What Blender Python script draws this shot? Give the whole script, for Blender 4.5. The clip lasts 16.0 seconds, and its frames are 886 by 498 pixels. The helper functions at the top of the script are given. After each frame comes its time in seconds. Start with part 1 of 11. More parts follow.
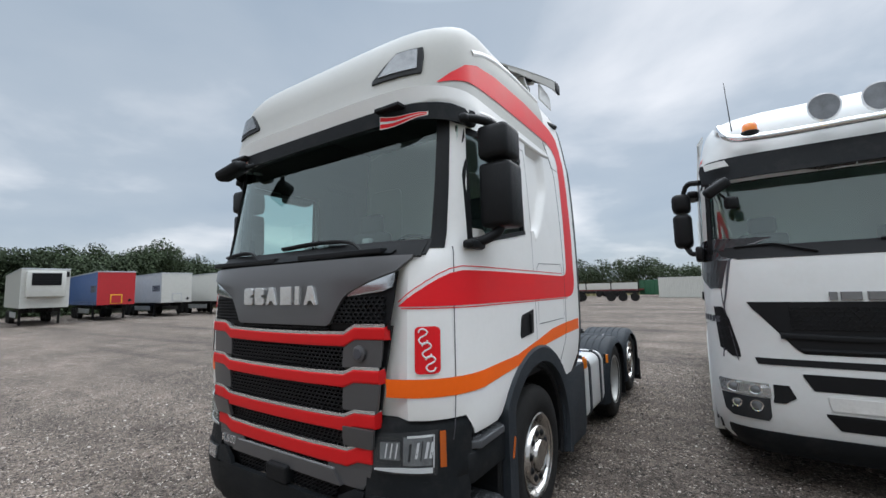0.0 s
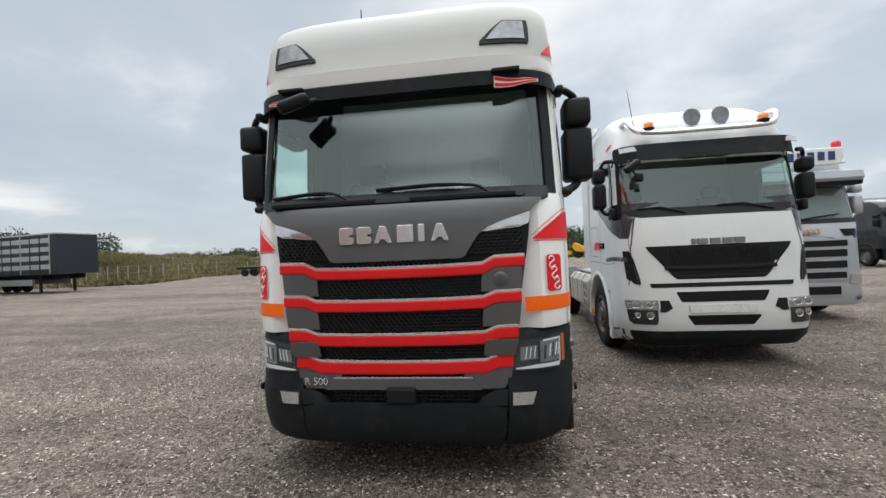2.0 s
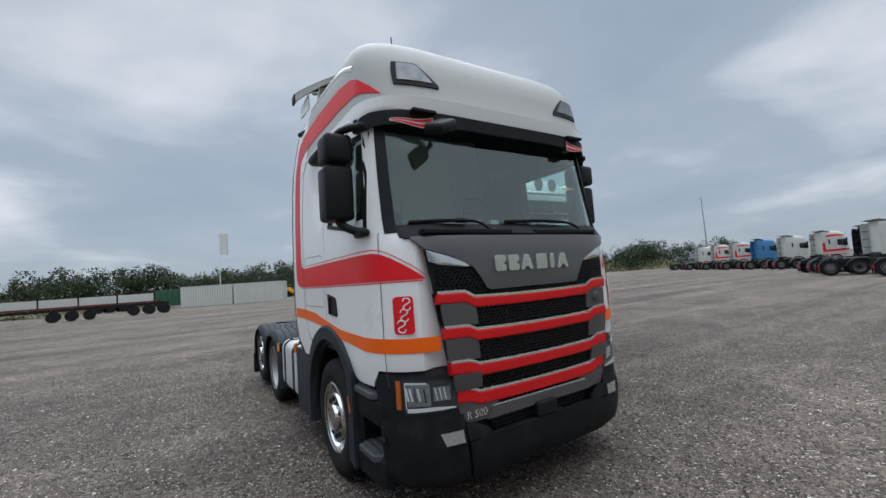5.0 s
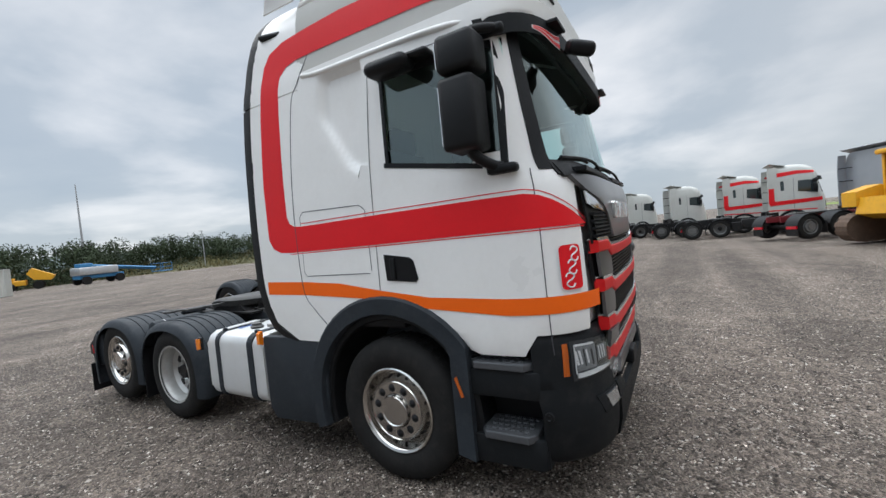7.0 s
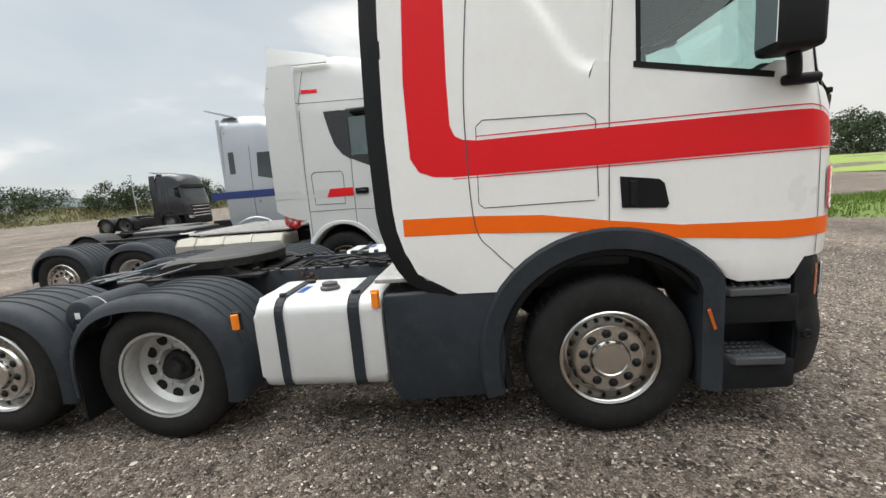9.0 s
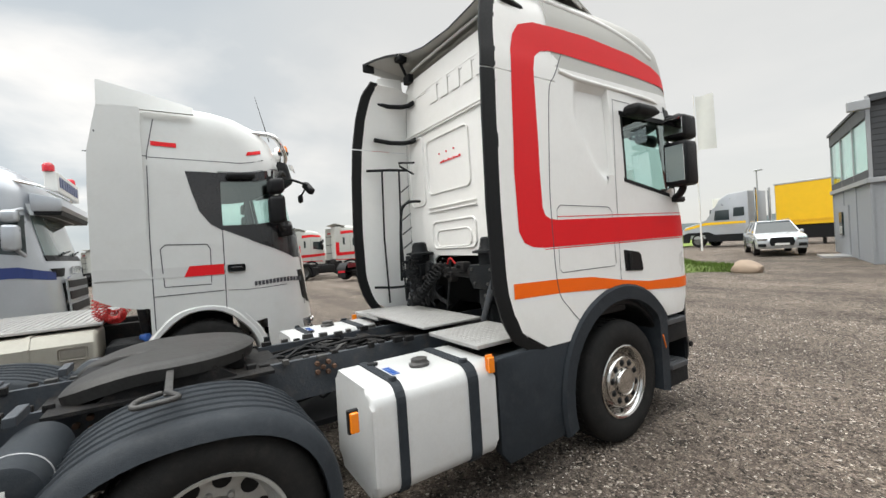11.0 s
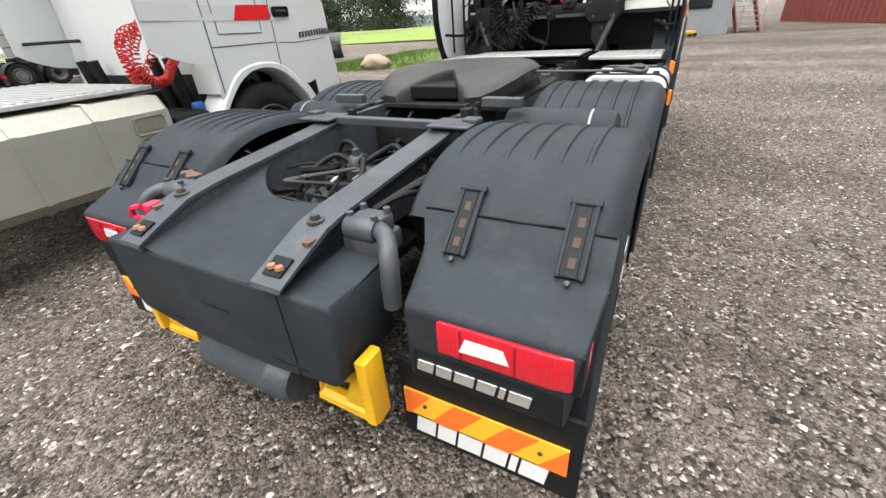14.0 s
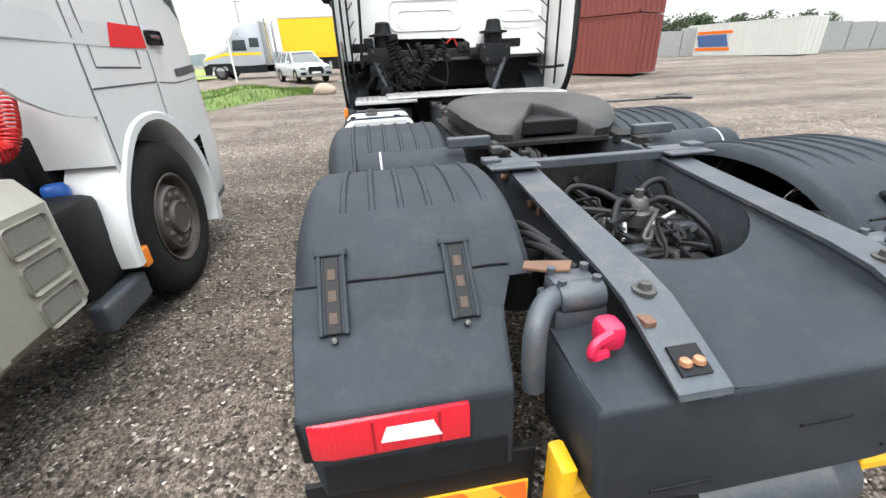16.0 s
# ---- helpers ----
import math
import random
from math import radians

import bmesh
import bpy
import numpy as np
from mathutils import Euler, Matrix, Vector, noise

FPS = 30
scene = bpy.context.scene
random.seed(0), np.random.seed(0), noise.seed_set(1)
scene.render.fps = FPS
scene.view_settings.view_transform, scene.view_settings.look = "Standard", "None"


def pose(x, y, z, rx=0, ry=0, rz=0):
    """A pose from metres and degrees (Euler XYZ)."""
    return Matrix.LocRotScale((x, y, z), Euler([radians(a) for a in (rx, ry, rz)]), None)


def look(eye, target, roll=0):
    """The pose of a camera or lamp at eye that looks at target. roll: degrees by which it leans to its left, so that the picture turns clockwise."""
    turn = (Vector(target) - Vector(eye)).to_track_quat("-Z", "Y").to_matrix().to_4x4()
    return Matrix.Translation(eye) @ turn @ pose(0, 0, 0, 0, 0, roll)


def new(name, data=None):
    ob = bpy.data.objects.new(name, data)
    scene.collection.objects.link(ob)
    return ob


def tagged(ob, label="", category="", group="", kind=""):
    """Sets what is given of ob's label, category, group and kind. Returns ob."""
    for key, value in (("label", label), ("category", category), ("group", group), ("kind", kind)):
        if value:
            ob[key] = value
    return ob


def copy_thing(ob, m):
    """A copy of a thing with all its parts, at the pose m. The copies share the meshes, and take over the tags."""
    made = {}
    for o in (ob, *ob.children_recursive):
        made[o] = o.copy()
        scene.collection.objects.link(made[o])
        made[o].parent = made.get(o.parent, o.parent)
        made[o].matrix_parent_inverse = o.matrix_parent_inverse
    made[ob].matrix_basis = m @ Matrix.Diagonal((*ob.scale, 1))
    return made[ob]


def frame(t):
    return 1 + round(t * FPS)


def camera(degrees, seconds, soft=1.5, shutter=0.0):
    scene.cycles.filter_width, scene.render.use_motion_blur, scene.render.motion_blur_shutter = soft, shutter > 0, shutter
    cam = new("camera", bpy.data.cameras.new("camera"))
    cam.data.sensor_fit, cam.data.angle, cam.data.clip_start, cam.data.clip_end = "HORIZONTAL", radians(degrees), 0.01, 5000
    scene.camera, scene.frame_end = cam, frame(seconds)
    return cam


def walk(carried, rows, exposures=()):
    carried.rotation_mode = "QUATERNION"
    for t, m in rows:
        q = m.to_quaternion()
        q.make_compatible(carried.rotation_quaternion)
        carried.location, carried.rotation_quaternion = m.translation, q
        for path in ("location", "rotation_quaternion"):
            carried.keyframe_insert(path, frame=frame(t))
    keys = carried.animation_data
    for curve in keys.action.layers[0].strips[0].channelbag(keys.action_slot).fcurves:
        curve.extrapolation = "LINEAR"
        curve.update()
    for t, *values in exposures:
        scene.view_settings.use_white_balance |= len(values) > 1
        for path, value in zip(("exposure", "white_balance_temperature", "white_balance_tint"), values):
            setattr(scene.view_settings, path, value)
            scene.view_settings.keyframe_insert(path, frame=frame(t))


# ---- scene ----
cam = camera(95.1, 16.0)
# seconds, eye, yaw to the left of +y, pitch, roll
ROWS = [
    (0, 2.420, -1.722, 1.805, 33.02, 5.69, -1.50),
    (0.5, 2.021, -1.936, 1.722, 26.43, 3.77, -2.26),
    (1, 1.614, -2.248, 1.666, 20.03, 1.34, -2.41),
    (1.5, 1.195, -2.521, 1.621, 13.45, 0.24, -2.50),
    (2, 0.703, -2.792, 1.634, 7.56, 0.74, -2.46),
    (2.5, 0.248, -3.017, 1.685, 2.03, 2.97, -2.60),
    (3, -0.285, -3.118, 1.685, -3.23, 5.02, -2.86),
    (3.2, -0.502, -3.153, 1.683, -5.45, 5.72, -2.96),
    (5.3, -2.572, -2.161, 1.744, -36.87, 3.07, -4.15),
    (5.5, -2.722, -2.029, 1.767, -39.73, 2.57, -4.33),
    (6, -3.029, -1.571, 1.766, -46.64, 1.12, -4.84),
    (6.5, -3.293, -1.017, 1.748, -53.32, -0.44, -5.33),
    (7, -3.447, -0.423, 1.725, -59.40, -1.93, -5.64),
    (7.5, -3.625, 0.215, 1.713, -64.91, -3.54, -5.69),
    (8, -3.674, 0.844, 1.684, -70.20, -5.23, -5.65),
    (8.5, -3.715, 1.519, 1.640, -76.38, -7.11, -5.19),
    (8.7, -3.710, 1.768, 1.658, -79.19, -8.19, -5.02),
    (10.8, -3.333, 4.330, 1.719, -119.73, -1.75, -2.99),
    (11, -3.301, 4.521, 1.765, -123.04, -0.47, -3.68),
    (11.5, -3.123, 5.079, 1.749, -128.57, -2.32, -4.49),
    (12, -2.948, 5.629, 1.657, -130.40, -9.99, -4.67),
    (12.5, -2.636, 6.188, 1.566, -132.18, -17.55, -5.14),
    (13, -2.323, 6.669, 1.502, -136.42, -23.53, -5.14),
    (13.5, -1.816, 7.021, 1.463, -142.12, -27.23, -4.74),
    (14, -1.309, 7.335, 1.464, -149.90, -29.25, -4.15),
    (14.5, -0.716, 7.453, 1.435, -160.11, -28.97, -3.42),
    (15, -0.158, 7.558, 1.474, -169.72, -28.25, -3.48),
    (15.5, 0.419, 7.477, 1.488, -179.09, -26.77, -3.38),
    (16, 0.982, 7.272, 1.480, -188.80, -25.62, -2.49),
]
EXPOSURES = [(0.0, 0.05, 6150, 10), (1.0, 0.1, 6100, 10), (1.5, 0.3, 6400, 10), (2.5, 0.18, 6600, 10), (3.0, 0.02, 6350, 10), (5.5, -0.25, 6000, 10), (6.5, -0.08, 6150, 10), (7.5, 0.2, 6500, 10), (8.5, 0.4, 6950, 10), (11.0, 0.37, 6950, 10), (11.5, 0.28, 6750, 10), (12.5, 0.55, 6800, 10), (13.5, 0.82, 6850, 10), (14.5, 0.81, 6800, 10), (16.0, 1.05, 6600, 10)]


def aim(x, y, z, yaw, pitch, roll):
    a, b = radians(yaw), radians(pitch)
    return look((x, y, z), (x - math.sin(a) * math.cos(b), y + math.cos(a) * math.cos(b), z + math.sin(b)), roll)


walk(cam, [(t, aim(*row)) for t, *row in ROWS], EXPOSURES)

# ---- world, sun, exposure ----
SUN_AZ, SUN_EL = 20.0, 58.0
world = bpy.data.worlds.new("overcast_sky")
scene.world = world
world.use_nodes = True
wn, wl = world.node_tree.nodes, world.node_tree.links
wn.clear()


def wnode(kind, **kw):
    n = wn.new(kind)
    for k, v in kw.items():
        n.inputs[k].default_value = v
    return n


w_out = wn.new("ShaderNodeOutputWorld")
w_bg = wn.new("ShaderNodeBackground")
w_sky = wn.new("ShaderNodeTexSky")
w_sky.sky_type = "NISHITA"
w_sky.sun_disc = False
w_sky.sun_elevation = radians(SUN_EL)
w_sky.sun_rotation = radians(SUN_AZ)
w_coord = wn.new("ShaderNodeTexCoord")
w_sep = wn.new("ShaderNodeSeparateXYZ")
wl.new(w_coord.outputs["Generated"], w_sep.inputs[0])
# cloud deck: the direction is spread onto a flat layer so that clouds shrink towards the horizon
w_up = wn.new("ShaderNodeMath")
w_up.operation = "ADD"
w_up.inputs[1].default_value = 0.22
wl.new(w_sep.outputs["Z"], w_up.inputs[0])
w_max = wn.new("ShaderNodeMath")
w_max.operation = "MAXIMUM"
w_max.inputs[1].default_value = 0.06
wl.new(w_up.outputs[0], w_max.inputs[0])
w_div = wn.new("ShaderNodeVectorMath")
w_div.operation = "DIVIDE"
wl.new(w_coord.outputs["Generated"], w_div.inputs[0])
wl.new(w_max.outputs[0], w_div.inputs[1])
w_no = wnode("ShaderNodeTexNoise", Scale=1.1, Detail=7.0, Roughness=0.5, Distortion=0.2)
wl.new(w_div.outputs[0], w_no.inputs["Vector"])
w_ramp = wn.new("ShaderNodeValToRGB")
w_ramp.color_ramp.elements[0].position, w_ramp.color_ramp.elements[0].color = 0.30, (0.36, 0.42, 0.48, 1)
w_ramp.color_ramp.elements[1].position, w_ramp.color_ramp.elements[1].color = 0.74, (0.80, 0.80, 0.80, 1)
e = w_ramp.color_ramp.elements.new(0.52)
e.color = (0.435, 0.485, 0.53, 1)
wl.new(w_no.outputs[0], w_ramp.inputs[0])
# an overcast sky grows brighter towards the zenith
w_zen = wn.new("ShaderNodeMapRange")
w_zen.inputs["From Min"].default_value, w_zen.inputs["From Max"].default_value = 0.60, 0.76
w_zen.inputs["To Min"].default_value, w_zen.inputs["To Max"].default_value = 1.0, 4.9
wl.new(w_sep.outputs["Z"], w_zen.inputs["Value"])
# towards -y the cloud is one even pale sheet
w_neg = wn.new("ShaderNodeMapRange")
w_neg.interpolation_type = "SMOOTHSTEP"
w_neg.inputs["From Min"].default_value, w_neg.inputs["From Max"].default_value = 0.15, -0.55
w_neg.inputs["To Min"].default_value, w_neg.inputs["To Max"].default_value = 0.0, 0.86
wl.new(w_sep.outputs["Y"], w_neg.inputs["Value"])
w_even = wn.new("ShaderNodeMix")
w_even.data_type = "RGBA"
w_even.inputs[7].default_value = (0.56, 0.575, 0.585, 1)
wl.new(w_neg.outputs[0], w_even.inputs[0])
wl.new(w_ramp.outputs[0], w_even.inputs[6])
w_mul = wn.new("ShaderNodeVectorMath")
w_mul.operation = "SCALE"
wl.new(w_even.outputs[2], w_mul.inputs[0])
wl.new(w_zen.outputs[0], w_mul.inputs["Scale"])
w_s2 = wn.new("ShaderNodeVectorMath")
w_s2.operation = "SCALE"
w_s2.inputs["Scale"].default_value = 0.012
wl.new(w_sky.outputs[0], w_s2.inputs[0])
w_add = wn.new("ShaderNodeVectorMath")
w_add.operation = "ADD"
wl.new(w_mul.outputs[0], w_add.inputs[0])
wl.new(w_s2.outputs[0], w_add.inputs[1])
wl.new(w_add.outputs[0], w_bg.inputs["Color"])
w_bg.inputs["Strength"].default_value = 1.0
wl.new(w_bg.outputs[0], w_out.inputs[0])

sun_data = bpy.data.lights.new("sun", "SUN")
sun_data.energy, sun_data.angle, sun_data.color = 1.6, radians(60), (1.0, 0.97, 0.92)
sun = new("sun", sun_data)
sx, sy, sz = math.sin(radians(SUN_AZ)) * math.cos(radians(SUN_EL)), math.cos(radians(SUN_AZ)) * math.cos(radians(SUN_EL)), math.sin(radians(SUN_EL))
sun.matrix_world = look((sx * 50, sy * 50, sz * 50), (0, 0, 0))


# ---- materials ----
MATS = {}


def mat(name, color, rough=0.5, metal=0.0, vary=0.12, scale=3.0, bump=0.0, bump_scale=60.0, dirt=None, dirt_amount=0.3, coat=0.0, per_object=0.0, spec=0.5):
    """A painted, plastic, metal or rubber surface: base colour with broad and fine variation, dirt and fine relief."""
    if name in MATS:
        return MATS[name]
    m = bpy.data.materials.new(name)
    m.use_nodes = True
    n, l = m.node_tree.nodes, m.node_tree.links
    b = n["Principled BSDF"]
    tc = n.new("ShaderNodeTexCoord")
    big = n.new("ShaderNodeTexNoise")
    big.inputs["Scale"].default_value, big.inputs["Detail"].default_value = scale, 6
    l.new(tc.outputs["Object"], big.inputs["Vector"])
    fine = n.new("ShaderNodeTexNoise")
    fine.inputs["Scale"].default_value, fine.inputs["Detail"].default_value = scale * 14, 4
    l.new(tc.outputs["Object"], fine.inputs["Vector"])
    ramp = n.new("ShaderNodeValToRGB")
    c = Vector(color[:3])
    ramp.color_ramp.elements[0].position, ramp.color_ramp.elements[1].position = 0.3, 0.7
    ramp.color_ramp.elements[0].color = (*(c * (1 - vary)), 1)
    ramp.color_ramp.elements[1].color = (*(c * (1 + vary * 0.5)), 1)
    mixn = n.new("ShaderNodeMath")
    mixn.operation = "MULTIPLY_ADD"
    mixn.inputs[1].default_value, mixn.inputs[2].default_value = 0.35, 0.0
    l.new(fine.outputs[0], mixn.inputs[0])
    add = n.new("ShaderNodeMath")
    add.operation = "MULTIPLY_ADD"
    add.inputs[1].default_value = 0.65
    l.new(big.outputs[0], add.inputs[0])
    l.new(mixn.outputs[0], add.inputs[2])
    l.new(add.outputs[0], ramp.inputs[0])
    col = ramp.outputs[0]
    if dirt:
        dn = n.new("ShaderNodeTexNoise")
        dn.inputs["Scale"].default_value, dn.inputs["Detail"].default_value, dn.inputs["Roughness"].default_value = scale * 2.3, 10, 0.7
        l.new(tc.outputs["Object"], dn.inputs["Vector"])
        dr = n.new("ShaderNodeMapRange")
        dr.inputs["From Min"].default_value, dr.inputs["From Max"].default_value = 0.5, 0.75
        dr.inputs["To Max"].default_value = dirt_amount
        l.new(dn.outputs[0], dr.inputs["Value"])
        mx = n.new("ShaderNodeMix")
        mx.data_type = "RGBA"
        mx.inputs[7].default_value = (*dirt, 1)
        l.new(dr.outputs[0], mx.inputs[0])
        l.new(col, mx.inputs[6])
        col = mx.outputs[2]
    if per_object:
        oi = n.new("ShaderNodeObjectInfo")
        hv = n.new("ShaderNodeHueSaturation")
        mr = n.new("ShaderNodeMapRange")
        mr.inputs["To Min"].default_value, mr.inputs["To Max"].default_value = 1 - per_object, 1 + per_object
        l.new(oi.outputs["Random"], mr.inputs["Value"])
        l.new(mr.outputs[0], hv.inputs["Value"])
        l.new(col, hv.inputs["Color"])
        col = hv.outputs[0]
    l.new(col, b.inputs["Base Color"])
    rr = n.new("ShaderNodeMapRange")
    rr.inputs["To Min"].default_value, rr.inputs["To Max"].default_value = max(0.02, rough * 0.8), min(1, rough * 1.2)
    l.new(big.outputs[0], rr.inputs["Value"])
    l.new(rr.outputs[0], b.inputs["Roughness"])
    b.inputs["Metallic"].default_value = metal
    b.inputs["Specular IOR Level"].default_value = spec
    if coat:
        b.inputs["Coat Weight"].default_value = coat
        b.inputs["Coat Roughness"].default_value = 0.06
    if bump:
        bn = n.new("ShaderNodeTexNoise")
        bn.inputs["Scale"].default_value, bn.inputs["Detail"].default_value = bump_scale, 5
        l.new(tc.outputs["Object"], bn.inputs["Vector"])
        bp = n.new("ShaderNodeBump")
        bp.inputs["Strength"].default_value, bp.inputs["Distance"].default_value = bump, 0.01
        l.new(bn.outputs[0], bp.inputs["Height"])
        l.new(bp.outputs[0], b.inputs["Normal"])
    MATS[name] = m
    return m


def glass_mat(name, tint=(0.80, 0.93, 0.90), rough=0.01, ior=1.5):
    m = bpy.data.materials.new(name)
    m.use_nodes = True
    n, l = m.node_tree.nodes, m.node_tree.links
    n.remove(n["Principled BSDF"])
    tr = n.new("ShaderNodeBsdfTransparent")
    tr.inputs[0].default_value = (*tint, 1)
    gl = n.new("ShaderNodeBsdfGlossy")
    gl.inputs["Roughness"].default_value = rough
    gl.inputs["Color"].default_value = (0.88, 1.0, 0.97, 1)
    # gloss that grows towards grazing, alike on both faces of the pane
    lw = n.new("ShaderNodeLayerWeight")
    lw.inputs["Blend"].default_value = 0.5
    pw = n.new("ShaderNodeMath")
    pw.operation = "POWER"
    pw.inputs[1].default_value = 4.0
    l.new(lw.outputs["Facing"], pw.inputs[0])
    fr = n.new("ShaderNodeMapRange")
    fr.inputs["To Min"].default_value, fr.inputs["To Max"].default_value = ((ior - 1) / (ior + 1)) ** 2, 1.0
    l.new(pw.outputs[0], fr.inputs["Value"])
    mx = n.new("ShaderNodeMixShader")
    l.new(fr.outputs[0], mx.inputs[0])
    l.new(tr.outputs[0], mx.inputs[1])
    l.new(gl.outputs[0], mx.inputs[2])
    l.new(mx.outputs[0], n["Material Output"].inputs[0])
    return m


def lens_mat(name, color, metal=0.0, rough=0.12, waves=28, relief=0.25):
    m = bpy.data.materials.new(name)
    m.use_nodes = True
    b = m.node_tree.nodes["Principled BSDF"]
    b.inputs["Base Color"].default_value = (*color, 1)
    b.inputs["Roughness"].default_value = rough
    b.inputs["Metallic"].default_value = metal
    b.inputs["Coat Weight"].default_value = 0.6
    n, l = m.node_tree.nodes, m.node_tree.links
    tc = n.new("ShaderNodeTexCoord")
    wv = n.new("ShaderNodeTexWave")
    wv.inputs["Scale"].default_value = waves
    l.new(tc.outputs["Object"], wv.inputs["Vector"])
    bp = n.new("ShaderNodeBump")
    bp.inputs["Strength"].default_value, bp.inputs["Distance"].default_value = relief, 0.004
    l.new(wv.outputs[0], bp.inputs["Height"])
    l.new(bp.outputs[0], b.inputs["Normal"])
    return m


def gravel_mat():
    m = bpy.data.materials.new("gravel")
    m.use_nodes = True
    n, l = m.node_tree.nodes, m.node_tree.links
    b = n["Principled BSDF"]
    tc = n.new("ShaderNodeTexCoord")

    def vor(scale):
        v = n.new("ShaderNodeTexVoronoi")
        v.inputs["Scale"].default_value = scale
        v.inputs["Randomness"].default_value = 1.0
        l.new(tc.outputs["Object"], v.inputs["Vector"])
        return v

    def noi(scale, detail=6, rough=0.6):
        v = n.new("ShaderNodeTexNoise")
        v.inputs["Scale"].default_value, v.inputs["Detail"].default_value, v.inputs["Roughness"].default_value = scale, detail, rough
        l.new(tc.outputs["Object"], v.inputs["Vector"])
        return v

    v1, v2 = vor(58.0), vor(120.0)
    sep = n.new("ShaderNodeSeparateColor")
    l.new(v1.outputs["Color"], sep.inputs[0])
    r1 = n.new("ShaderNodeValToRGB")
    els = r1.color_ramp.elements
    els[0].position, els[0].color = 0.0, (0.024, 0.019, 0.015, 1)
    els[1].position, els[1].color = 1.0, (0.72, 0.65, 0.57, 1)
    for p, c in ((0.35, (0.074, 0.059, 0.047, 1)), (0.62, (0.178, 0.141, 0.114, 1)), (0.86, (0.257, 0.211, 0.176, 1)), (0.95, (0.45, 0.39, 0.33, 1))):
        els.new(p).color = c
    l.new(sep.outputs[0], r1.inputs[0])
    sep2 = n.new("ShaderNodeSeparateColor")
    l.new(v2.outputs["Color"], sep2.inputs[0])
    r2 = n.new("ShaderNodeValToRGB")
    r2.color_ramp.elements[0].color, r2.color_ramp.elements[1].color = (0.046, 0.036, 0.028, 1), (0.30, 0.243, 0.20, 1)
    l.new(sep2.outputs[1], r2.inputs[0])
    sel = n.new("ShaderNodeMapRange")
    sel.inputs["From Min"].default_value, sel.inputs["From Max"].default_value = 0.46, 0.54
    pn = noi(7.0, 8, 0.65)
    l.new(pn.outputs[0], sel.inputs["Value"])
    mx = n.new("ShaderNodeMix")
    mx.data_type = "RGBA"
    l.new(sel.outputs[0], mx.inputs[0])
    l.new(r1.outputs[0], mx.inputs[6])
    l.new(r2.outputs[0], mx.inputs[7])
    # broad damp and trodden patches
    big = noi(0.35, 8, 0.6)
    big.inputs["Distortion"].default_value = 1.2
    mid = noi(2.6, 9, 0.72)
    mid.inputs["Distortion"].default_value = 0.6
    mr = n.new("ShaderNodeMapRange")
    mr.inputs["From Min"].default_value, mr.inputs["From Max"].default_value = 0.33, 0.67
    mr.inputs["To Min"].default_value, mr.inputs["To Max"].default_value = 0.72, 1.22
    l.new(mid.outputs[0], mr.inputs["Value"])
    br = n.new("ShaderNodeMapRange")
    br.inputs["From Min"].default_value, br.inputs["From Max"].default_value = 0.32, 0.68
    br.inputs["To Min"].default_value, br.inputs["To Max"].default_value = 0.76, 1.3
    l.new(big.outputs[0], br.inputs["Value"])
    # long wheel tracks
    st = n.new("ShaderNodeMapping")
    st.inputs["Rotation"].default_value = (0, 0, radians(38))
    st.inputs["Scale"].default_value = (0.04, 0.9, 1)
    l.new(tc.outputs["Object"], st.inputs["Vector"])
    tn = n.new("ShaderNodeTexNoise")
    tn.inputs["Scale"].default_value, tn.inputs["Detail"].default_value, tn.inputs["Distortion"].default_value = 0.8, 6, 0.5
    l.new(st.outputs[0], tn.inputs["Vector"])
    tr = n.new("ShaderNodeMapRange")
    tr.inputs["From Min"].default_value, tr.inputs["From Max"].default_value = 0.36, 0.58
    tr.inputs["To Min"].default_value, tr.inputs["To Max"].default_value = 0.62, 1.05
    l.new(tn.outputs[0], tr.inputs["Value"])
    mul = n.new("ShaderNodeMath")
    mul.operation = "MULTIPLY"
    l.new(br.outputs[0], mul.inputs[0])
    l.new(tr.outputs[0], mul.inputs[1])
    sc = n.new("ShaderNodeVectorMath")
    sc.operation = "SCALE"
    l.new(mx.outputs[2], sc.inputs[0])
    # hand-sized clumps of coarser and finer stone
    cl = noi(17.0, 4, 0.85)
    cr = n.new("ShaderNodeMapRange")
    cr.inputs["From Min"].default_value, cr.inputs["From Max"].default_value = 0.34, 0.68
    cr.inputs["To Min"].default_value, cr.inputs["To Max"].default_value = 0.42, 1.62
    l.new(cl.outputs[0], cr.inputs["Value"])
    mul3 = n.new("ShaderNodeMath")
    mul3.operation = "MULTIPLY"
    l.new(mul.outputs[0], mul3.inputs[0])
    l.new(cr.outputs[0], mul3.inputs[1])
    mul2 = n.new("ShaderNodeMath")
    mul2.operation = "MULTIPLY"
    l.new(mul3.outputs[0], mul2.inputs[0])
    l.new(mr.outputs[0], mul2.inputs[1])
    l.new(mul2.outputs[0], sc.inputs["Scale"])
    l.new(sc.outputs[0], b.inputs["Base Color"])
    b.inputs["Roughness"].default_value = 0.85
    b.inputs["Specular IOR Level"].default_value = 0.3
    bp = n.new("ShaderNodeBump")
    bp.inputs["Strength"].default_value, bp.inputs["Distance"].default_value = 1.0, 0.02
    inv = n.new("ShaderNodeMath")
    inv.operation = "SUBTRACT"
    inv.inputs[0].default_value = 1.0
    l.new(v1.outputs["Distance"], inv.inputs[1])
    l.new(inv.outputs[0], bp.inputs["Height"])
    bp2 = n.new("ShaderNodeBump")
    bp2.inputs["Strength"].default_value, bp2.inputs["Distance"].default_value = 0.5, 0.05
    l.new(pn.outputs[0], bp2.inputs["Height"])
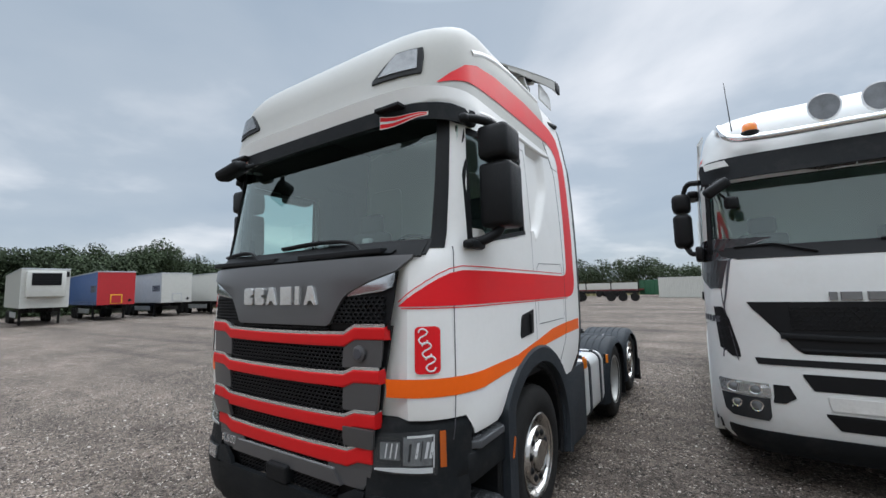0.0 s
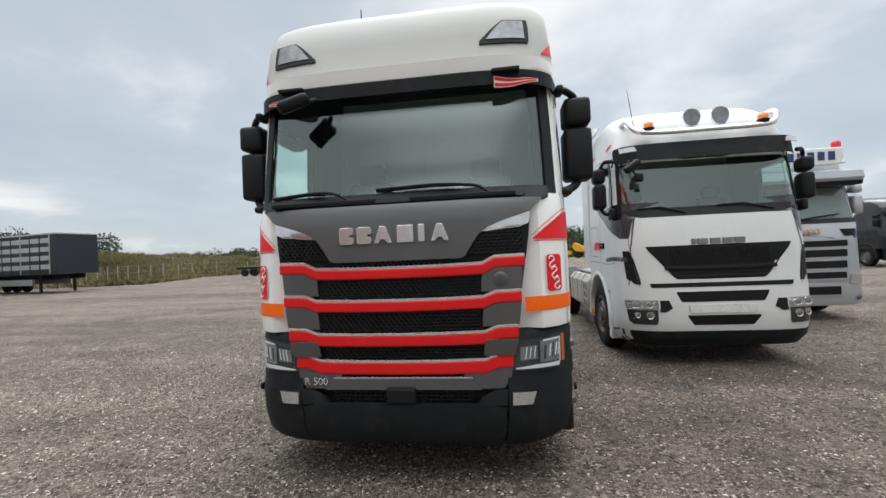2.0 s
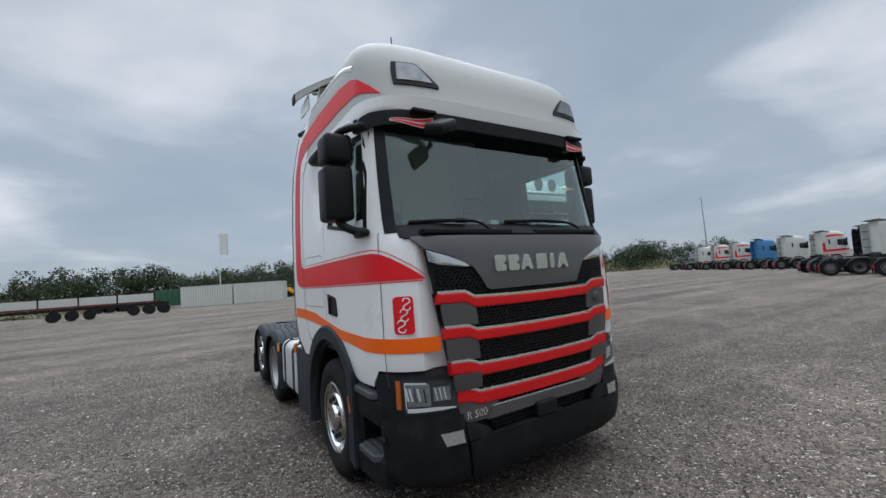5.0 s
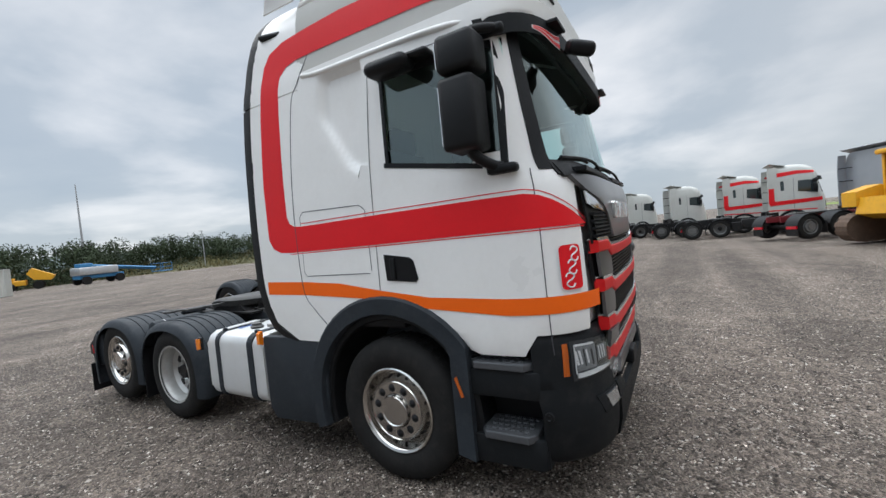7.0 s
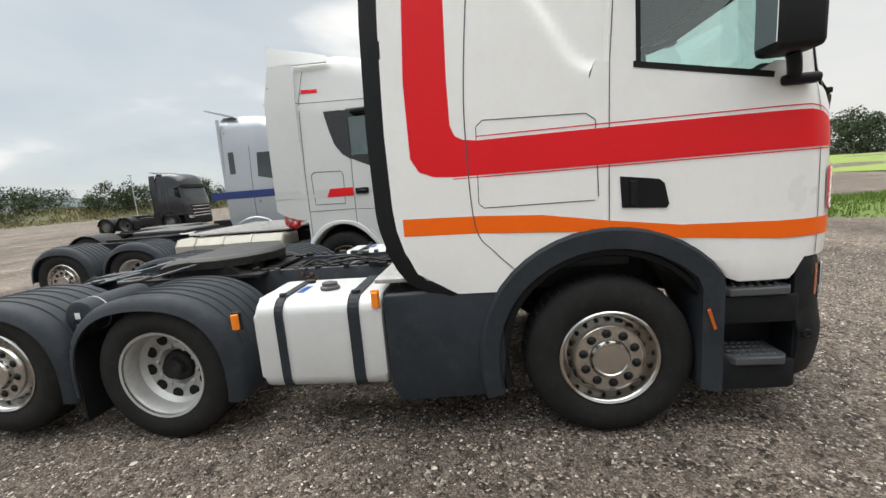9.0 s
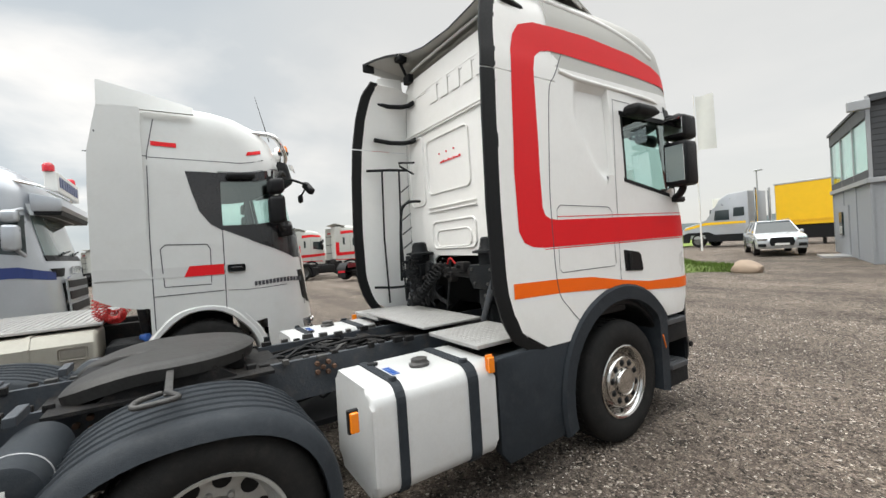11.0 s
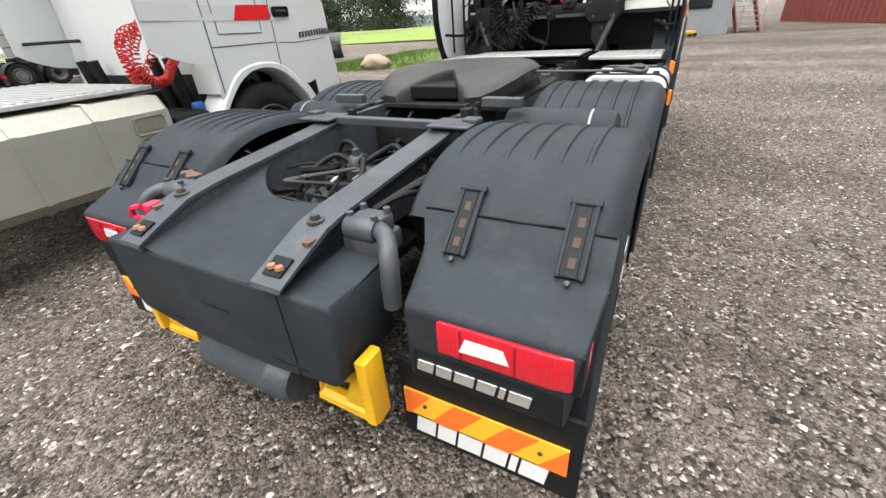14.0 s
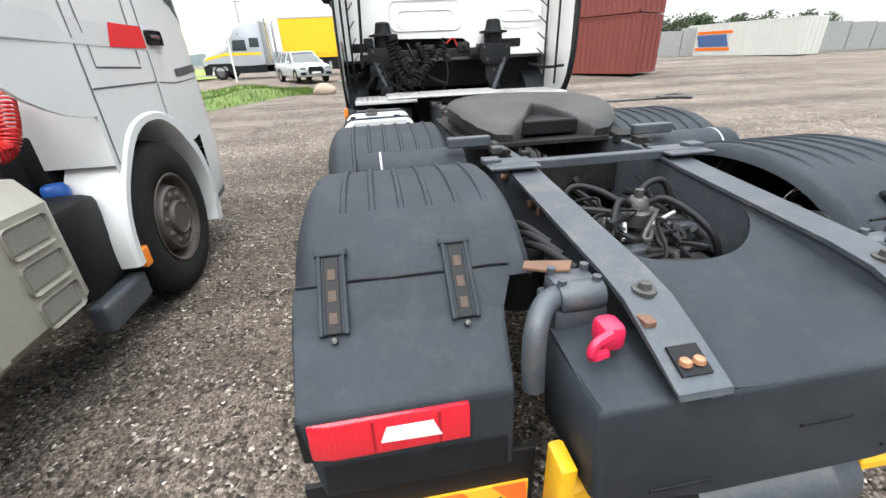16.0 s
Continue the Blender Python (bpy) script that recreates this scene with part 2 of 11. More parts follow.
    l.new(bp.outputs[0], bp2.inputs["Normal"])
    l.new(bp2.outputs[0], b.inputs["Normal"])
    return m


WHITE = mat("white_paint", (0.83, 0.82, 0.795), 0.3, vary=0.035, scale=2.0, coat=0.22, dirt=(0.55, 0.52, 0.46), dirt_amount=0.12)
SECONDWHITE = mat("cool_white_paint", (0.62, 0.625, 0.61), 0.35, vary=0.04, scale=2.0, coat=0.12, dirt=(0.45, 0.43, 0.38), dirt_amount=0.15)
# body white darkened; how light falls on the roof is put into the colour
ROOFDIMMED = mat("dimmed_roof_white", (0.47, 0.463, 0.435), 0.5, vary=0.04, scale=2.5, coat=0.0, spec=0.25, dirt=(0.5, 0.47, 0.4), dirt_amount=0.18)
RED = mat("red_film", (0.72, 0.012, 0.018), 0.4, vary=0.06, spec=0.25)
BARRED = mat("red_grille_paint", (0.62, 0.012, 0.014), 0.42, vary=0.06, spec=0.25)
ORANGE = mat("orange_film", (0.90, 0.135, 0.006), 0.4, vary=0.05, spec=0.25)
BLACK = mat("black_plastic", (0.010, 0.0105, 0.0115), 0.5, vary=0.25, bump=0.15, bump_scale=250, spec=0.2)
BUMPER = mat("dark_bumper_plastic", (0.0105, 0.012, 0.0135), 0.55, vary=0.2, bump=0.2, bump_scale=300, dirt=(0.07, 0.065, 0.06), dirt_amount=0.22, spec=0.16)
FENDER = mat("slate_fender_plastic", (0.027, 0.032, 0.038), 0.55, vary=0.28, scale=4, bump=0.25, bump_scale=200, dirt=(0.08, 0.082, 0.085), dirt_amount=0.25, spec=0.16)
FRAMEGREY = mat("grey_chassis_paint", (0.048, 0.055, 0.065), 0.45, vary=0.25, scale=5, dirt=(0.22, 0.17, 0.13), dirt_amount=0.3, bump=0.2)
FRAMEDARK = mat("dirty_chassis", (0.014, 0.0135, 0.014), 0.6, vary=0.4, scale=6, dirt=(0.06, 0.048, 0.038), dirt_amount=0.6, bump=0.5, bump_scale=70, spec=0.2)
GREASE = mat("greasy_steel", (0.06, 0.058, 0.056), 0.42, metal=0.25, vary=0.4, scale=7, dirt=(0.13, 0.12, 0.11), dirt_amount=0.5, bump=0.3, bump_scale=90)
GRILLEGREY = mat("graphite_paint", (0.10, 0.098, 0.10), 0.34, metal=0.35, vary=0.06, coat=0.3)
MESHBLACK = mat("black_mesh", (0.008, 0.008, 0.009), 0.5, vary=0.2, spec=0.2)
HONEY = mat("honeycomb_plastic", (0.010, 0.010, 0.011), 0.4, vary=0.2, spec=0.25)
CLEARGLASS = glass_mat("clear_lamp_glass", (0.95, 0.96, 0.97))
SILVER = mat("silver_badge", (0.72, 0.72, 0.71), 0.22, metal=0.75, vary=0.04)
CHROME = mat("chrome", (0.85, 0.85, 0.85), 0.08, metal=1.0, vary=0.03)
LAMPGREY = mat("lamp_reflector", (0.62, 0.64, 0.66), 0.15, metal=0.85, vary=0.15, scale=14)
LAMPDARK = mat("lamp_housing", (0.03, 0.032, 0.035), 0.25, vary=0.2)
TYRE = mat("tyre_rubber", (0.018, 0.0175, 0.017), 0.75, vary=0.3, scale=5, bump=0.3, bump_scale=110, dirt=(0.05, 0.044, 0.038), dirt_amount=0.35, spec=0.14)
RIM = mat("aluminium_rim", (0.60, 0.585, 0.56), 0.20, metal=1.0, vary=0.12, scale=8, dirt=(0.28, 0.24, 0.2), dirt_amount=0.22)
RIMSTEEL = mat("painted_rim", (0.44, 0.44, 0.425), 0.38, metal=0.35, vary=0.12, scale=8, dirt=(0.3, 0.25, 0.2), dirt_amount=0.5)
TANK = mat("tank_aluminium", (0.62, 0.625, 0.62), 0.36, metal=0.2, vary=0.07, scale=4, dirt=(0.5, 0.47, 0.42), dirt_amount=0.3)
TREAD = mat("tread_plate", (0.46, 0.455, 0.445), 0.5, metal=0.45, vary=0.2, scale=9, dirt=(0.3, 0.27, 0.24), dirt_amount=0.5)
AMBER = lens_mat("amber_lens", (0.85, 0.22, 0.01))
REDLENS = lens_mat("red_lens", (0.62, 0.01, 0.025))
CLEARLENS = lens_mat("clear_lens", (0.82, 0.80, 0.78))
LAMPLENS = lens_mat("headlamp_lens", (0.66, 0.68, 0.70), 0.85, 0.16, 22, 1.0)
DARKAMBER = lens_mat("dark_amber_lens", (0.45, 0.09, 0.006))
RUST = mat("rust", (0.13, 0.068, 0.042), 0.8, vary=0.4, scale=15, bump=0.4)
YELLOW = mat("yellow_paint", (0.80, 0.43, 0.01), 0.5, vary=0.15, dirt=(0.3, 0.17, 0.06), dirt_amount=0.5)
REFORANGE = mat("reflective_orange", (0.95, 0.17, 0.02), 0.4, vary=0.05)
REFYELLOW = mat("reflective_yellow", (0.95, 0.47, 0.03), 0.4, vary=0.05)
WHITEPRINT = mat("white_print", (0.75, 0.75, 0.73), 0.5, vary=0.08)
GREYPRINT = mat("grey_print", (0.35, 0.35, 0.36), 0.5, vary=0.08)
DARKPRINT = mat("dark_print", (0.06, 0.06, 0.07), 0.5, vary=0.1)
INTERIOR = mat("cab_interior", (0.075, 0.077, 0.08), 0.8, vary=0.2)
SEATGREY = mat("seat_fabric", (0.07, 0.075, 0.08), 0.9, vary=0.25, bump=0.3)
PINK = mat("red_plug", (0.55, 0.015, 0.06), 0.4, vary=0.1)
REDHOSE = mat("red_hose", (0.55, 0.02, 0.02), 0.4, vary=0.1)
BLUECAP = mat("blue_cap", (0.02, 0.10, 0.38), 0.4, vary=0.1)
GLASS = glass_mat("windscreen_glass", (0.74, 0.92, 0.88), 0.01, 2.4)
GRAVEL = gravel_mat()


# ---- mesh tools ----
def part(name, bm, material, parent=None, label="", smooth=None):
    """Links a bmesh as one mesh object under a thing or a part."""
    me = bpy.data.meshes.new(name)
    bmesh.ops.recalc_face_normals(bm, faces=bm.faces)
    if smooth is not None:
        for f in bm.faces:
            f.smooth = True
    bm.to_mesh(me)
    bm.free()
    if smooth is not None:
        me.set_sharp_from_angle(angle=radians(smooth))
    me.materials.append(material)
    ob = new(name, me)
    if parent is not None:
        ob.parent = parent
    if label:
        tagged(ob, label)
    return ob


def thing(name, label, category, m=None, group="", kind=""):
    ob = new(name)
    ob.empty_display_size = 0.2
    if m is not None:
        ob.matrix_basis = m
    return tagged(ob, label, category, group, kind)


def B():
    return bmesh.new()


def box(bm, x0, x1, y0, y1, z0, z1, bev=0.0, seg=2, m=None):
    r = bmesh.ops.create_cube(bm, size=1.0, matrix=Matrix.Translation(((x0 + x1) / 2, (y0 + y1) / 2, (z0 + z1) / 2)) @ Matrix.Diagonal((abs(x1 - x0), abs(y1 - y0), abs(z1 - z0), 1)))
    vs = r["verts"]
    if bev:
        es = list({ed for v in vs for ed in v.link_edges})
        out = bmesh.ops.bevel(bm, geom=es, offset=bev, segments=seg, affect="EDGES", profile=0.5)
        vs = list({v for f in out["faces"] for v in f.verts} | {v for v in vs if v.is_valid})
    if m is not None:
        bmesh.ops.transform(bm, matrix=m, verts=vs)
    return vs


def prism(bm, pts, axis, a, b, bev=0.0, seg=2):
    """A polygon in the plane across axis ('x': y,z; 'y': x,z; 'z': x,y), drawn from a to b along it."""
    def at(p, q):
        return {"x": (q, p[0], p[1]), "y": (p[0], q, p[1]), "z": (p[0], p[1], q)}[axis]
    lo = [bm.verts.new(at(p, a)) for p in pts]
    hi = [bm.verts.new(at(p, b)) for p in pts]
    n = len(pts)
    fs = [bm.faces.new(lo), bm.faces.new(hi[::-1])]
    for i in range(n):
        fs.append(bm.faces.new((lo[i], hi[i], hi[(i + 1) % n], lo[(i + 1) % n])))
    if bev:
        es = list({ed for f in fs[:2] for ed in f.edges})
        bmesh.ops.bevel(bm, geom=es, offset=bev, segments=seg, affect="EDGES", profile=0.5)


def lathe(bm, prof, centre, axis="x", n=32, closed=False, caps=(True, True)):
    """Spins (radius, along) points round an axis through centre."""
    rings = []
    cx, cy, cz = centre
    for r, h in prof:
        ring = []
        for i in range(n):
            a = 2 * math.pi * i / n
            c, s = r * math.cos(a), r * math.sin(a)
            p = {"x": (cx + h, cy + c, cz + s), "y": (cx + c, cy + h, cz + s), "z": (cx + c, cy + s, cz + h)}[axis]
            ring.append(bm.verts.new(p))
        rings.append(ring)
    m = len(rings)
    for k in range(m if closed else m - 1):
        p, q = rings[k], rings[(k + 1) % m]
        for i in range(n):
            bm.faces.new((p[i], p[(i + 1) % n], q[(i + 1) % n], q[i]))
    if not closed:
        if caps[0] and prof[0][0] > 0.0005:
            bm.faces.new(rings[0][::-1])
        if caps[1] and prof[-1][0] > 0.0005:
            bm.faces.new(rings[-1])


def rod(bm, p, q, r, n=8, r2=None):
    p, q = Vector(p), Vector(q)
    d = q - p
    m = Matrix.Translation((p + q) / 2) @ d.to_track_quat("Z", "Y").to_matrix().to_4x4()
    bmesh.ops.create_cone(bm, cap_ends=True, segments=n, radius1=r, radius2=r if r2 is None else r2, depth=d.length, matrix=m)


def tube(bm, pts, r, n=8):
    """A round bar along a path."""
    pts = [Vector(p) for p in pts]
    rings = []
    up = Vector((0.13, 0.31, 0.94)).normalized()
    for i, p in enumerate(pts):
        d = (pts[min(i + 1, len(pts) - 1)] - pts[max(i - 1, 0)]).normalized()
        a = d.cross(up)
        if a.length < 1e-3:
            a = d.cross(Vector((1, 0, 0)))
        a.normalize()
        c = d.cross(a)
        rings.append([bm.verts.new(p + r * (math.cos(2 * math.pi * k / n) * a + math.sin(2 * math.pi * k / n) * c)) for k in range(n)])
    for p, q in zip(rings, rings[1:]):
        for k in range(n):
            bm.faces.new((p[k], p[(k + 1) % n], q[(k + 1) % n], q[k]))
    bm.faces.new(rings[0][::-1])
    bm.faces.new(rings[-1])


def curve_pts(pts, n=6):
    """A smooth path (Catmull-Rom) through points."""
    P = [Vector(p) for p in pts]
    P = [2 * P[0] - P[1]] + P + [2 * P[-1] - P[-2]]
    out = []
    for i in range(1, len(P) - 2):
        for k in range(n):
            t = k / n
            out.append(0.5 * ((2 * P[i]) + (P[i + 1] - P[i - 1]) * t + (2 * P[i - 1] - 5 * P[i] + 4 * P[i + 1] - P[i + 2]) * t * t + (3 * P[i] - P[i - 1] - 3 * P[i + 1] + P[i + 2]) * t ** 3))
    out.append(P[-2])
    return out


def grid(bm, f, us, vs):
    """A sheet through f(u, v)."""
    rows = [[bm.verts.new(f(u, v)) for u in us] for v in vs]
    for a, b in zip(rows, rows[1:]):
        for i in range(len(us) - 1):
            bm.faces.new((a[i], a[i + 1], b[i + 1], b[i]))


def thicken(bm, d):
    bmesh.ops.recalc_face_normals(bm, faces=bm.faces)
    bmesh.ops.solidify(bm, geom=bm.faces[:], thickness=d)


def lin(a, b, n):
    return [a + (b - a) * i / (n - 1) for i in range(n)]


def interp(table, z):
    """Smooth-ish lookup in rows (z, a, b, c...)."""
    if z <= table[0][0]:
        return table[0][1:]
    for p, q in zip(table, table[1:]):
        if z <= q[0]:
            t = (z - p[0]) / (q[0] - p[0])
            return tuple(a + (b - a) * t for a, b in zip(p[1:], q[1:]))
    return table[-1][1:]


def lettering(text, size, material, parent, m, depth=0.004, name="lettering"):
    """Raised letters with the built-in font, as a mesh."""
    cu = bpy.data.curves.new("text", "FONT")
    cu.body, cu.size, cu.extrude, cu.align_x = text, size, depth, "CENTER"
    tmp = new("text_source", cu)
    me = bpy.data.meshes.new_from_object(tmp.evaluated_get(bpy.context.evaluated_depsgraph_get()))
    bpy.data.objects.remove(tmp)
    me.materials.clear()
    me.materials.append(material)
    me.name = name
    ob = new(name, me)
    ob.parent = parent
    ob.matrix_basis = m
    return ob


# ---- ground ----
def rise(x, y):
    """The yard climbs a little towards the office building."""
    return 0.02 * min(max(0.0, -y - 5), 20)


def build_ground():
    bm = B()
    c = [0]
    s = 0.6
    while c[-1] < 1500:
        c.append(c[-1] + s)
        s *= 1.11 if c[-1] > 9 else 1.0
    cs = [-v for v in c[:0:-1]] + c

    def h(x, y):
        near = 1.0 / (1 + ((x * x + y * y) / 900) ** 2)
        return 0.012 * noise.noise((x * 0.35, y * 0.35, 3.1)) * near - 0.004 + rise(x, y)
    grid(bm, lambda u, v: (u, v, h(u, v)), cs, cs)
    ob = part("ground", bm, GRAVEL, smooth=60)
    tagged(ob, "grey-brown compacted gravel yard with pale stones", "ground", kind="structure")


build_ground()


STRIP = mat("bright_lamp_trim", (0.80, 0.81, 0.82), 0.25, metal=0.35, vary=0.06)
ROOFLAMP = mat("roof_lamp_lens", (0.22, 0.23, 0.24), 0.12, metal=0.3, vary=0.5, scale=12)


# ---- cab shells ----
class Shell:
    """A cab's outer skin: rows of (z, half width, front, depth of the rounded front), the front a superellipse in plan."""

    def __init__(self, rows, back, n=6.0, grow=0.0):
        self.rows, self.back, self.n, self.grow = rows, back, n, grow

    def at(self, z):
        hw, yf, d = interp(self.rows, z)
        return hw + self.grow, yf - self.grow, d

    def front_y(self, x, z):
        hw, yf, d = self.at(z)
        u = min(abs(x) / hw, 1.0)
        return yf + d * (1 - math.sqrt(max(0.0, 1 - u ** self.n)))

    def side_x(self, y, z):
        hw, yf, d = self.at(z)
        if y >= yf + d:
            return hw
        t = max(0.0, (y - yf) / d)
        return hw * (1 - (1 - t) ** 2) ** (1 / self.n)

    def columns(self, us, ys):
        return [("y", -1, y) for y in reversed(ys)] + [("u", 0, u) for u in us] + [("y", 1, y) for y in ys]

    def point(self, col, z, y_ref=0.55):
        hw, yf, d = self.at(z)
        if col[0] == "u":
            x = col[2] * hw
            return Vector((x, self.front_y(x, z), z))
        s = yf + d
        y = s + (col[2] - y_ref) / (self.back - y_ref) * (self.back - s)
        return Vector((col[1] * hw, y, z))

    def mesh(self, us, ys, zs, skip=None, adjust=None, roof=True, y_ref=0.55):
        bm = B()
        cols = self.columns(us, ys)
        rows = []
        for z in zs:
            row = []
            for c in cols:
                p = self.point(c, z, y_ref)
                if adjust:
                    p = adjust(c, p, z)
                row.append(bm.verts.new(p))
            rows.append(row)
        for k in range(len(zs) - 1):
            for i in range(len(cols) - 1):
                if skip and skip(cols[i], cols[i + 1], zs[k], zs[k + 1]):
                    continue
                bm.faces.new((rows[k][i], rows[k][i + 1], rows[k + 1][i + 1], rows[k + 1][i]))
        if roof:
            top = rows[-1]
            n = len(top)
            for i in range(n // 2):
                a, b, c, d = top[i], top[i + 1], top[n - 2 - i], top[n - 1 - i]
                if len({a, b, c, d}) == 4:
                    bm.faces.new((a, b, c, d))
                elif len({a, b, c, d}) == 3:
                    bm.faces.new((a, b, d))
        return bm


def side_sheet(shell, pairs, sign, off=0.004, n=6):
    """A strip on a cab's side through rows of ((y, z) upper, (y, z) lower)."""
    bm = B()
    rows = []
    for a, b in zip(pairs, pairs[1:]):
        for k in range(n):
            t = k / n
            rows.append(tuple((p[0] + (q[0] - p[0]) * t, p[1] + (q[1] - p[1]) * t) for p, q in zip(a, b)))
    rows.append(pairs[-1])
    vs = []
    for up, lo in rows:
        line = []
        for k in range(5):
            y, z = up[0] + (lo[0] - up[0]) * k / 4, up[1] + (lo[1] - up[1]) * k / 4
            line.append(bm.verts.new((sign * (shell.side_x(y, z) + off), y - off * 0.5, z)))
        vs.append(line)
    for a, b in zip(vs, vs[1:]):
        for k in range(4):
            bm.faces.new((a[k], a[k + 1], b[k + 1], b[k]))
    return bm


def side_line(shell, pts, sign, width=0.0055, off=0.003):
    """A seam along (y, z) points on a cab's side."""
    bm = B()
    dense = [(p.x, p.y) for p in curve_pts([(a, b, 0) for a, b in pts], 1)]
    fine = []
    for a, b in zip(dense, dense[1:]):
        fine += [(a[0] + (b[0] - a[0]) * k / 5, a[1] + (b[1] - a[1]) * k / 5) for k in range(5)]
    fine.append(dense[-1])
    vs = []
    for i, p in enumerate(fine):
        q, r = fine[max(i - 1, 0)], fine[min(i + 1, len(fine) - 1)]
        d = Vector((r[0] - q[0], r[1] - q[1])).normalized() * width / 2
        line = []
        for s in (1, -1):
            y, z = p[0] - d.y * s, p[1] + d.x * s
            line.append(bm.verts.new((sign * (shell.side_x(y, z) + off), y, z)))
        vs.append(line)
    for a, b in zip(vs, vs[1:]):
        bm.faces.new((a[0], a[1], b[1], b[0]))
    return bm


def front_sheet(shell, rows, off=0.01, n=16, thick=0.0, sub=1):
    """A sheet on a cab's front through rows of (z, x from, x to)."""
    bm = B()
    fine = []
    for a, b in zip(rows, rows[1:]):
        fine += [tuple(p + (q - p) * k / sub for p, q in zip(a, b)) for k in range(sub)]
    fine.append(rows[-1])
    vs = [[bm.verts.new((x, shell.front_y(x, z) - off, z)) for x in lin(x0, x1, n)] for z, x0, x1 in fine]
    for a, b in zip(vs, vs[1:]):
        for i in range(n - 1):
            bm.faces.new((a[i], a[i + 1], b[i + 1], b[i]))
    if thick:
        thicken(bm, thick)
    return bm


def front_band(shell, pts, off=0.02, thick=0.03):
    """A bar across a cab's front through (x, z low, z high)."""
    bm = B()
    vs = []
    for x, z0, z1 in pts:
        y = shell.front_y(x, (z0 + z1) / 2)
        vs.append([bm.verts.new((x, y - off * f, z)) for f, z in ((0.0, z0), (0.85, z0 + 0.004), (1.0, z0 + 0.014), (1.0, z1 - 0.014), (0.85, z1 - 0.004), (0.0, z1), (-thick / off, z1), (-thick / off, z0))])
    for a, b in zip(vs, vs[1:]):
        for i in range(8):
            bm.faces.new((a[i], a[(i + 1) % 8], b[(i + 1) % 8], b[i]))
    bm.faces.new(vs[0])
    bm.faces.new(vs[-1][::-1])
    return bm


def hex_mesh(shell, x0, x1, z0, z1, off, cell=0.037, rim=0.006, slant=0.0):
    """A honeycomb grille between x0..x1 and z0..z1 on a cab's front."""
    bm = B()
    h = cell * 0.62
    row = 0
    z = z0 + h / 2
    while z - h / 2 < z1 + 0.001:
        inset = slant * (z1 - z) / max(1e-6, z1 - z0)
        x = x0 + inset + (cell / 2 if row % 2 else 0)
        while x <= x1 - inset + 0.001:
            outer, inner, deep = [], [], []
            for k in range(6):
                a = math.pi / 3 * k
                dx, dz = math.cos(a), math.sin(a)
                px, pz = x + dx * cell * 0.62, z + dz * h * 0.62
                qx, qz = x + dx * (cell * 0.62 - rim), z + dz * (h * 0.62 - rim * 0.8)
                px, qx = min(max(px, x0 + inset), x1 - inset), min(max(qx, x0 + inset), x1 - inset)
                pz, qz = min(max(pz, z0), z1), min(max(qz, z0), z1)
                y = shell.front_y(px, pz)
                outer.append(bm.verts.new((px, y - off, pz)))
                inner.append(bm.verts.new((qx, y - off - 0.001, qz)))
                deep.append(bm.verts.new((qx, y - off + 0.02, qz)))
            for k in range(6):
                j = (k + 1) % 6
                bm.faces.new((outer[k], outer[j], inner[j], inner[k]))
                bm.faces.new((inner[k], inner[j], deep[j], deep[k]))
            x += cell
        z += h
        row += 1
    return bm


def arc_band(cy, cz, ry0, rz0, ry1, rz1, x0, x1, a0, a1, n=28, lip=0.02):
    """A wheel-arch band round (cy, cz) from angle a0 to a1, between two radii."""
    bm = B()
    rows = []
    for i in range(n + 1):
        a = radians(a0 + (a1 - a0) * i / n)
        c, s = math.cos(a), math.sin(a)
        sec = [(x0, ry1, rz1), (x1 - lip, ry1, rz1), (x1, ry1 - lip, rz1 - lip), (x1, ry0 + lip / 2, rz0 + lip / 2), (x1 - lip, ry0, rz0), (x0, ry0, rz0)]
        rows.append([bm.verts.new((x, cy + ry * c, cz + rz * s)) for x, ry, rz in sec])
    for a, b in zip(rows, rows[1:]):
        for i in range(6):
            bm.faces.new((a[i], a[(i + 1) % 6], b[(i + 1) % 6], b[i]))
    bm.faces.new(rows[0])
    bm.faces.new(rows[-1][::-1])
    return bm


def mirror_x(bm):
    bmesh.ops.scale(bm, vec=(-1, 1, 1), verts=bm.verts)
    bmesh.ops.reverse_faces(bm, faces=bm.faces)
    return bm


def both(name, make, material, parent, label="", smooth=None):
    """A part on the cab's one side and its mirror image on the other."""
    part(name, make(), material, parent, label, smooth)
    return part(name, mirror_x(make()), material, parent, label, smooth)


# ---- wheels ----
WHEEL_MESH, WORN = {}, {}


OLDRIM = mat("weathered_rim", (0.16, 0.16, 0.155), 0.5, metal=0.4, vary=0.2, scale=8, dirt=(0.07, 0.06, 0.05), dirt_amount=0.6)


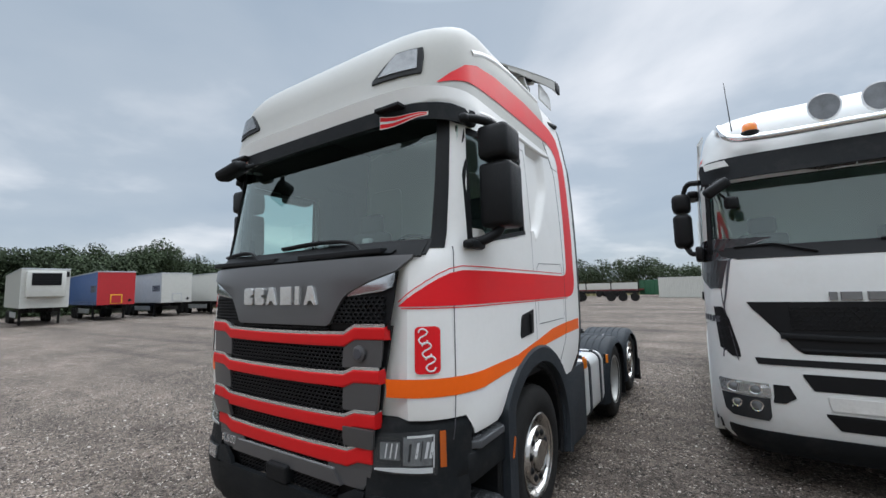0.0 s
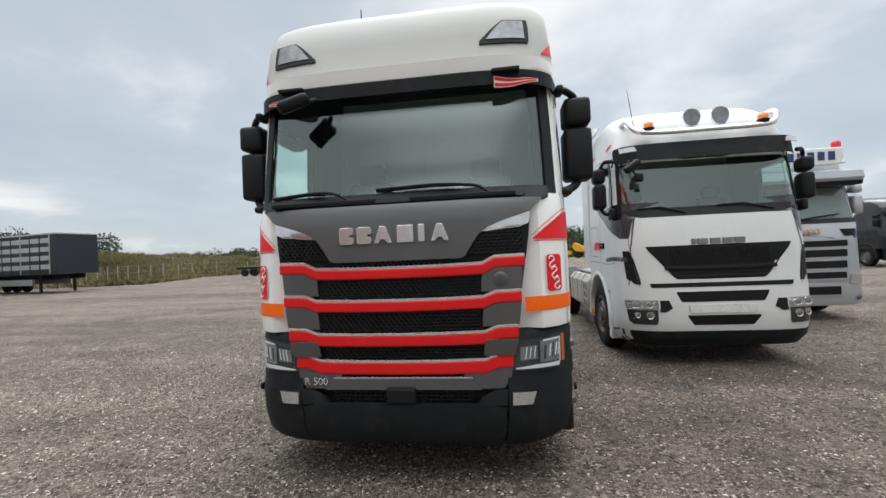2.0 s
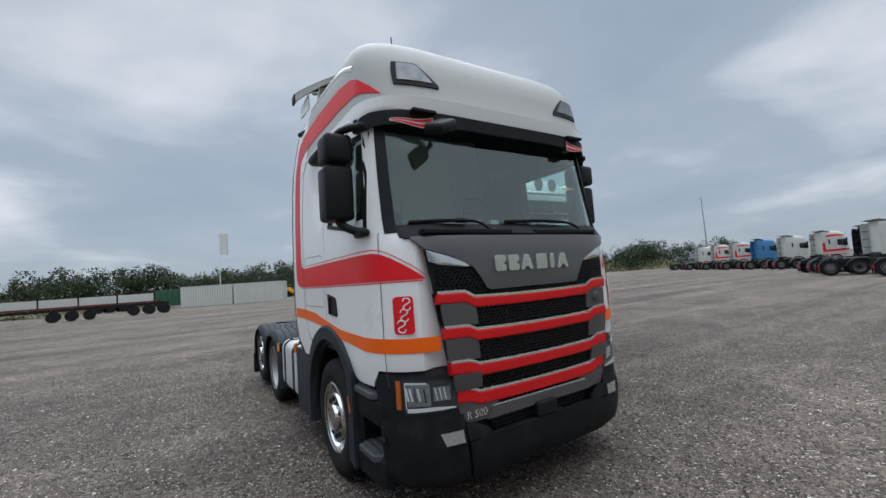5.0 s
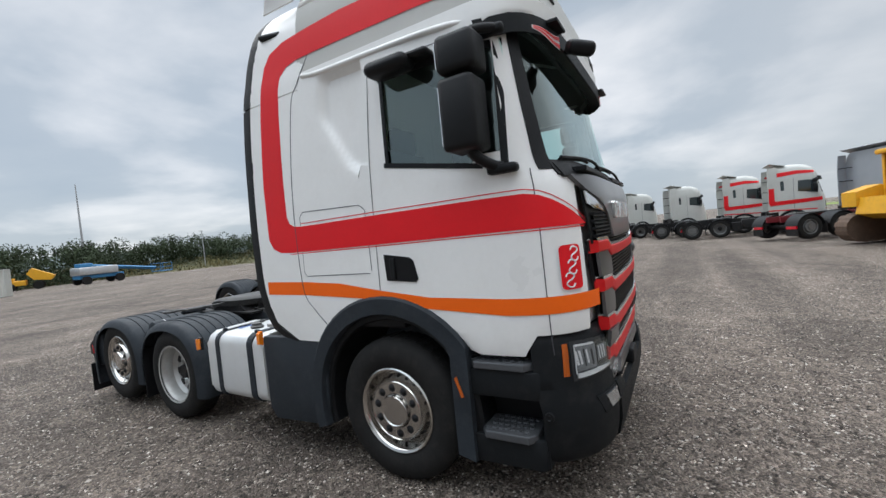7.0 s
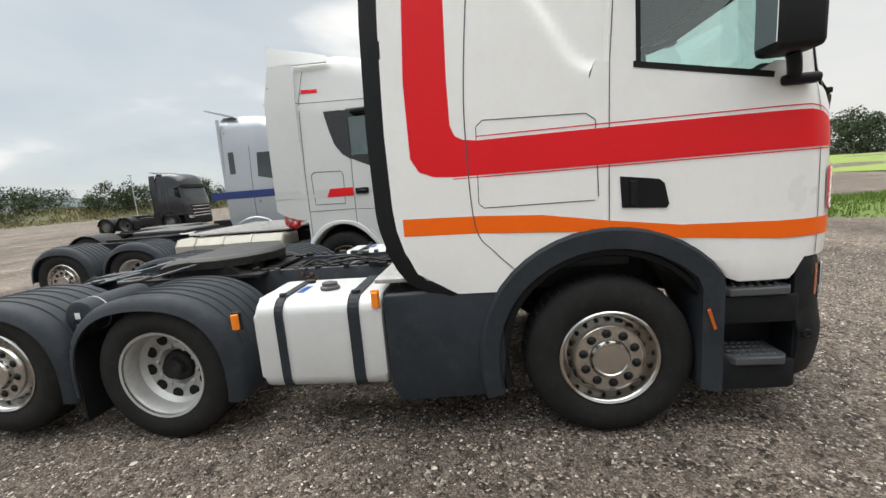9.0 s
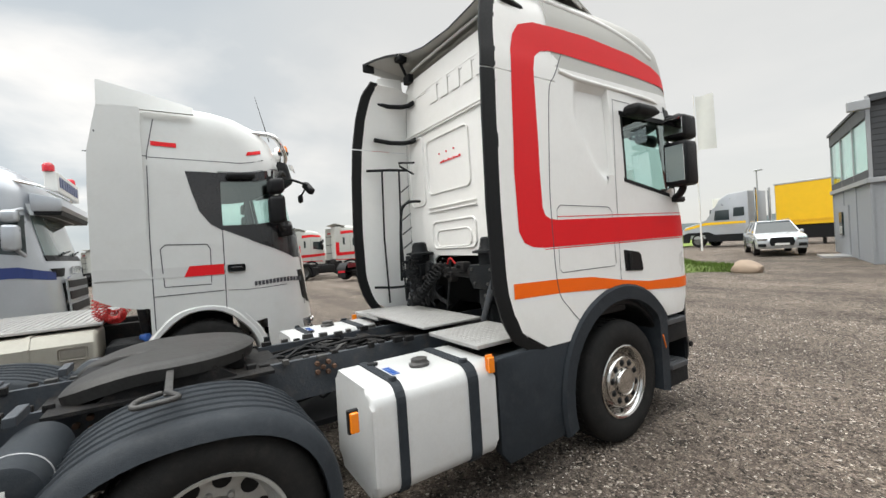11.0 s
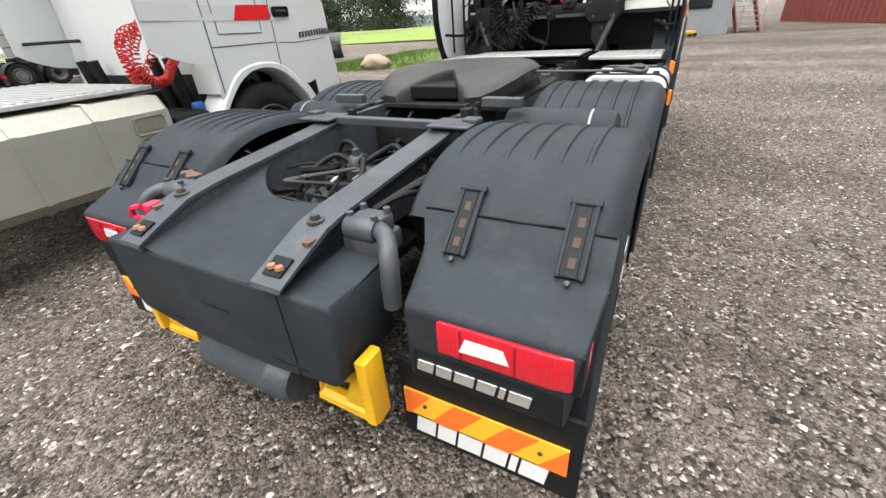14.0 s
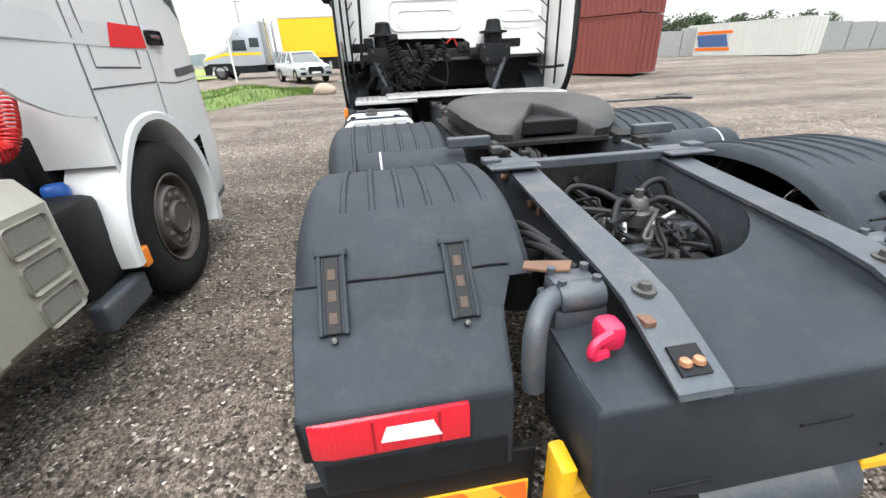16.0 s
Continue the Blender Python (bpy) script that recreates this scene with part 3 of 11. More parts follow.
def wheel(parent, x, y, z, r, kind, side, width=0.30, detail=True):
    """A wheel at (x: outer tyre wall); kind 'front' is a proud ten-hole rim, 'dish' a deep twin-wheel rim."""
    key = (kind, r, width, detail)
    n = 48 if detail else 24
    rr = 0.305
    if key not in WHEEL_MESH:
        bm = B()
        prof = [(rr, 0.0 + 0.02), (rr + 0.02, 0.002), (rr + 0.10, -0.008), (r - 0.07, 0.0), (r - 0.025, 0.016), (r - 0.004, 0.045), (r, 0.075)]
        w = width
        prof = prof + [(r, w - 0.075), (r - 0.004, w - 0.045), (r - 0.025, w - 0.016), (rr + 0.1, w + 0.004), (rr, w)]
        lathe(bm, prof, (0, 0, 0), "x", n, caps=(False, False))
        if detail:
            for i in range(n):
                for h in (0.1, 0.16, 0.22):
                    a = 2 * math.pi * (i + 0.5) / n
                    box(bm, h - 0.02, h + 0.02, -0.012, 0.012, r - 0.004, r + 0.006, m=Matrix.Rotation(a, 4, "X"))
        tyre = part("tyre", bm, TYRE, smooth=40)
        bm = B()
        if kind == "dish":
            prof = [(rr - 0.005, 0.005), (rr + 0.012, 0.0), (rr + 0.012, 0.018), (rr - 0.01, 0.02), (rr - 0.025, 0.05), (rr - 0.03, 0.13), (rr - 0.06, 0.165), (0.19, 0.175), (0.155, 0.16), (0.145, 0.16)]
        else:
            prof = [(rr - 0.018, 0.008), (rr - 0.004, 0.0), (rr + 0.004, 0.006), (rr - 0.006, 0.010), (rr - 0.022, 0.028), (rr - 0.032, 0.075), (rr - 0.046, 0.094), (rr - 0.056, 0.092), (0.226, 0.040), (0.218, 0.012), (0.212, 0.004), (0.207, 0.004), (0.203, 0.010), (0.195, 0.010), (0.125, 0.010)]
        lathe(bm, prof + [(0.12, prof[-1][1] + 0.03), (0.12, prof[-1][1] + 0.1)], (0, 0, 0), "x", n, caps=(False, True))
        rim = part("rim", bm, (RIM if kind != "dish" else RIMSTEEL) if detail else OLDRIM, smooth=35)
        bm = B()
        if kind == "dish":
            lathe(bm, [(0.0, 0.095), (0.066, 0.095), (0.074, 0.103), (0.08, 0.145), (0.11, 0.16), (0.118, 0.2)], (0, 0, 0), "x", 24)
            hub = part("hub", bm, FRAMEDARK, smooth=35)
        else:
            lathe(bm, [(0.0, -0.012), (0.096, -0.012), (0.102, -0.018), (0.110, -0.018), (0.117, -0.006), (0.122, 0.03)], (0, 0, 0), "x", 40)
            hub = part("hub_cover", bm, RIM if detail else OLDRIM, smooth=35)
        bm = B()
        if kind == "dish":
            lathe(bm, [(0.0, 0.0), (0.012, 0.0), (0.018, 0.006), (0.018, 0.035), (0.024, 0.036), (0.024, 0.046)], (0, 0, 0), "x", 10)
        else:
            lathe(bm, [(0.0, 0.004), (0.012, 0.007), (0.022, 0.015), (0.027, 0.0212), (0.029, 0.0208), (0.030, 0.03)], (0, 0, 0), "x", 16)
        nut = part("wheel_nut", bm, RIMSTEEL if kind == "dish" else MESHBLACK)
        bm = B()
        lathe(bm, [(0.0, 0.0), (0.041, 0.0), (0.044, 0.004)] if kind == "dish" else [(0.0, 0.0), (0.0125, 0.0), (0.014, 0.004)], (0, 0, 0), "x", 12)
        if kind != "dish":
            bmesh.ops.scale(bm, vec=(1, 1.45, 1.0), verts=bm.verts)
        hole = part("hand_hole", bm, MESHBLACK)
        WHEEL_MESH[key] = [o.data for o in (tyre, rim, hub, nut, hole)]
        for o in (tyre, rim, hub, nut, hole):
            bpy.data.objects.remove(o)
    if kind == "worn" and key not in WORN:
        # the same wheel with a dark rusty rim
        WORN[key] = True
        for me in WHEEL_MESH[key][1:4]:
            me.materials.clear()
            me.materials.append(mat("rusty_dark_rim", (0.10, 0.085, 0.075), 0.6, metal=0.4, vary=0.35, scale=9, dirt=(0.16, 0.10, 0.07), dirt_amount=0.6))
    tyre, rim, hub, nut, hole = WHEEL_MESH[key]
    w = new("wheel", rim)
    w.parent = parent
    w.matrix_basis = Matrix.Translation((x, y, z)) @ (Matrix.Rotation(math.pi, 4, "Z") if side > 0 else Matrix.Identity(4))
    for nm, me in (("tyre", tyre), ("hub_cover" if kind != "dish" else "hub", hub)):
        o = new(nm, me)
        o.parent = w
    if detail:
        for i in range(10):
            a = 2 * math.pi * i / 10 + 0.2
            o = new("wheel_nut", nut)
            o.parent = w
            depth = 0.148 if kind == "dish" else -0.012
            o.matrix_basis = Matrix.Translation((depth, (0.155 if kind == "dish" else 0.163) * math.cos(a), (0.155 if kind == "dish" else 0.163) * math.sin(a)))
        nh = 10 if kind == "dish" else 20
        for i in range(nh):
            a = 2 * math.pi * (i + 0.5) / nh + 0.2
            o = new("hand_hole", hole)
            o.parent = w
            rad, depth = (0.222, 0.165) if kind == "dish" else (0.240, 0.066)
            o.matrix_basis = Matrix.Translation((depth, rad * math.cos(a), rad * math.sin(a))) @ Matrix.Rotation(a, 4, "X") @ (Matrix.Identity(4) if kind == "dish" else Matrix.Rotation(radians(0), 4, "Y") @ Matrix.Rotation(radians(-60), 4, "Z"))
    return w


# ---- the orange-striped tractor unit ----
CAB = Shell([
    (0.90, 1.235, 0.03, 0.50), (0.96, 1.243, 0.01, 0.50), (1.20, 1.247, 0.0, 0.50), (1.60, 1.247, 0.01, 0.50), (1.88, 1.245, 0.03, 0.50), (1.96, 1.244, 0.06, 0.48),
    (2.03, 1.243, 0.12, 0.43), (2.40, 1.238, 0.205, 0.345), (2.78, 1.225, 0.28, 0.27), (2.86, 1.22, 0.28, 0.28), (2.92, 1.218, 0.20, 0.36), (3.02, 1.21, 0.18, 0.40),
    (3.08, 1.20, 0.20, 0.36), (3.30, 1.18, 0.25, 0.30), (3.42, 1.165, 0.31, 0.26), (3.50, 1.145, 0.37, 0.25), (3.56, 1.125, 0.46, 0.25), (3.62, 1.09, 0.58, 0.27), (3.67, 1.04, 0.74, 0.27), (3.70, 0.99, 0.88, 0.27), (3.735, 0.90, 1.15, 0.25),
], 2.0)
CAB_US = [-1, -0.99, -0.978, -0.96, -0.935, -0.9, -0.87, -0.8, -0.72, -0.6, -0.45, -0.3, -0.15, 0, 0.15, 0.3, 0.45, 0.6, 0.72, 0.8, 0.87, 0.9, 0.935, 0.96, 0.978, 0.99, 1]
CAB_YS = [0.64, 0.7, 0.76, 0.85, 0.95, 1.05, 1.15, 1.23, 1.30, 1.375, 1.39] + [1.42 + 0.029 * k for k in range(20)] + [2.0]
CAB_ZS = [0.90, 0.96, 1.06, 1.20, 1.28, 1.4, 1.6, 1.75, 1.88, 1.96, 2.03, 2.12] + [2.145 + 0.035 * k for k in range(18)] + [2.77, 2.80, 2.83, 2.86, 2.89, 2.92, 2.95, 2.98, 3.02, 3.08, 3.2, 3.30, 3.36, 3.42, 3.46, 3.50, 3.53, 3.56, 3.59, 3.62, 3.645, 3.67, 3.685, 3.70, 3.72, 3.735]


def recess(y, z):
    """Depth of the panel sunk into the cab side behind the door: (rear edge by height), with a broad bevel."""
    if y < 1.383 or not 2.13 < z < 2.96:
        return 0.0
    rear = interp([(2.14, 1.36), (2.18, 1.48), (2.23, 1.575), (2.33, 1.645), (2.45, 1.71), (2.60, 1.80), (2.70, 1.82), (2.96, 1.79)], z)[0]
    k = min((rear - y) / 0.07, (2.945 - z) / 0.05)
    k = min(1.0, max(0.0, k))
    return 0.048 * k * k * (3 - 2 * k)


def cab_adjust(c, p, z):
    if c[0] == "y":
        d = recess(p.y, p.z)
        p.x -= math.copysign(d, p.x)
        d2 = 0.78 ** 2 - (p.y - 1.38) ** 2
        if d2 > 0:
            p.z = max(p.z, 0.50 + math.sqrt(d2))
        if abs(z - 2.12) < 1e-6 and p.y < 1.45:
            p.z = max(2.045, 2.10 + (p.y - 0.82) * 0.18)
    if c[0] == "u" and abs(c[2]) <= 0.72 and z < 1.9:
        p.y += 0.07
    if c[0] == "u" and abs(c[2]) < 0.985:
        p.z = max(p.z, 1.045)
    elif p.y < 0.8:
        p.z = max(p.z, 0.925)
    return p


def cab_skip(a, b, z0, z1):
    if a[0] == "u" and b[0] == "u" and 2.02 < z0 and z1 < 2.87 and max(abs(a[2]), abs(b[2])) <= 0.9:
        return True
    if 2.1 < z0 and z1 < 2.78:
        def inside(c):
            return (c[0] == "u" and abs(c[2]) >= 0.977) or (c[0] == "y" and c[2] <= 1.231)
        if inside(a) and inside(b) and not (a[0] == "u" and b[0] == "u" and a[2] * b[2] < 0):
            return True
    return False


def red_stripe(top=True):
    low = [((0.066, 1.664), (0.064, 1.658)), ((0.085, 1.70), (0.075, 1.656)), ((0.11, 1.735), (0.10, 1.656)), ((0.15, 1.775), (0.145, 1.655)), ((0.20, 1.812), (0.195, 1.655)), ((0.26, 1.842), (0.26, 1.655)), ((0.34, 1.858), (0.34, 1.655)),
           ((0.8, 1.857), (0.8, 1.652)), ((1.4, 1.853), (1.4, 1.648)), ((2.10, 1.845), (2.25, 1.645)), ((2.18, 1.855), (2.36, 1.655)), ((2.225, 1.88), (2.44, 1.69)), ((2.248, 1.94), (2.485, 1.77)),
           ((2.25, 2.2), (2.49, 2.2)), ((2.235, 2.75), (2.455, 2.75)), ((2.225, 2.95), (2.425, 3.05)), ((2.20, 3.05), (2.385, 3.18)), ((2.13, 3.11), (2.32, 3.27)), ((2.02, 3.135), (2.17, 3.325)), ((1.85, 3.14), (1.9, 3.345)),
           ((1.5, 3.138), (1.55, 3.36)), ((0.92, 3.13), (0.95, 3.335)), ((0.66, 3.115), (0.66, 3.285)), ((0.50, 3.095), (0.50, 3.215)), ((0.38, 3.065), (0.38, 3.12)), ((0.31, 3.04), (0.31, 3.045))]
    return low


def build_main_truck():
    T = thing("tractor_unit", "white three-axle tractor unit with red and orange stripes, parked on gravel", "truck")
    body = part("cab_body", cab_body_mesh(), WHITE, T, "white cab body", smooth=38)
    part("cab_roof", CAB.mesh(CAB_US, CAB_YS, [z for z in CAB_ZS if z > 3.01]), ROOFDIMMED, T, "white high roof, dimmed for how light falls on it", smooth=38)
    # interior lining, floor, dashboard, seats
    inner = Shell(CAB.rows, 1.97, grow=-0.045)
    part("cab_lining", inner.mesh(CAB_US, CAB_YS, [z for z in CAB_ZS if 1.3 < z < 3.5], cab_skip, cab_adjust), INTERIOR, T)
    bm = B()
    box(bm, -1.17, 1.17, 0.48, 1.95, 1.36, 1.42)
    part("cab_floor", bm, INTERIOR, T)
    bm = B()
    prism(bm, [(0.22, 1.45), (0.24, 1.98), (0.42, 2.03), (0.62, 1.99), (0.72, 1.85), (0.70, 1.45)], "x", -1.14, 1.14, 0.02)
    part("dashboard", bm, INTERIOR, T, "dark grey dashboard")
    for sx in (-1, 1):
        bm = B()
        box(bm, sx * 0.62 - 0.25, sx * 0.62 + 0.25, 1.0, 1.5, 1.6, 1.82, 0.05)
        box(bm, sx * 0.62 - 0.25, sx * 0.62 + 0.25, 1.42, 1.58, 1.75, 2.38, 0.06)
        box(bm, sx * 0.62 - 0.15, sx * 0.62 + 0.15, 1.45, 1.56, 2.36, 2.58, 0.05)
        box(bm, sx * 0.62 - 0.2, sx * 0.62 + 0.2, 1.05, 1.5, 1.42, 1.62, 0.02)
        part("seat", bm, SEATGREY, T, smooth=50)
    bm = B()
    lathe(bm, [(0.21 + 0.016 * math.cos(a), 0.016 * math.sin(a)) for a in lin(0, 2 * math.pi * 11 / 12, 12)], (0, 0, 0), "z", 28, True)
    rod(bm, (-0.2, 0, 0), (0.2, 0, 0), 0.014)
    rod(bm, (0, 0, 0), (0, -0.05, -0.3), 0.03)
    bmesh.ops.transform(bm, matrix=Matrix.Translation((0.62, 0.78, 2.03)) @ Matrix.Rotation(radians(-32), 4, "X"), verts=bm.verts)
    part("steering_wheel", bm, BLACK, T, smooth=50)
    for x, w in ((-0.22, 0.05), (-0.05, 0.09), (0.42, 0.07)):
        bm = B()
        box(bm, x - w / 2, x + w / 2, 0.36, 0.40, 2.03, 2.12, 0.008)
        part("dashboard_clutter", bm, GREYPRINT, T)
    # panes
    def windscreen():
        bm = B()
        zs = lin(2.02, 2.865, 10)
        grid(bm, lambda u, z: (u * CAB.at(z)[0], CAB.front_y(u * CAB.at(z)[0], z) + 0.012, z), [v for v in CAB_US if abs(v) <= 0.9], zs)
        return bm
    g = part("windscreen", windscreen(), GLASS, T, "tinted windscreen", smooth=60)
    g.visible_shadow = False
    for s in (-1, 1):
        bm = B()
        zl, zh = 2.03, 2.78
        grid(bm, lambda y, v: (s * (CAB.side_x(y, 2.4) - 0.012 - (v * 0.02)), y, zl + (y - 0.43) * 0.18 * (1 - v) + (zh - zl) * v), lin(0.40, 1.245, 8), lin(0, 1, 4))
        g = part("side_window", bm, GLASS, T, smooth=60)
        g.visible_shadow = False
    # black windscreen surround, A-pillars, scuttle
    for s in (-1, 1):
        bm = B()
        grid(bm, lambda u, z: (s * u * (CAB.at(z)[0] + 0.004), CAB.front_y(u * CAB.at(z)[0], z) - 0.006, z), [0.865, 0.885, 0.905, 0.922], lin(1.99, 2.84, 10))
        thicken(bm, 0.015)
        part("windscreen_pillar", bm, BLACK, T, smooth=50)
        # window frame strips
        bm = B()
        ys = lin(0.40, 1.25, 6)
        grid(bm, lambda y, k: (s * (CAB.side_x(y, 2.1) + 0.004), y, 2.032 + (y - 0.43) * 0.18 + k), ys, [-0.02, 0.012])
        thicken(bm, 0.012)
        part("window_sill", bm, BLACK, T)
        bm = B()
        grid(bm, lambda y, k: (s * (CAB.side_x(y, 2.75) + 0.003), y, 2.745 + k), ys, [-0.012, 0.03])
        grid(bm, lambda k, z: (s * (CAB.side_x(1.23, z) + 0.003), 1.225 + k, z), [-0.012, 0.012], lin(2.16, 2.77, 4))
        grid(bm, lambda k, z: (s * (CAB.side_x(0.41 + k, z) + 0.003), 0.415 + k, z), [-0.012, 0.03], lin(2.03, 2.76, 5))
        thicken(bm, 0.01)
        part("window_frame", bm, BLACK, T)
    part("scuttle", front_sheet(CAB, [(1.955, -1.08, 1.08), (1.99, -1.085, 1.085), (2.045, -1.09, 1.09)], 0.016, 24, 0.02), BLACK, T, smooth=50)
    bm = B()
    for x0, x1, z in ((-0.95, -0.15, 2.0), (0.1, 0.85, 2.0)):
        box(bm, x0, x1, 0.03, 0.12, z - 0.035, z, 0.008)
    part("wiper_tray", bm, BLACK, T)
    for (x0, x1, zz) in ((-0.35, -1.0, 2.07), (0.68, -0.16, 2.08)):
        bm = B()
        pts = [(x0, CAB.front_y(x0, 2.0) - 0.05, 1.99), (x0 - 0.12 * (1 if x1 < x0 else -1), CAB.front_y(x0, 2.03) - 0.06, 2.055), ((x0 + x1) / 2, CAB.front_y((x0 + x1) / 2, zz) - 0.045, zz), (x1, CAB.front_y(x1, zz) - 0.03, zz - 0.01)]
        tube(bm, curve_pts(pts, 4), 0.011, 6)
        tube(bm, [(x0 - 0.2, CAB.front_y(x0 - 0.2, zz) - 0.035, zz - 0.012), ((x0 + x1) / 2, CAB.front_y((x0 + x1) / 2, zz) - 0.03, zz - 0.006), (x1, CAB.front_y(x1, zz) - 0.018, zz - 0.02)], 0.009, 6)
        part("wiper", bm, BLACK, T)
    part("scuttle", front_sheet(CAB, [(1.945, -1.06, 1.06), (1.975, -1.065, 1.065), (2.03, -1.07, 1.07)], 0.022, 26, 0.03), BLACK, T, "black plastic scuttle below the windscreen", smooth=50)
    part("scuttle_step", front_sheet(CAB, [(1.965, -0.95, 0.90), (1.985, -0.96, 0.92)], 0.034, 22, 0.012), BUMPER, T, smooth=50)
    # sun visor, its black underside and the dark strip along the top of the screen
    vis = Shell([(2.80, 1.222, 0.165, 0.36), (2.90, 1.225, 0.165, 0.38)], 2)
    VU = lin(-1, 1, 41)

    def visor(u, v):
        z = 2.80 + 0.10 * v - 0.015 * abs(u) ** 5 * (1 - v)
        x = u * vis.at(z)[0]
        return (x, vis.front_y(x, z), z)
    bm = B()
    grid(bm, visor, VU, lin(0, 1, 5))
    thicken(bm, 0.012)
    part("sun_visor", bm, BUMPER, T, "dark grey sun visor with small flag stickers", smooth=50)
    bm = B()
    grid(bm, lambda u, v: tuple(Vector(visor(u, 0.02)).lerp(Vector((u * CAB.at(2.86)[0] * 0.985, CAB.front_y(u * CAB.at(2.86)[0] * 0.985, 2.86) + 0.0, 2.86)), v)), VU, lin(0, 1, 4))
    part("visor_underside", bm, BLACK, T, smooth=60)
    for s in (-1, 1):
        bm = B()
        for k in range(6):
            a0, a1 = 0.74 + 0.052 * k, 0.74 + 0.052 * (k + 1)
            w0, w1 = 0.075 - 0.010 * k, 0.075 - 0.010 * (k + 1)
            m0, m1 = 2.815 - 0.02 * math.sin(k * 0.8) * 0.6, 2.815 - 0.02 * math.sin((k + 1) * 0.8) * 0.6
            for f0, f1 in ((-0.5, -0.12), (0.12, 0.5)):
                bm.faces.new([bm.verts.new((s * x, vis.front_y(x, z) - 0.006, z)) for x, z in ((a0, m0 + w0 * f0), (a1, m1 + w1 * f0), (a1, m1 + w1 * f1), (a0, m0 + w0 * f1))])
        part("flag_sticker", bm, RED, T, "small red and white flag sticker")
        bm = B()
        for k in range(6):
            a0, a1 = 0.735 + 0.054 * k, 0.735 + 0.054 * (k + 1)
            w0, w1 = 0.088 - 0.011 * k, 0.088 - 0.011 * (k + 1)
            m0, m1 = 2.815 - 0.02 * math.sin(k * 0.8) * 0.6, 2.815 - 0.02 * math.sin((k + 1) * 0.8) * 0.6
            bm.faces.new([bm.verts.new((s * x, vis.front_y(x, z) - 0.0035, z)) for x, z in ((a0, m0 - w0 / 2), (a1, m1 - w1 / 2), (a1, m1 + w1 / 2), (a0, m0 + w0 / 2))])
        part("sticker_backing", bm, WHITEPRINT, T)
        bm = B()
        box(bm, s * 0.82 - 0.10, s * 0.82 + 0.10, 0.13, 0.2, 2.875, 2.90, 0.006)
        part("visor_clip", bm, BLACK, T)
        # roof lamps
        part("roof_lamp_bezel", front_sheet(CAB, [(3.115, s * 0.64, s * 1.0), (3.14, s * 0.64, s * 1.005), (3.235, s * 0.73, s * 1.005), (3.305, s * 0.81, s * 0.995)], 0.012, 8, 0.02), BLACK, T, smooth=50)
        part("roof_lamp", front_sheet(CAB, [(3.15, s * 0.69, s * 0.975), (3.235, s * 0.755, s * 0.97), (3.295, s * 0.815, s * 0.965)], 0.018, 8, 0.01), ROOFLAMP, T, smooth=50)
    # lettered front panel, badge bars, bars and honeycomb
    part("front_panel", front_sheet(CAB, [(1.545, -0.45, 0.45), (1.56, -0.485, 0.485), (1.64, -0.535, 0.535), (1.71, -0.585, 0.585), (1.75, -0.64, 0.64), (1.80, -0.76, 0.76), (1.86, -0.945, 0.945), (1.93, -1.02, 1.02), (1.95, -1.03, 1.03)], 0.035, 28, 0.03), GRILLEGREY, T, "dark grey front panel", smooth=50)
    # six chrome badge shapes
    ws = (0.105, 0.105, 0.125, 0.115, 0.045, 0.125)
    for i, (x, w) in enumerate(zip((-0.352, -0.222, -0.085, 0.075, 0.19, 0.318), ws)):
        def fy(px, pz):
            return CAB.front_y(px, pz) - 0.035
        z0, z1 = 1.672, 1.792
        if i in (2, 5):
            poly = [(-w / 2, 0), (-w / 4, 0), (-w / 8, 0.03), (w / 8, 0.03), (w / 4, 0), (w / 2, 0), (w / 6, 0.12), (-w / 6, 0.12)]
        elif i in (0, 1):
            poly = [(-w / 2, 0.012), (-w / 2 + 0.012, 0), (w / 2 - 0.012, 0), (w / 2, 0.012), (w / 2, 0.05), (w / 2 - 0.03, 0.05), (w / 2 - 0.03, 0.07), (w / 2, 0.07), (w / 2, 0.108), (w / 2 - 0.012, 0.12), (-w / 2 + 0.012, 0.12), (-w / 2, 0.108)]
        else:
            poly = [(-w / 2, 0), (w / 2, 0), (w / 2, 0.12), (-w / 2, 0.12)]
        bm = B()
        prism(bm, [(x + p, z0 + q) for p, q in poly], "y", fy(x, 1.73) - 0.022, fy(x, 1.73) + 0.004, 0.003)
        part("badge_shape", bm, SILVER, T, "silver badge")
    # upper marker lamps and side honeycomb
    for s in (-1, 1):
        part("marker_lamp", front_sheet(CAB, [(1.722, s * 0.60, s * 0.64), (1.745, s * 0.625, s * 0.86), (1.77, s * 0.66, s * 0.925), (1.80, s * 0.77, s * 0.935), (1.85, s * 0.93, s * 0.94)], 0.024, 8, 0.01), LAMPGREY, T, "clear marker lamp", smooth=50)
        part("grille_back", front_sheet(CAB, [(1.53, s * 0.46, s * 0.90), (1.58, s * 0.48, s * 0.905), (1.70, s * 0.57, s * 0.925), (1.75, s * 0.62, s * 0.93), (1.86, s * 0.94, s * 0.945)], 0.004, 8, 0.01), MESHBLACK, T)
        part("honeycomb", hex_mesh(CAB, 0.50, 0.88, 1.56, 1.72, 0.02, slant=-0.0) if s > 0 else mirror_x(hex_mesh(CAB, 0.50, 0.88, 1.56, 1.72, 0.02)), HONEY, T)
    back_rows = [(0.56, -0.74, 0.74), (0.80, -0.775, 0.775), (1.0, -0.81, 0.81), (1.25, -0.85, 0.85), (1.55, -0.90, 0.90)]
    part("grille_backing", front_sheet(CAB, back_rows, -0.02, 20, 0.02), MESHBLACK, T)
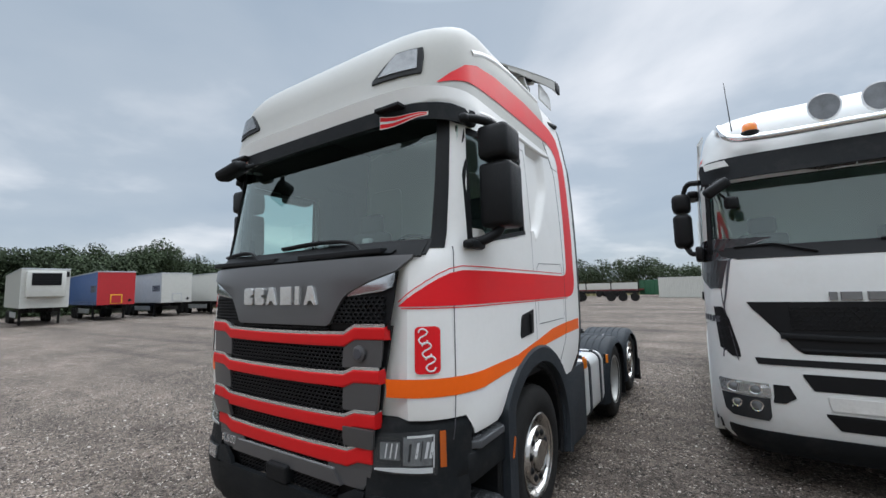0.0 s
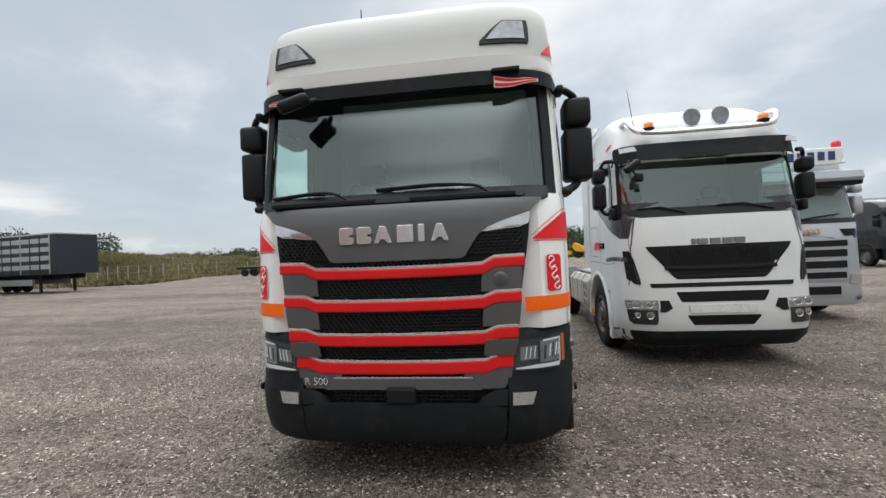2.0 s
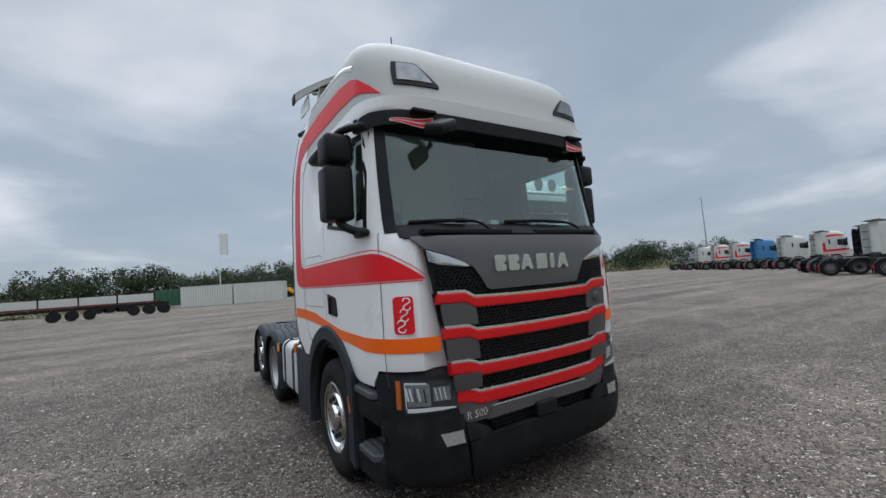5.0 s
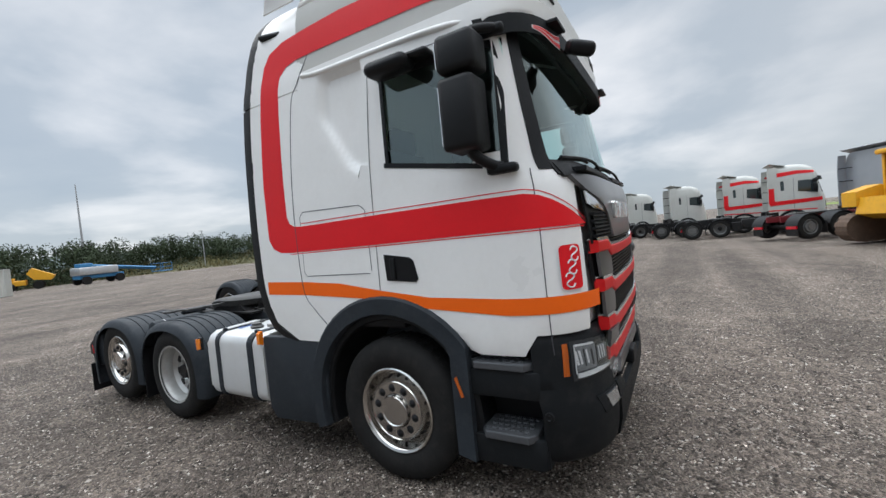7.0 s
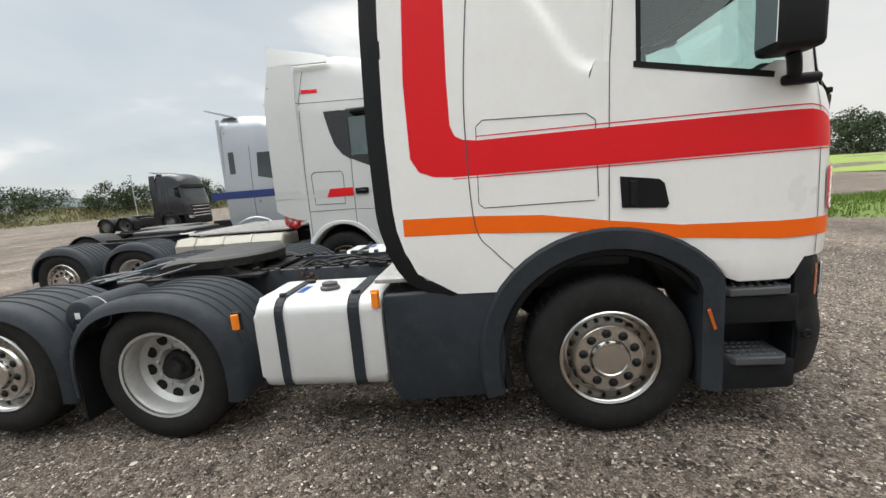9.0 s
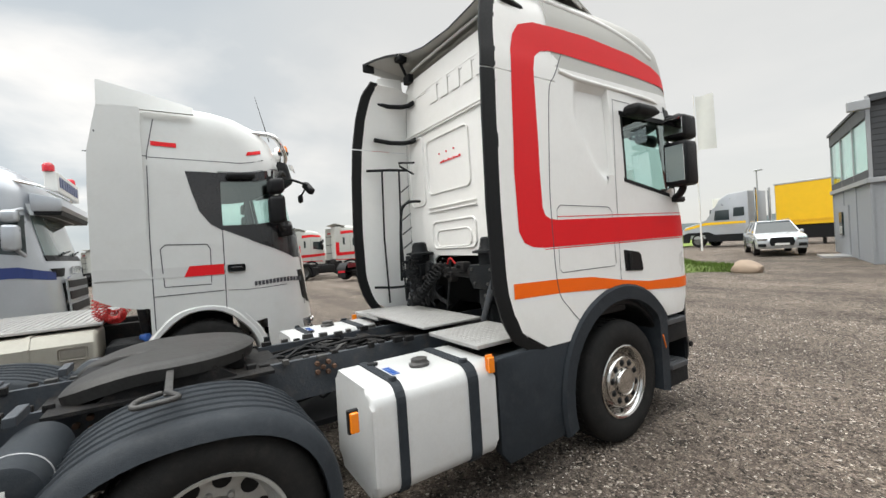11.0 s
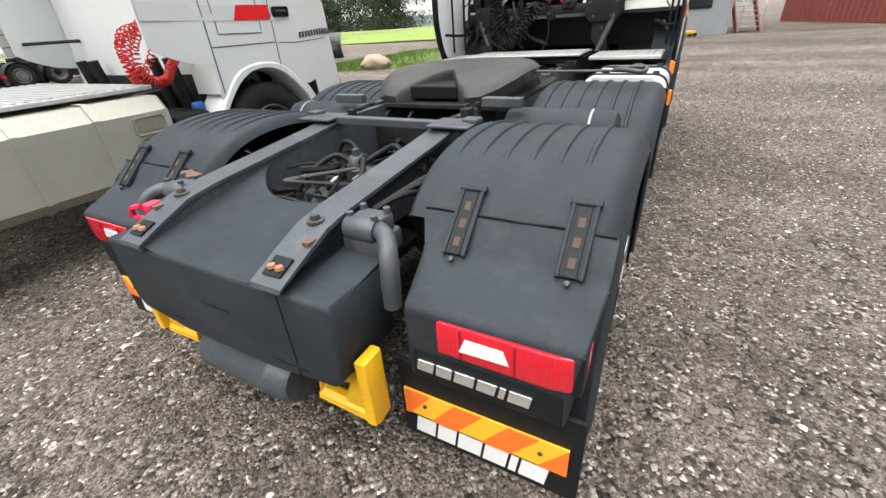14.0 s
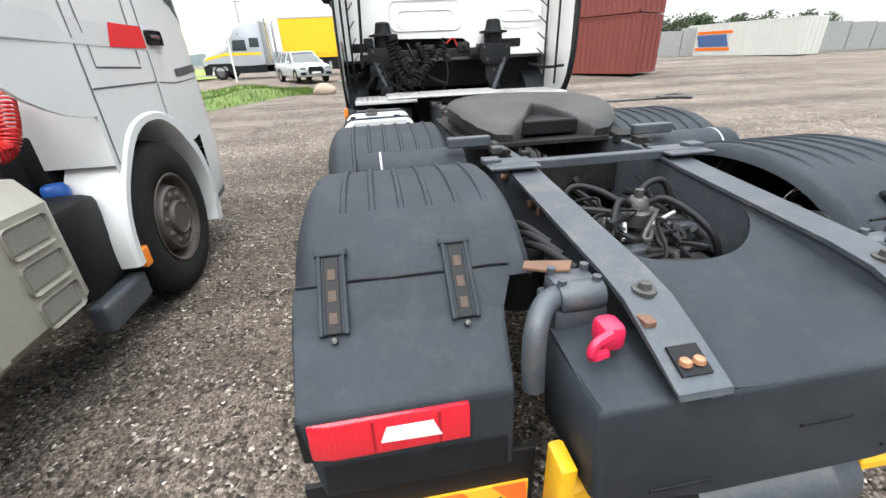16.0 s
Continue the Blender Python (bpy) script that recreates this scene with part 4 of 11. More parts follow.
    for zo0, zo1, drop, hw in ((1.472, 1.550, 0.046, 0.888), (1.232, 1.312, 0.036, 0.857), (0.993, 1.078, 0.036, 0.825), (0.797, 0.888, 0.036, 0.782)):
        pts = [(-hw, zo0, zo1), (-0.68, zo0 - 0.004, zo1 - 0.004), (-0.60, zo0 - drop, zo1 - drop), (-0.3, zo0 - drop - 0.006, zo1 - drop - 0.008), (0, zo0 - drop - 0.008, zo1 - drop - 0.01),
               (0.3, zo0 - drop - 0.006, zo1 - drop - 0.008), (0.60, zo0 - drop, zo1 - drop), (0.68, zo0 - 0.004, zo1 - 0.004), (hw, zo0, zo1)]
        part("grille_bar", front_band(CAB, pts, 0.032), BARRED, T, "red painted grille bar")
        part("bar_trim", front_band(CAB, [(x, b, b + 0.009) for x, a, b in pts], 0.029), SILVER, T)
    for z0, z1 in ((1.284, 1.426), (1.045, 1.196), (0.855, 0.955)):
        part("honeycomb", hex_mesh(CAB, -0.585, 0.585, z0, z1, 0.012), HONEY, T)
    part("honeycomb", hex_mesh(CAB, -0.46, 0.46, 1.505, 1.548, 0.012), HONEY, T)
    part("honeycomb", hex_mesh(CAB, -0.53, 0.53, 0.572, 0.66, 0.012, slant=0.05), HONEY, T)
    part("honeycomb", hex_mesh(CAB, -0.44, 0.44, 0.735, 0.762, 0.012), HONEY, T)
    for s in (-1, 1):
        for z0, z1, a0, a1 in ((1.312, 1.472, 0.872, 0.858), (1.078, 1.232, 0.853, 0.838), (0.888, 0.993, 0.82, 0.80)):
            part("grille_block", front_sheet(CAB, [(z0, s * 0.585, s * (a1 - 0.006)), ((z0 + z1) / 2, s * 0.59, s * (a0 + a1) / 2), (z1, s * 0.60, s * a0)], 0.022, 6, 0.02), GRILLEGREY, T, smooth=50)
    part("lower_panel", front_sheet(CAB, [(0.762, -0.77, 0.77), (0.80, -0.78, 0.78)], 0.02, 20, 0.02), GRILLEGREY, T)
    for s in (-1, 1):
        part("lower_panel", front_sheet(CAB, [(0.665, s * 0.53, s * 0.715), (0.735, s * 0.44, s * 0.765), (0.762, s * 0.44, s * 0.772)], 0.022, 8, 0.02), GRILLEGREY, T)
    part("lower_panel", front_sheet(CAB, [(0.662, -0.56, 0.56), (0.735, -0.5, 0.5)], 0.02, 16, 0.02), GRILLEGREY, T)
    part("lower_trim", front_band(CAB, [(x, 0.728, 0.738) for x in lin(-0.5, 0.5, 9)], 0.028), SILVER, T)
    lettering("R 500", 0.075, SILVER, T, Matrix.Translation((-0.635, CAB.front_y(-0.63, 0.72) - 0.026, 0.69)) @ Matrix.Rotation(radians(90), 4, "X"), 0.004, "model_number")
    bm = B()
    box(bm, -0.105, 0.105, -0.045, 0.05, 0.578, 0.68, 0.015)
    part("radar_cover", bm, BLACK, T)
    bm = B()
    lathe(bm, [(0.0, -0.012), (0.036, -0.01), (0.046, -0.006), (0.048, 0.006)], (0.72, CAB.front_y(0.72, 1.395) - 0.03, 1.395), "y", 20)
    part("round_badge", bm, GRILLEGREY, T, "small round badge")
    bm = B()
    lathe(bm, [(0.0, -0.014), (0.028, -0.013), (0.030, -0.008)], (0.72, CAB.front_y(0.72, 1.395) - 0.032, 1.395), "y", 16)
    part("badge_centre", bm, DARKPRINT, T)
    # bumper
    BUMP = Shell([(0.29, 1.13, 0.06, 0.45), (0.33, 1.19, 0.01, 0.48), (0.45, 1.225, -0.02, 0.5), (0.60, 1.235, -0.02, 0.5), (0.68, 1.235, 0.0, 0.5), (0.78, 1.235, 0.015, 0.5), (0.97, 1.24, 0.02, 0.5), (1.06, 1.235, 0.045, 0.49)], 2)
    part("bumper_centre", front_sheet(BUMP, [(0.305, -0.68, 0.68), (0.33, -0.70, 0.70), (0.44, -0.715, 0.715), (0.555, -0.725, 0.725), (0.575, -0.60, 0.60)], 0.012, 24, 0.04), BUMPER, T, "dark plastic bumper", smooth=40)
    for s in (-1, 1):
        part("bumper_flank", front_sheet(BUMP, [(0.57, s * 0.53, s * 0.73), (0.62, s * 0.56, s * 0.735), (0.665, s * 0.66, s * 0.74)], 0.01, 8, 0.03), BUMPER, T, smooth=40)

        def corner(s=s):
            bm = B()
            us = lin(0.60, 0.9, 7) + [0.925, 0.95, 0.965, 0.978, 0.986]
            zs = [0.29, 0.31, 0.34, 0.40, 0.50, 0.60, 0.68, 0.70, 0.78]

            def f(u, z):
                hw, yf, d = BUMP.at(z)
                if u <= 1:
                    return (s * u * hw, BUMP.front_y(u * hw, z), z)
                return (s * hw, yf + d + (u - 1), z)
            grid(bm, f, us, zs)
            thicken(bm, 0.03)
            return bm
        part("bumper_corner", corner(), BUMPER, T, smooth=40)
        bm = B()
        us = [0.632, 0.7, 0.78, 0.86, 0.905, 0.93, 0.95, 0.965, 0.978, 0.986]

        def fh(u, z):
            hw, yf, d = BUMP.at(z)
            inset = 0.02 if z > 1.03 or z < 0.725 else 0.0
            return (s * (u * hw - inset * 0.5), BUMP.front_y(u * hw, z) + inset, z)
        grid(bm, fh, us, [0.715, 0.735, 0.80, 0.9, 0.975, 1.02, 1.045])
        thicken(bm, 0.03)
        part("headlamp_housing", bm, BUMPER, T, smooth=40)

        def fl(off):
            def g(u, v):
                z = 0.79 + (0.16 + 0.03 * (u - 0.63) / 0.3) * v
                hw, yf, d = BUMP.at(z)
                return (s * (u * hw + off * 0.5 * max(0, u - 0.8) / 0.2), BUMP.front_y(u * hw, z) - off, z)
            return g
        us = [0.64, 0.7, 0.76, 0.82, 0.85, 0.87, 0.885, 0.896, 0.904]
        bm = B()
        grid(bm, fl(0.005), [0.632] + us, lin(-0.12, 1.1, 5))
        thicken(bm, 0.006)
        lamp = part("headlamp", bm, LAMPDARK, T, "clear headlamp with chrome lower edge", smooth=50)
        # small outer chamber and large inner chamber with bright fins
        bm = B()
        grid(bm, fl(0.012), lin(0.672, 0.766, 6), lin(0.30, 0.84, 4))
        part("reflector", bm, ROOFLAMP, lamp, "small lamp chamber", smooth=60)
        bm = B()
        grid(bm, lambda u, v: fl(0.012 + 0.004 * math.sin(v * math.pi))(u, v), lin(0.782, 0.888, 9), lin(0.16, 0.97, 6))
        part("reflector", bm, ROOFLAMP, lamp, "lamp reflector", smooth=60)
        for u0, u1, v0, v1 in ((0.800, 0.809, 0.28, 0.78), (0.846, 0.850, 0.30, 0.84)):
            bm = B()
            grid(bm, lambda u, v: fl(0.019)(u + 0.012 * v, v), lin(u0, u1, 3), lin(v0, v1, 4))
            thicken(bm, 0.004)
            part("lamp_divider", bm, LAMPDARK, lamp, smooth=50)
        for u0 in (0.690, 0.714, 0.738, 0.822, 0.856, 0.872):
            bm = B()
            grid(bm, lambda u, v: fl(0.016)(u + 0.02 * v, v), [u0, u0 + (0.006 if u0 < 0.8 else 0.009)], lin(0.36, 0.80, 3))
            thicken(bm, 0.003)
            part("reflector_fin", bm, STRIP, lamp)
        bm = B()
        grid(bm, lambda u, v: fl(0.019)(u, -0.03 + (0.04 + 0.09 * min(1.0, (u - 0.645) / 0.12)) * v), lin(0.648, 0.892, 14), lin(0, 1, 3))
        grid(bm, fl(0.019), [0.8935, 0.895, 0.897], lin(0.10, 0.98, 6))
        grid(bm, fl(0.019), lin(0.80, 0.892, 6), [0.94, 1.0])
        thicken(bm, 0.008)
        part("daylight_strip", bm, STRIP, lamp, "chrome daylight strip", smooth=50)
        bm = B()
        grid(bm, fl(0.026), us, lin(-0.06, 1.04, 4))
        g = part("headlamp_glass", bm, CLEARGLASS, lamp, smooth=50)
        g.visible_shadow = False
        bm = B()

        def fa(u, z):
            hw, yf, d = BUMP.at(z)
            return (s * (u * hw + 0.002), BUMP.front_y(u * hw, z) - 0.002, z)
        grid(bm, lambda u, z: fa(u - 0.02 * (z - 0.8), z), [0.912, 0.918, 0.924, 0.930], lin(0.80, 0.985, 5))
        thicken(bm, 0.005)
        part("indicator_lamp", bm, DARKAMBER, T, "dark amber indicator")
        part("fog_lamp", front_sheet(BUMP, [(0.570, s * 0.765, s * 0.90), (0.645, s * 0.77, s * 0.93)], 0.014, 8, 0.012), LAMPLENS, T, "clear fog lamp", smooth=50)
        part("fog_lamp_bezel", front_sheet(BUMP, [(0.556, s * 0.75, s * 0.96), (0.660, s * 0.753, s * 1.01)], 0.008, 8, 0.012), BUMPER, T, smooth=50)
        # sensor in the bumper side
        bm = B()
        lathe(bm, [(0.0, 0.0), (0.012, 0.0), (0.016, -0.006), (0.026, -0.004), (0.028, 0.01)], (0, 0, 0), "x", 14)
        bmesh.ops.transform(bm, matrix=Matrix.Translation((s * 1.232, 0.30, 0.60)) @ (Matrix.Identity(4) if s < 0 else Matrix.Rotation(math.pi, 4, "Z")), verts=bm.verts)
        part("parking_sensor", bm, BLACK, T)
        # open step well in the bumper side
        bm = B()
        box(bm, s * 0.93, s * 1.0, 0.30, 0.80, 0.28, 0.95, 0.01)
        part("well_back", bm, MESHBLACK, T)
        bm = B()
        prism(bm, [(s * 1.0, 0.34), (s * 1.203, 0.34), (s * 1.222, 0.38), (s * 1.236, 0.77), (s * 1.0, 0.77)], "z", 0.285, 0.455, 0.012)
        part("step_sill", bm, BUMPER, T, smooth=40)
        bm = B()
        prism(bm, [(s * 1.0, 0.335), (s * 1.205, 0.335), (s * 1.23, 0.37), (s * 1.236, 0.78), (s * 1.0, 0.78)], "z", 0.675, 0.835, 0.012)
        part("step_riser", bm, BUMPER, T, smooth=40)
        for ya, yb in ((0.33, 0.352), (0.735, 0.79)):
            bm = B()
            box(bm, s * 0.97, s * 1.195, ya, yb, 0.29, 0.9, 0.004)
            part("well_side", bm, BUMPER, T)
        for z, y0, y1 in ((0.885, 0.38, 0.77), (0.485, 0.385, 0.73)):
            bm = B()
            prism(bm, [(s * 1.0, y0), (s * 1.20, y0), (s * 1.255, y0 + 0.04), (s * 1.255, y1 - 0.04), (s * 1.20, y1), (s * 1.0, y1)], "z", z - 0.045, z, 0.008)
            for i in range(4):
                for j in range(7):
                    bx, by = s * (1.03 + 0.055 * i), y0 + 0.05 + (y1 - y0 - 0.1) / 6.2 * (j + 0.5 * (i % 2))
                    bmesh.ops.create_cone(bm, cap_ends=True, segments=6, radius1=0.018, radius2=0.014, depth=0.008, matrix=Matrix.Translation((bx, by, z + 0.003)))
            part("step", bm, mat("step_tread", (0.085, 0.088, 0.094), 0.5, metal=0.3, vary=0.2), T, "ribbed step tread")
        # wheel arch
        bm = arc_band(1.38, 0.50, 0.655, 0.655, 0.785, 0.79, 0.98, 1.268, -16, 196)
        for v in bm.verts:
            if v.co.y < 1.38:
                # the front leg drops straight down beside the steps
                far = math.hypot(v.co.y - 1.38, v.co.z - 0.50) > 0.72
                v.co.y = max(v.co.y, 0.765 if far else 0.882)
        part("wheel_arch", bm if s > 0 else mirror_x(bm), FENDER, T, "dark grey plastic wheel arch", smooth=40)
        bm = arc_band(1.38, 0.50, 0.60, 0.61, 0.66, 0.67, 0.62, 1.215, -16, 196, 24)
        part("arch_liner", bm if s > 0 else mirror_x(bm), BLACK, T)
        bm = B()
        prism(bm, [(0.845, 0.785), (0.862, 0.775), (0.822, 0.66), (0.805, 0.668)], "x", s * 1.262, s * 1.276, 0.003)
        part("side_marker", bm, DARKAMBER, T, "amber side marker")
        # stripes
        part("red_stripe", side_sheet(SIDE, red_stripe(), s), RED, T, "red painted stripe", smooth=50)
        part("orange_stripe", side_sheet(SIDE, [((y, 1.262), (y, 1.165)) for y in (0.032, 0.045, 0.06, 0.08, 0.1, 0.14, 0.18, 0.22, 0.27, 0.33, 0.4, 0.5)] + [((1.0, 1.275), (1.0, 1.20)), ((1.38, 1.325), (1.38, 1.262)), ((1.75, 1.385), (1.8, 1.285)), ((2.1, 1.405), (2.1, 1.30)), ((2.56, 1.415), (2.56, 1.31))], s, 0.004), ORANGE, T, "orange stripe", smooth=50)
        part("thin_line", side_sheet(SIDE, [(((y0, z0 + 0.014)), (y0, z0 + 0.008)) for y0, z0 in ((0.066, 1.672), (0.085, 1.712), (0.11, 1.748), (0.15, 1.788), (0.20, 1.826), (0.26, 1.856), (0.34, 1.872), (0.8, 1.868), (1.4, 1.864), (2.1, 1.857))], s, 0.003), RED, T)
        part("thin_line", side_sheet(SIDE, [(((y0, z0 - 0.008)), (y0, z0 - 0.014)) for y0, z0 in ((0.07, 1.657), (0.12, 1.656), (0.2, 1.655), (0.3, 1.654), (0.8, 1.652), (1.4, 1.648), (2.25, 1.645))], s, 0.003), RED, T)
        # door and panel seams
        for pts in (((0.255, 0.93), (0.262, 1.3), (0.27, 1.7), (0.285, 1.9), (0.30, 2.0)), ((1.385, 1.275), (1.38, 1.8), (1.372, 2.2), (1.345, 2.6), (1.325, 2.86)), ((0.36, 2.845), (0.8, 2.852), (1.325, 2.86)),
                    ((1.46, 1.45), (2.08, 1.45), (2.11, 1.48), (2.10, 1.92), (2.06, 1.955), (1.5, 1.94), (1.45, 1.90), (1.44, 1.47))):
            part("panel_seam", side_line(SIDE, pts, s), DARKPRINT, T)
        # drip rail over door and sunk panel
        bm = B()
        tube(bm, curve_pts([(s * (SIDE.side_x(y, z) - 0.004), y, z) for y, z in ((0.36, 2.885), (0.7, 2.93), (1.2, 2.955), (1.75, 2.965), (1.95, 2.99))], 5), 0.02, 8)
        part("drip_rail", bm, WHITE, T, smooth=60)
        # door handle
        bm = B()
        xx = s * 1.2475
        prism(bm, [(1.325, 1.575), (1.12, 1.545), (1.09, 1.52), (1.065, 1.40), (1.08, 1.378), (1.315, 1.395)], "x", xx, xx + s * 0.006, 0.0)
        part("handle_recess", bm, MESHBLACK, T)
        bm = B()
        box(bm, xx, xx + s * 0.02, 1.235, 1.275, 1.40, 1.545, 0.006)
        part("door_handle", bm, BLACK, T, "black door handle")
        # logo plate: red rounded plate with a pale rim and pale curls
        def plate(off):
            def g(u, v):
                z = 1.285 + 0.265 * v
                x = 1.032 + 0.118 * u
                return (s * (x + off * 0.6), CAB.front_y(x, z) - off, z)
            return g

        def rounded(off, k):
            bm = B()
            rows = []
            for v in (0, 0.02, 0.05, 0.1, 0.2, 0.35, 0.5, 0.65, 0.8, 0.9, 0.95, 0.98, 1):
                e = max(0.0, 1 - min(v, 1 - v) / 0.1)
                ins = 0.2 * (1 - math.sqrt(max(0, 1 - e * e)))
                rows.append([bm.verts.new(plate(off)(0.5 + (u - 0.5) * (1 - 2 * ins) * k, 0.5 + (v - 0.5) * (1 - (1 - k) * 0.45))) for u in lin(0, 1, 6)])
            for a, b in zip(rows, rows[1:]):
                for i in range(5):
                    bm.faces.new((a[i], a[i + 1], b[i + 1], b[i]))
            return bm
        part("logo_rim", rounded(0.005, 1.0), WHITEPRINT, T)
        part("logo_plate", rounded(0.0065, 0.93), RED, T, "red logo plate with white curls")
        flip = 1 if s < 0 else -1
        for k, (cu, cv) in enumerate(((0.36, 0.78), (0.5, 0.5), (0.64, 0.22))):
            bm = B()
            pts = [plate(0.0085)(cu + flip * a * 0.2, cv + b * 0.15) for a, b in ((0.9, 0.55), (0.5, 1.0), (-0.4, 0.95), (-0.8, 0.5), (-0.3, 0.15), (0.4, -0.1), (0.8, -0.5), (0.3, -0.95), (-0.5, -0.95), (-0.9, -0.5))]
            tube(bm, curve_pts(pts, 4), 0.0048, 5)
            part("logo_curl", bm, WHITEPRINT, T)
        # mirrors
        mirror_set(T, s)
        # skirt behind the arch
        bm = B()
        prism(bm, [(2.0, 0.96), (2.75, 0.945), (2.765, 0.93), (2.76, 0.36), (2.68, 0.27), (2.03, 0.30), (2.0, 0.5)], "x", s * 1.16, s * 1.235, 0.012)
        part("side_skirt", bm, FENDER, T, "dark grey side skirt", smooth=40)
        bm = B()
        prism(bm, [(2.05, 0.93), (2.72, 0.93), (2.72, 0.4), (2.05, 0.35)], "x", s * 0.55, s * 1.15, 0.01)
        part("battery_box", bm, FRAMEDARK, T)
        # checker-plate deck beside the frame
        bm = B()
        box(bm, s * 0.50, s * 1.13, 2.22, 2.86, 1.0, 1.03, 0.006)
        for i in range(11):
            for j in range(11):
                bmesh.ops.create_cone(bm, cap_ends=True, segments=8, radius1=0.017, radius2=0.011, depth=0.003, matrix=Matrix.Translation((s * (0.54 + 0.055 * i), 2.26 + 0.055 * j, 1.033)))
        part("checker_plate", bm, TREAD, T, "dimpled aluminium deck plate")
        bm = B()
        box(bm, s * 1.225, s * 1.25, 2.815, 2.86, 0.872, 0.972, 0.005)
        box(bm, s * 1.21, s * 1.228, 2.81, 2.865, 0.862, 0.985, 0.005)
        part("side_marker", bm, AMBER, T, "amber side marker")
        # fuel tank
        bm = B()
        tank_pts = []
        for cx, cz, r, a0 in ((1.135, 0.845, 0.10, 0), (0.69, 0.885, 0.065, 90), (0.69, 0.435, 0.07, 180), (1.145, 0.455, 0.09, 270)):
            tank_pts += [(cx + r * math.cos(radians(a0 + 18 * k)), cz + r * math.sin(radians(a0 + 18 * k))) for k in range(6)]
        prism(bm, [(s * a, b) for a, b in tank_pts], "y", 2.80, 3.58, 0.04, 3)
        tank = part("fuel_tank", bm, TANK, T, "brushed aluminium fuel tank with black straps", smooth=35)
        for y in (2.95, 3.365):
            bm = B()
            mid = Vector((0.92, 0.655))
            for k in range(len(tank_pts)):
                a, b = Vector(tank_pts[k]), Vector(tank_pts[(k + 1) % len(tank_pts)])
                a2, b2 = a + (a - mid).normalized() * 0.012, b + (b - mid).normalized() * 0.012
                prism(bm, [(s * p.x, p.y) for p in (a - (a - mid) * 0.004, a2, b2, b - (b - mid) * 0.004)], "y", y - 0.028, y + 0.028)
            lathe(bm, [(0.0, 0.03), (0.022, 0.028), (0.026, 0.0)], (s * 1.14, y, 0.945), "z", 10)
            part("tank_strap", bm, FENDER, tank)
        bm = B()
        lathe(bm, [(0.055, 0.0), (0.058, 0.02), (0.045, 0.03), (0.045, 0.05), (0.02, 0.058), (0.0, 0.058)], (s * 0.98, 3.14, 0.945), "z", 20)
        part("filler_cap", bm, GREASE, tank, smooth=40)
        bm = B()
        lathe(bm, [(0.03, 0.0), (0.03, 0.02), (0.0, 0.022)], (s * 0.76, 3.33, 0.945), "z", 14)
        part("sender_unit", bm, BLACK, tank)
        bm = B()
        for k in range(5):
            box(bm, s * (0.88 + 0.035 * k), s * (0.90 + 0.035 * k), 3.28, 3.32, 0.9485, 0.9515)
        part("tank_sticker", bm, BLUECAP, tank)
    back_of_cab(T)
    settle(T)
    roof_deflector(T)
    cab_rear_gear(T)
    for s in (-1, 1):
        side_fairings(T, s)
        wheel(T, s * 1.228, 1.414, 0.513, 0.515, "front", s)
        wheel(T, s * 1.228, 4.455, 0.498, 0.50, "dish", s, 0.28)
        wheel(T, s * 1.228, 5.754, 0.558, 0.50, "front", s)
        rear_fenders(T, s)
    rear_end(T)
    return T


SIDE = Shell(CAB.rows, 3.0)


def cab_body_mesh():
    bm = CAB.mesh(CAB_US, CAB_YS, [z for z in CAB_ZS if z < 3.03], cab_skip, cab_adjust, roof=False)
    # rear wall
    zs = [1.60, 1.9, 2.3, 2.7, 3.0, 3.2, 3.4, 3.56, 3.64, 3.69]
    grid(bm, lambda u, z: (u * CAB.at(z)[0], 1.995, z), lin(-1, 1, 9), zs)
    return bm


